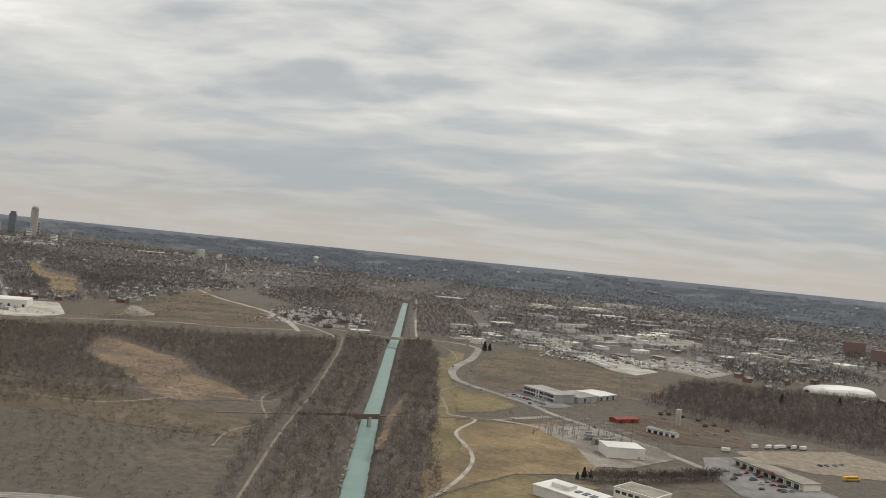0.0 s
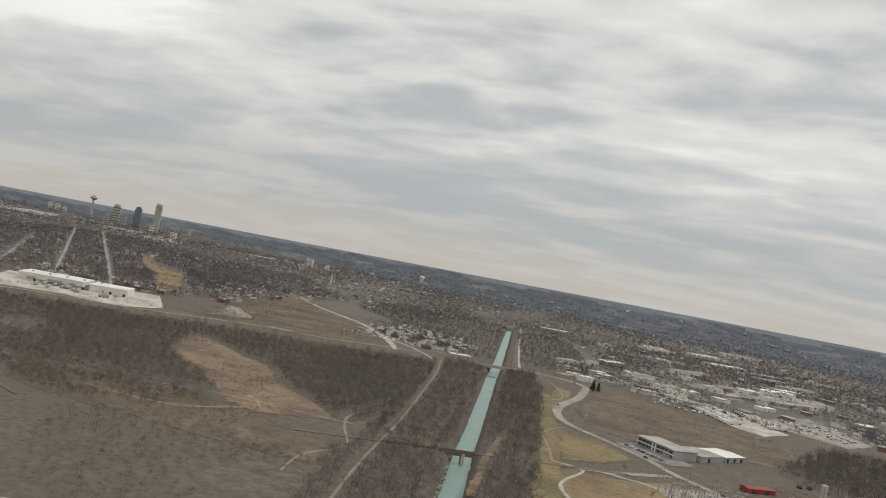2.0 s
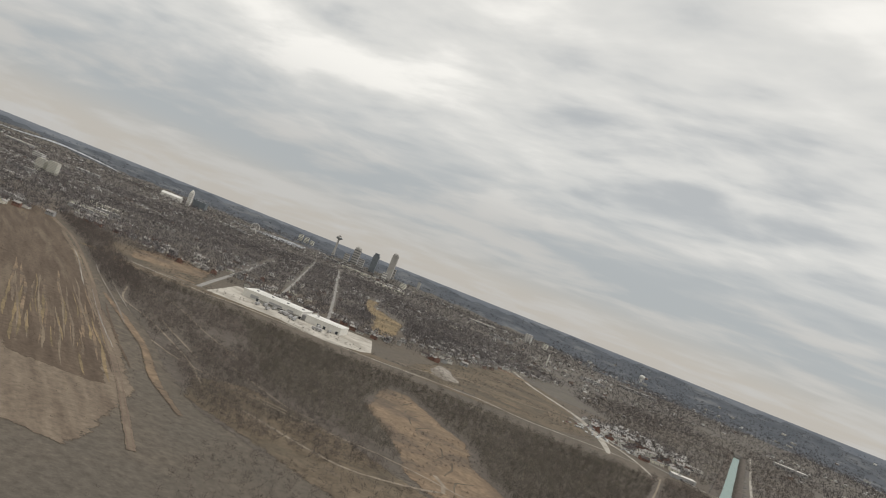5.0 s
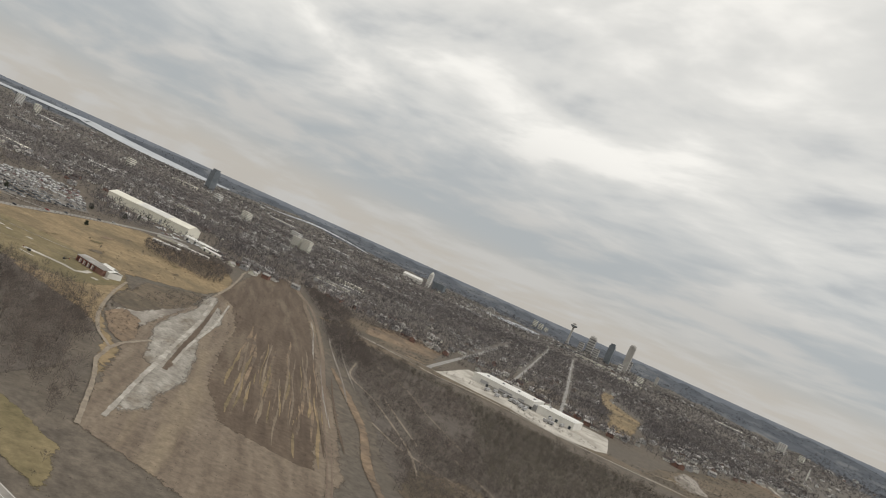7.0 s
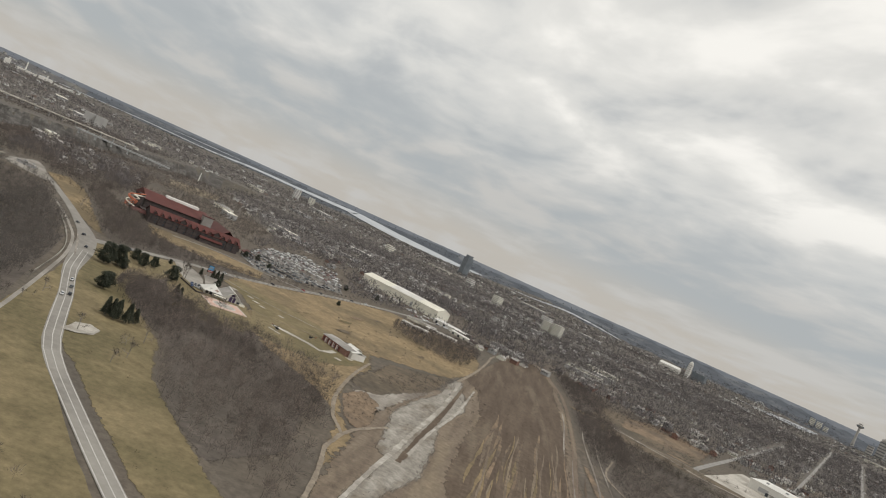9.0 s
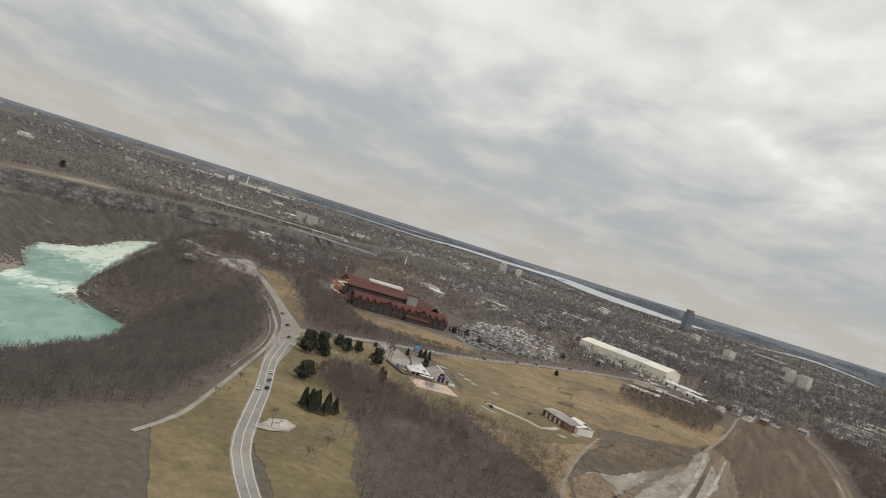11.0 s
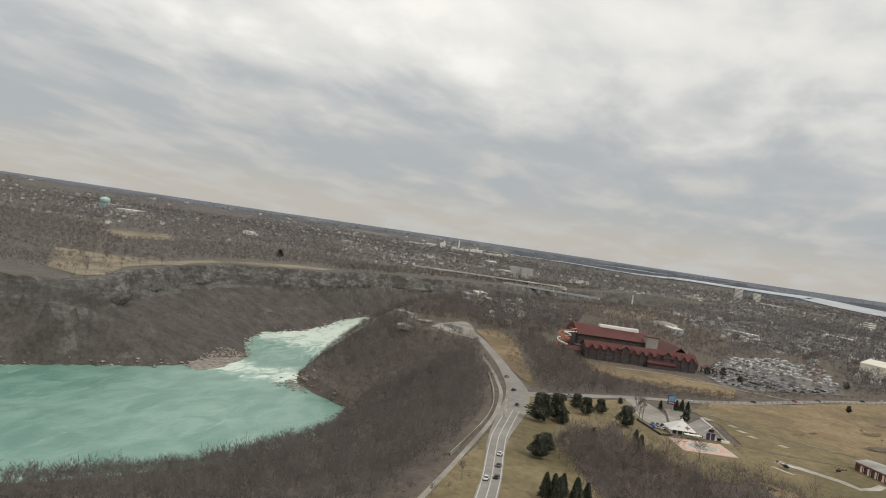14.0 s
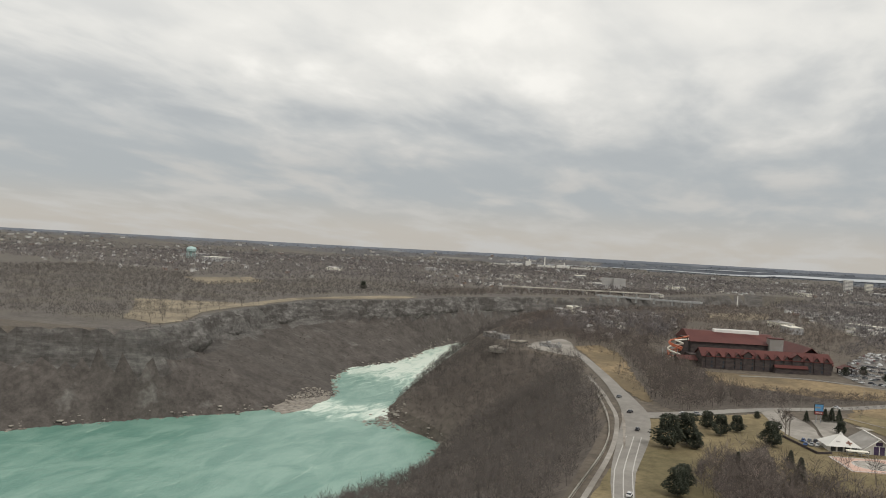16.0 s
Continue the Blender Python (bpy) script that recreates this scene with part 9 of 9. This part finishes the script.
tagged(new("shore_rocks", tri_mesh("shore_rocks", V, F, [M["boulder"]])), "pale boulders and ledges along the water", "rocks", kind="stuff")
ledge = thing("rock_shelf", pose(-975, -34, RIVER_Z, 0, 0, 4), "flat pale limestone shelf at the water", "rock")
for k in range(7):
    bm = bmesh.new()
    n = 22
    ring = [(1 - 0.11 * k) * (1 + 0.16 * math.sin(3 * a + k) + 0.10 * math.sin(7 * a + 2 * k)) for a in np.linspace(0, 6.283, n, endpoint=False)]
    lo = [bm.verts.new((50 * s * math.cos(6.283 * i / n), 19 * s * math.sin(6.283 * i / n) - 1.4 * k, 0.55 * k - 0.6)) for i, s in enumerate(ring)]
    hi = [bm.verts.new((49 * s * math.cos(6.283 * i / n), 18.4 * s * math.sin(6.283 * i / n) - 1.4 * k, 0.55 * k + 0.5)) for i, s in enumerate(ring)]
    bm.faces.new(hi)
    for i in range(n):
        bm.faces.new([lo[i], lo[(i + 1) % n], hi[(i + 1) % n], hi[i]])
    part("layer", bm, "boulder", ledge)
edge = []
for (ax, ay), (bx, by) in zip(CANAL, CANAL[1:]):
    n = int(math.hypot(bx - ax, by - ay) / 2.2)
    u = rng.random(n)
    dx, dy = (bx - ax), (by - ay)
    ln = math.hypot(dx, dy)
    off = -(7.2 + rng.random(n) * 1.8) * (1 if ay < 720 else -1)
    edge.append(np.column_stack([ax + dx * u - dy / ln * -off, ay + dy * u + dx / ln * -off])[: n if ay < 700 else n // 9])
edge = np.concatenate(edge)
V, F = scatter(ROCKS, edge[:, 0], edge[:, 1], terrain(edge[:, 0], edge[:, 1]), 0.6 + 1.0 * rng.random(len(edge)))
tagged(new("canal_rocks", tri_mesh("canal_rocks", V, F, [M["boulder"]])), "pale broken rock along the canal edge", "rocks", kind="stuff")


# ---- cliff band under the far rim ----
RIM = [(-868, -133), (-946, -144), (-1040, -174), (-1200, -194), (-1320, -192), (-1402, -152), (-1458, -116), (-1540, -96), (-1640, -78), (-1735, -10), (-1800, 40)]
L = smooth_line(RIM, 4.0)
tng = np.gradient(L, axis=0)
tng /= np.linalg.norm(tng, axis=1)[:, None]
inw = np.stack([tng[:, 1], -tng[:, 0]], 1)
levels = [(0.5, 1.0), (0.4, 8.0), (-2.0, 9.5), (-5.0, 9.8), (-5.4, 12.0), (-10.5, 12.3), (-11.2, 14.5), (-16.0, 14.8), (-17.0, 17.0), (-22.0, 17.6), (-30.0, 12.0)]
rows_v = []
but = 2.2 * fast_noise(L[:, 0], L[:, 1], 9.0, 0.3) + 3.4 * fast_noise(L[:, 0], L[:, 1], 26.0, 1.9)
for j, (zz0, out) in enumerate(levels):
    sink = np.clip(np.minimum(np.arange(len(L)), len(L) - 1 - np.arange(len(L))) / 16, 0, 1)
    o = (out + np.where(j > 0, but, 0)) * sink - 4 * (1 - sink) + (0.7 * rng.normal(size=len(L)) if j > 0 else 0)
    rows_v.append(np.column_stack([L + inw * o[:, None] * 1.0, zz0 + (0.5 * rng.normal(size=len(L)) if j > 1 else np.zeros(len(L)))]))
n = len(L)
V = np.concatenate(rows_v)
i = np.arange(n - 1)
F = np.concatenate([np.stack([i + j * n, i + 1 + j * n, i + 1 + (j + 1) * n, i + (j + 1) * n], 1) for j in range(len(levels) - 1)])
structure("cliff", tri_mesh("cliff", V, F, [M["cliff"]]), "grey layered limestone cliff under the rim", "cliff")
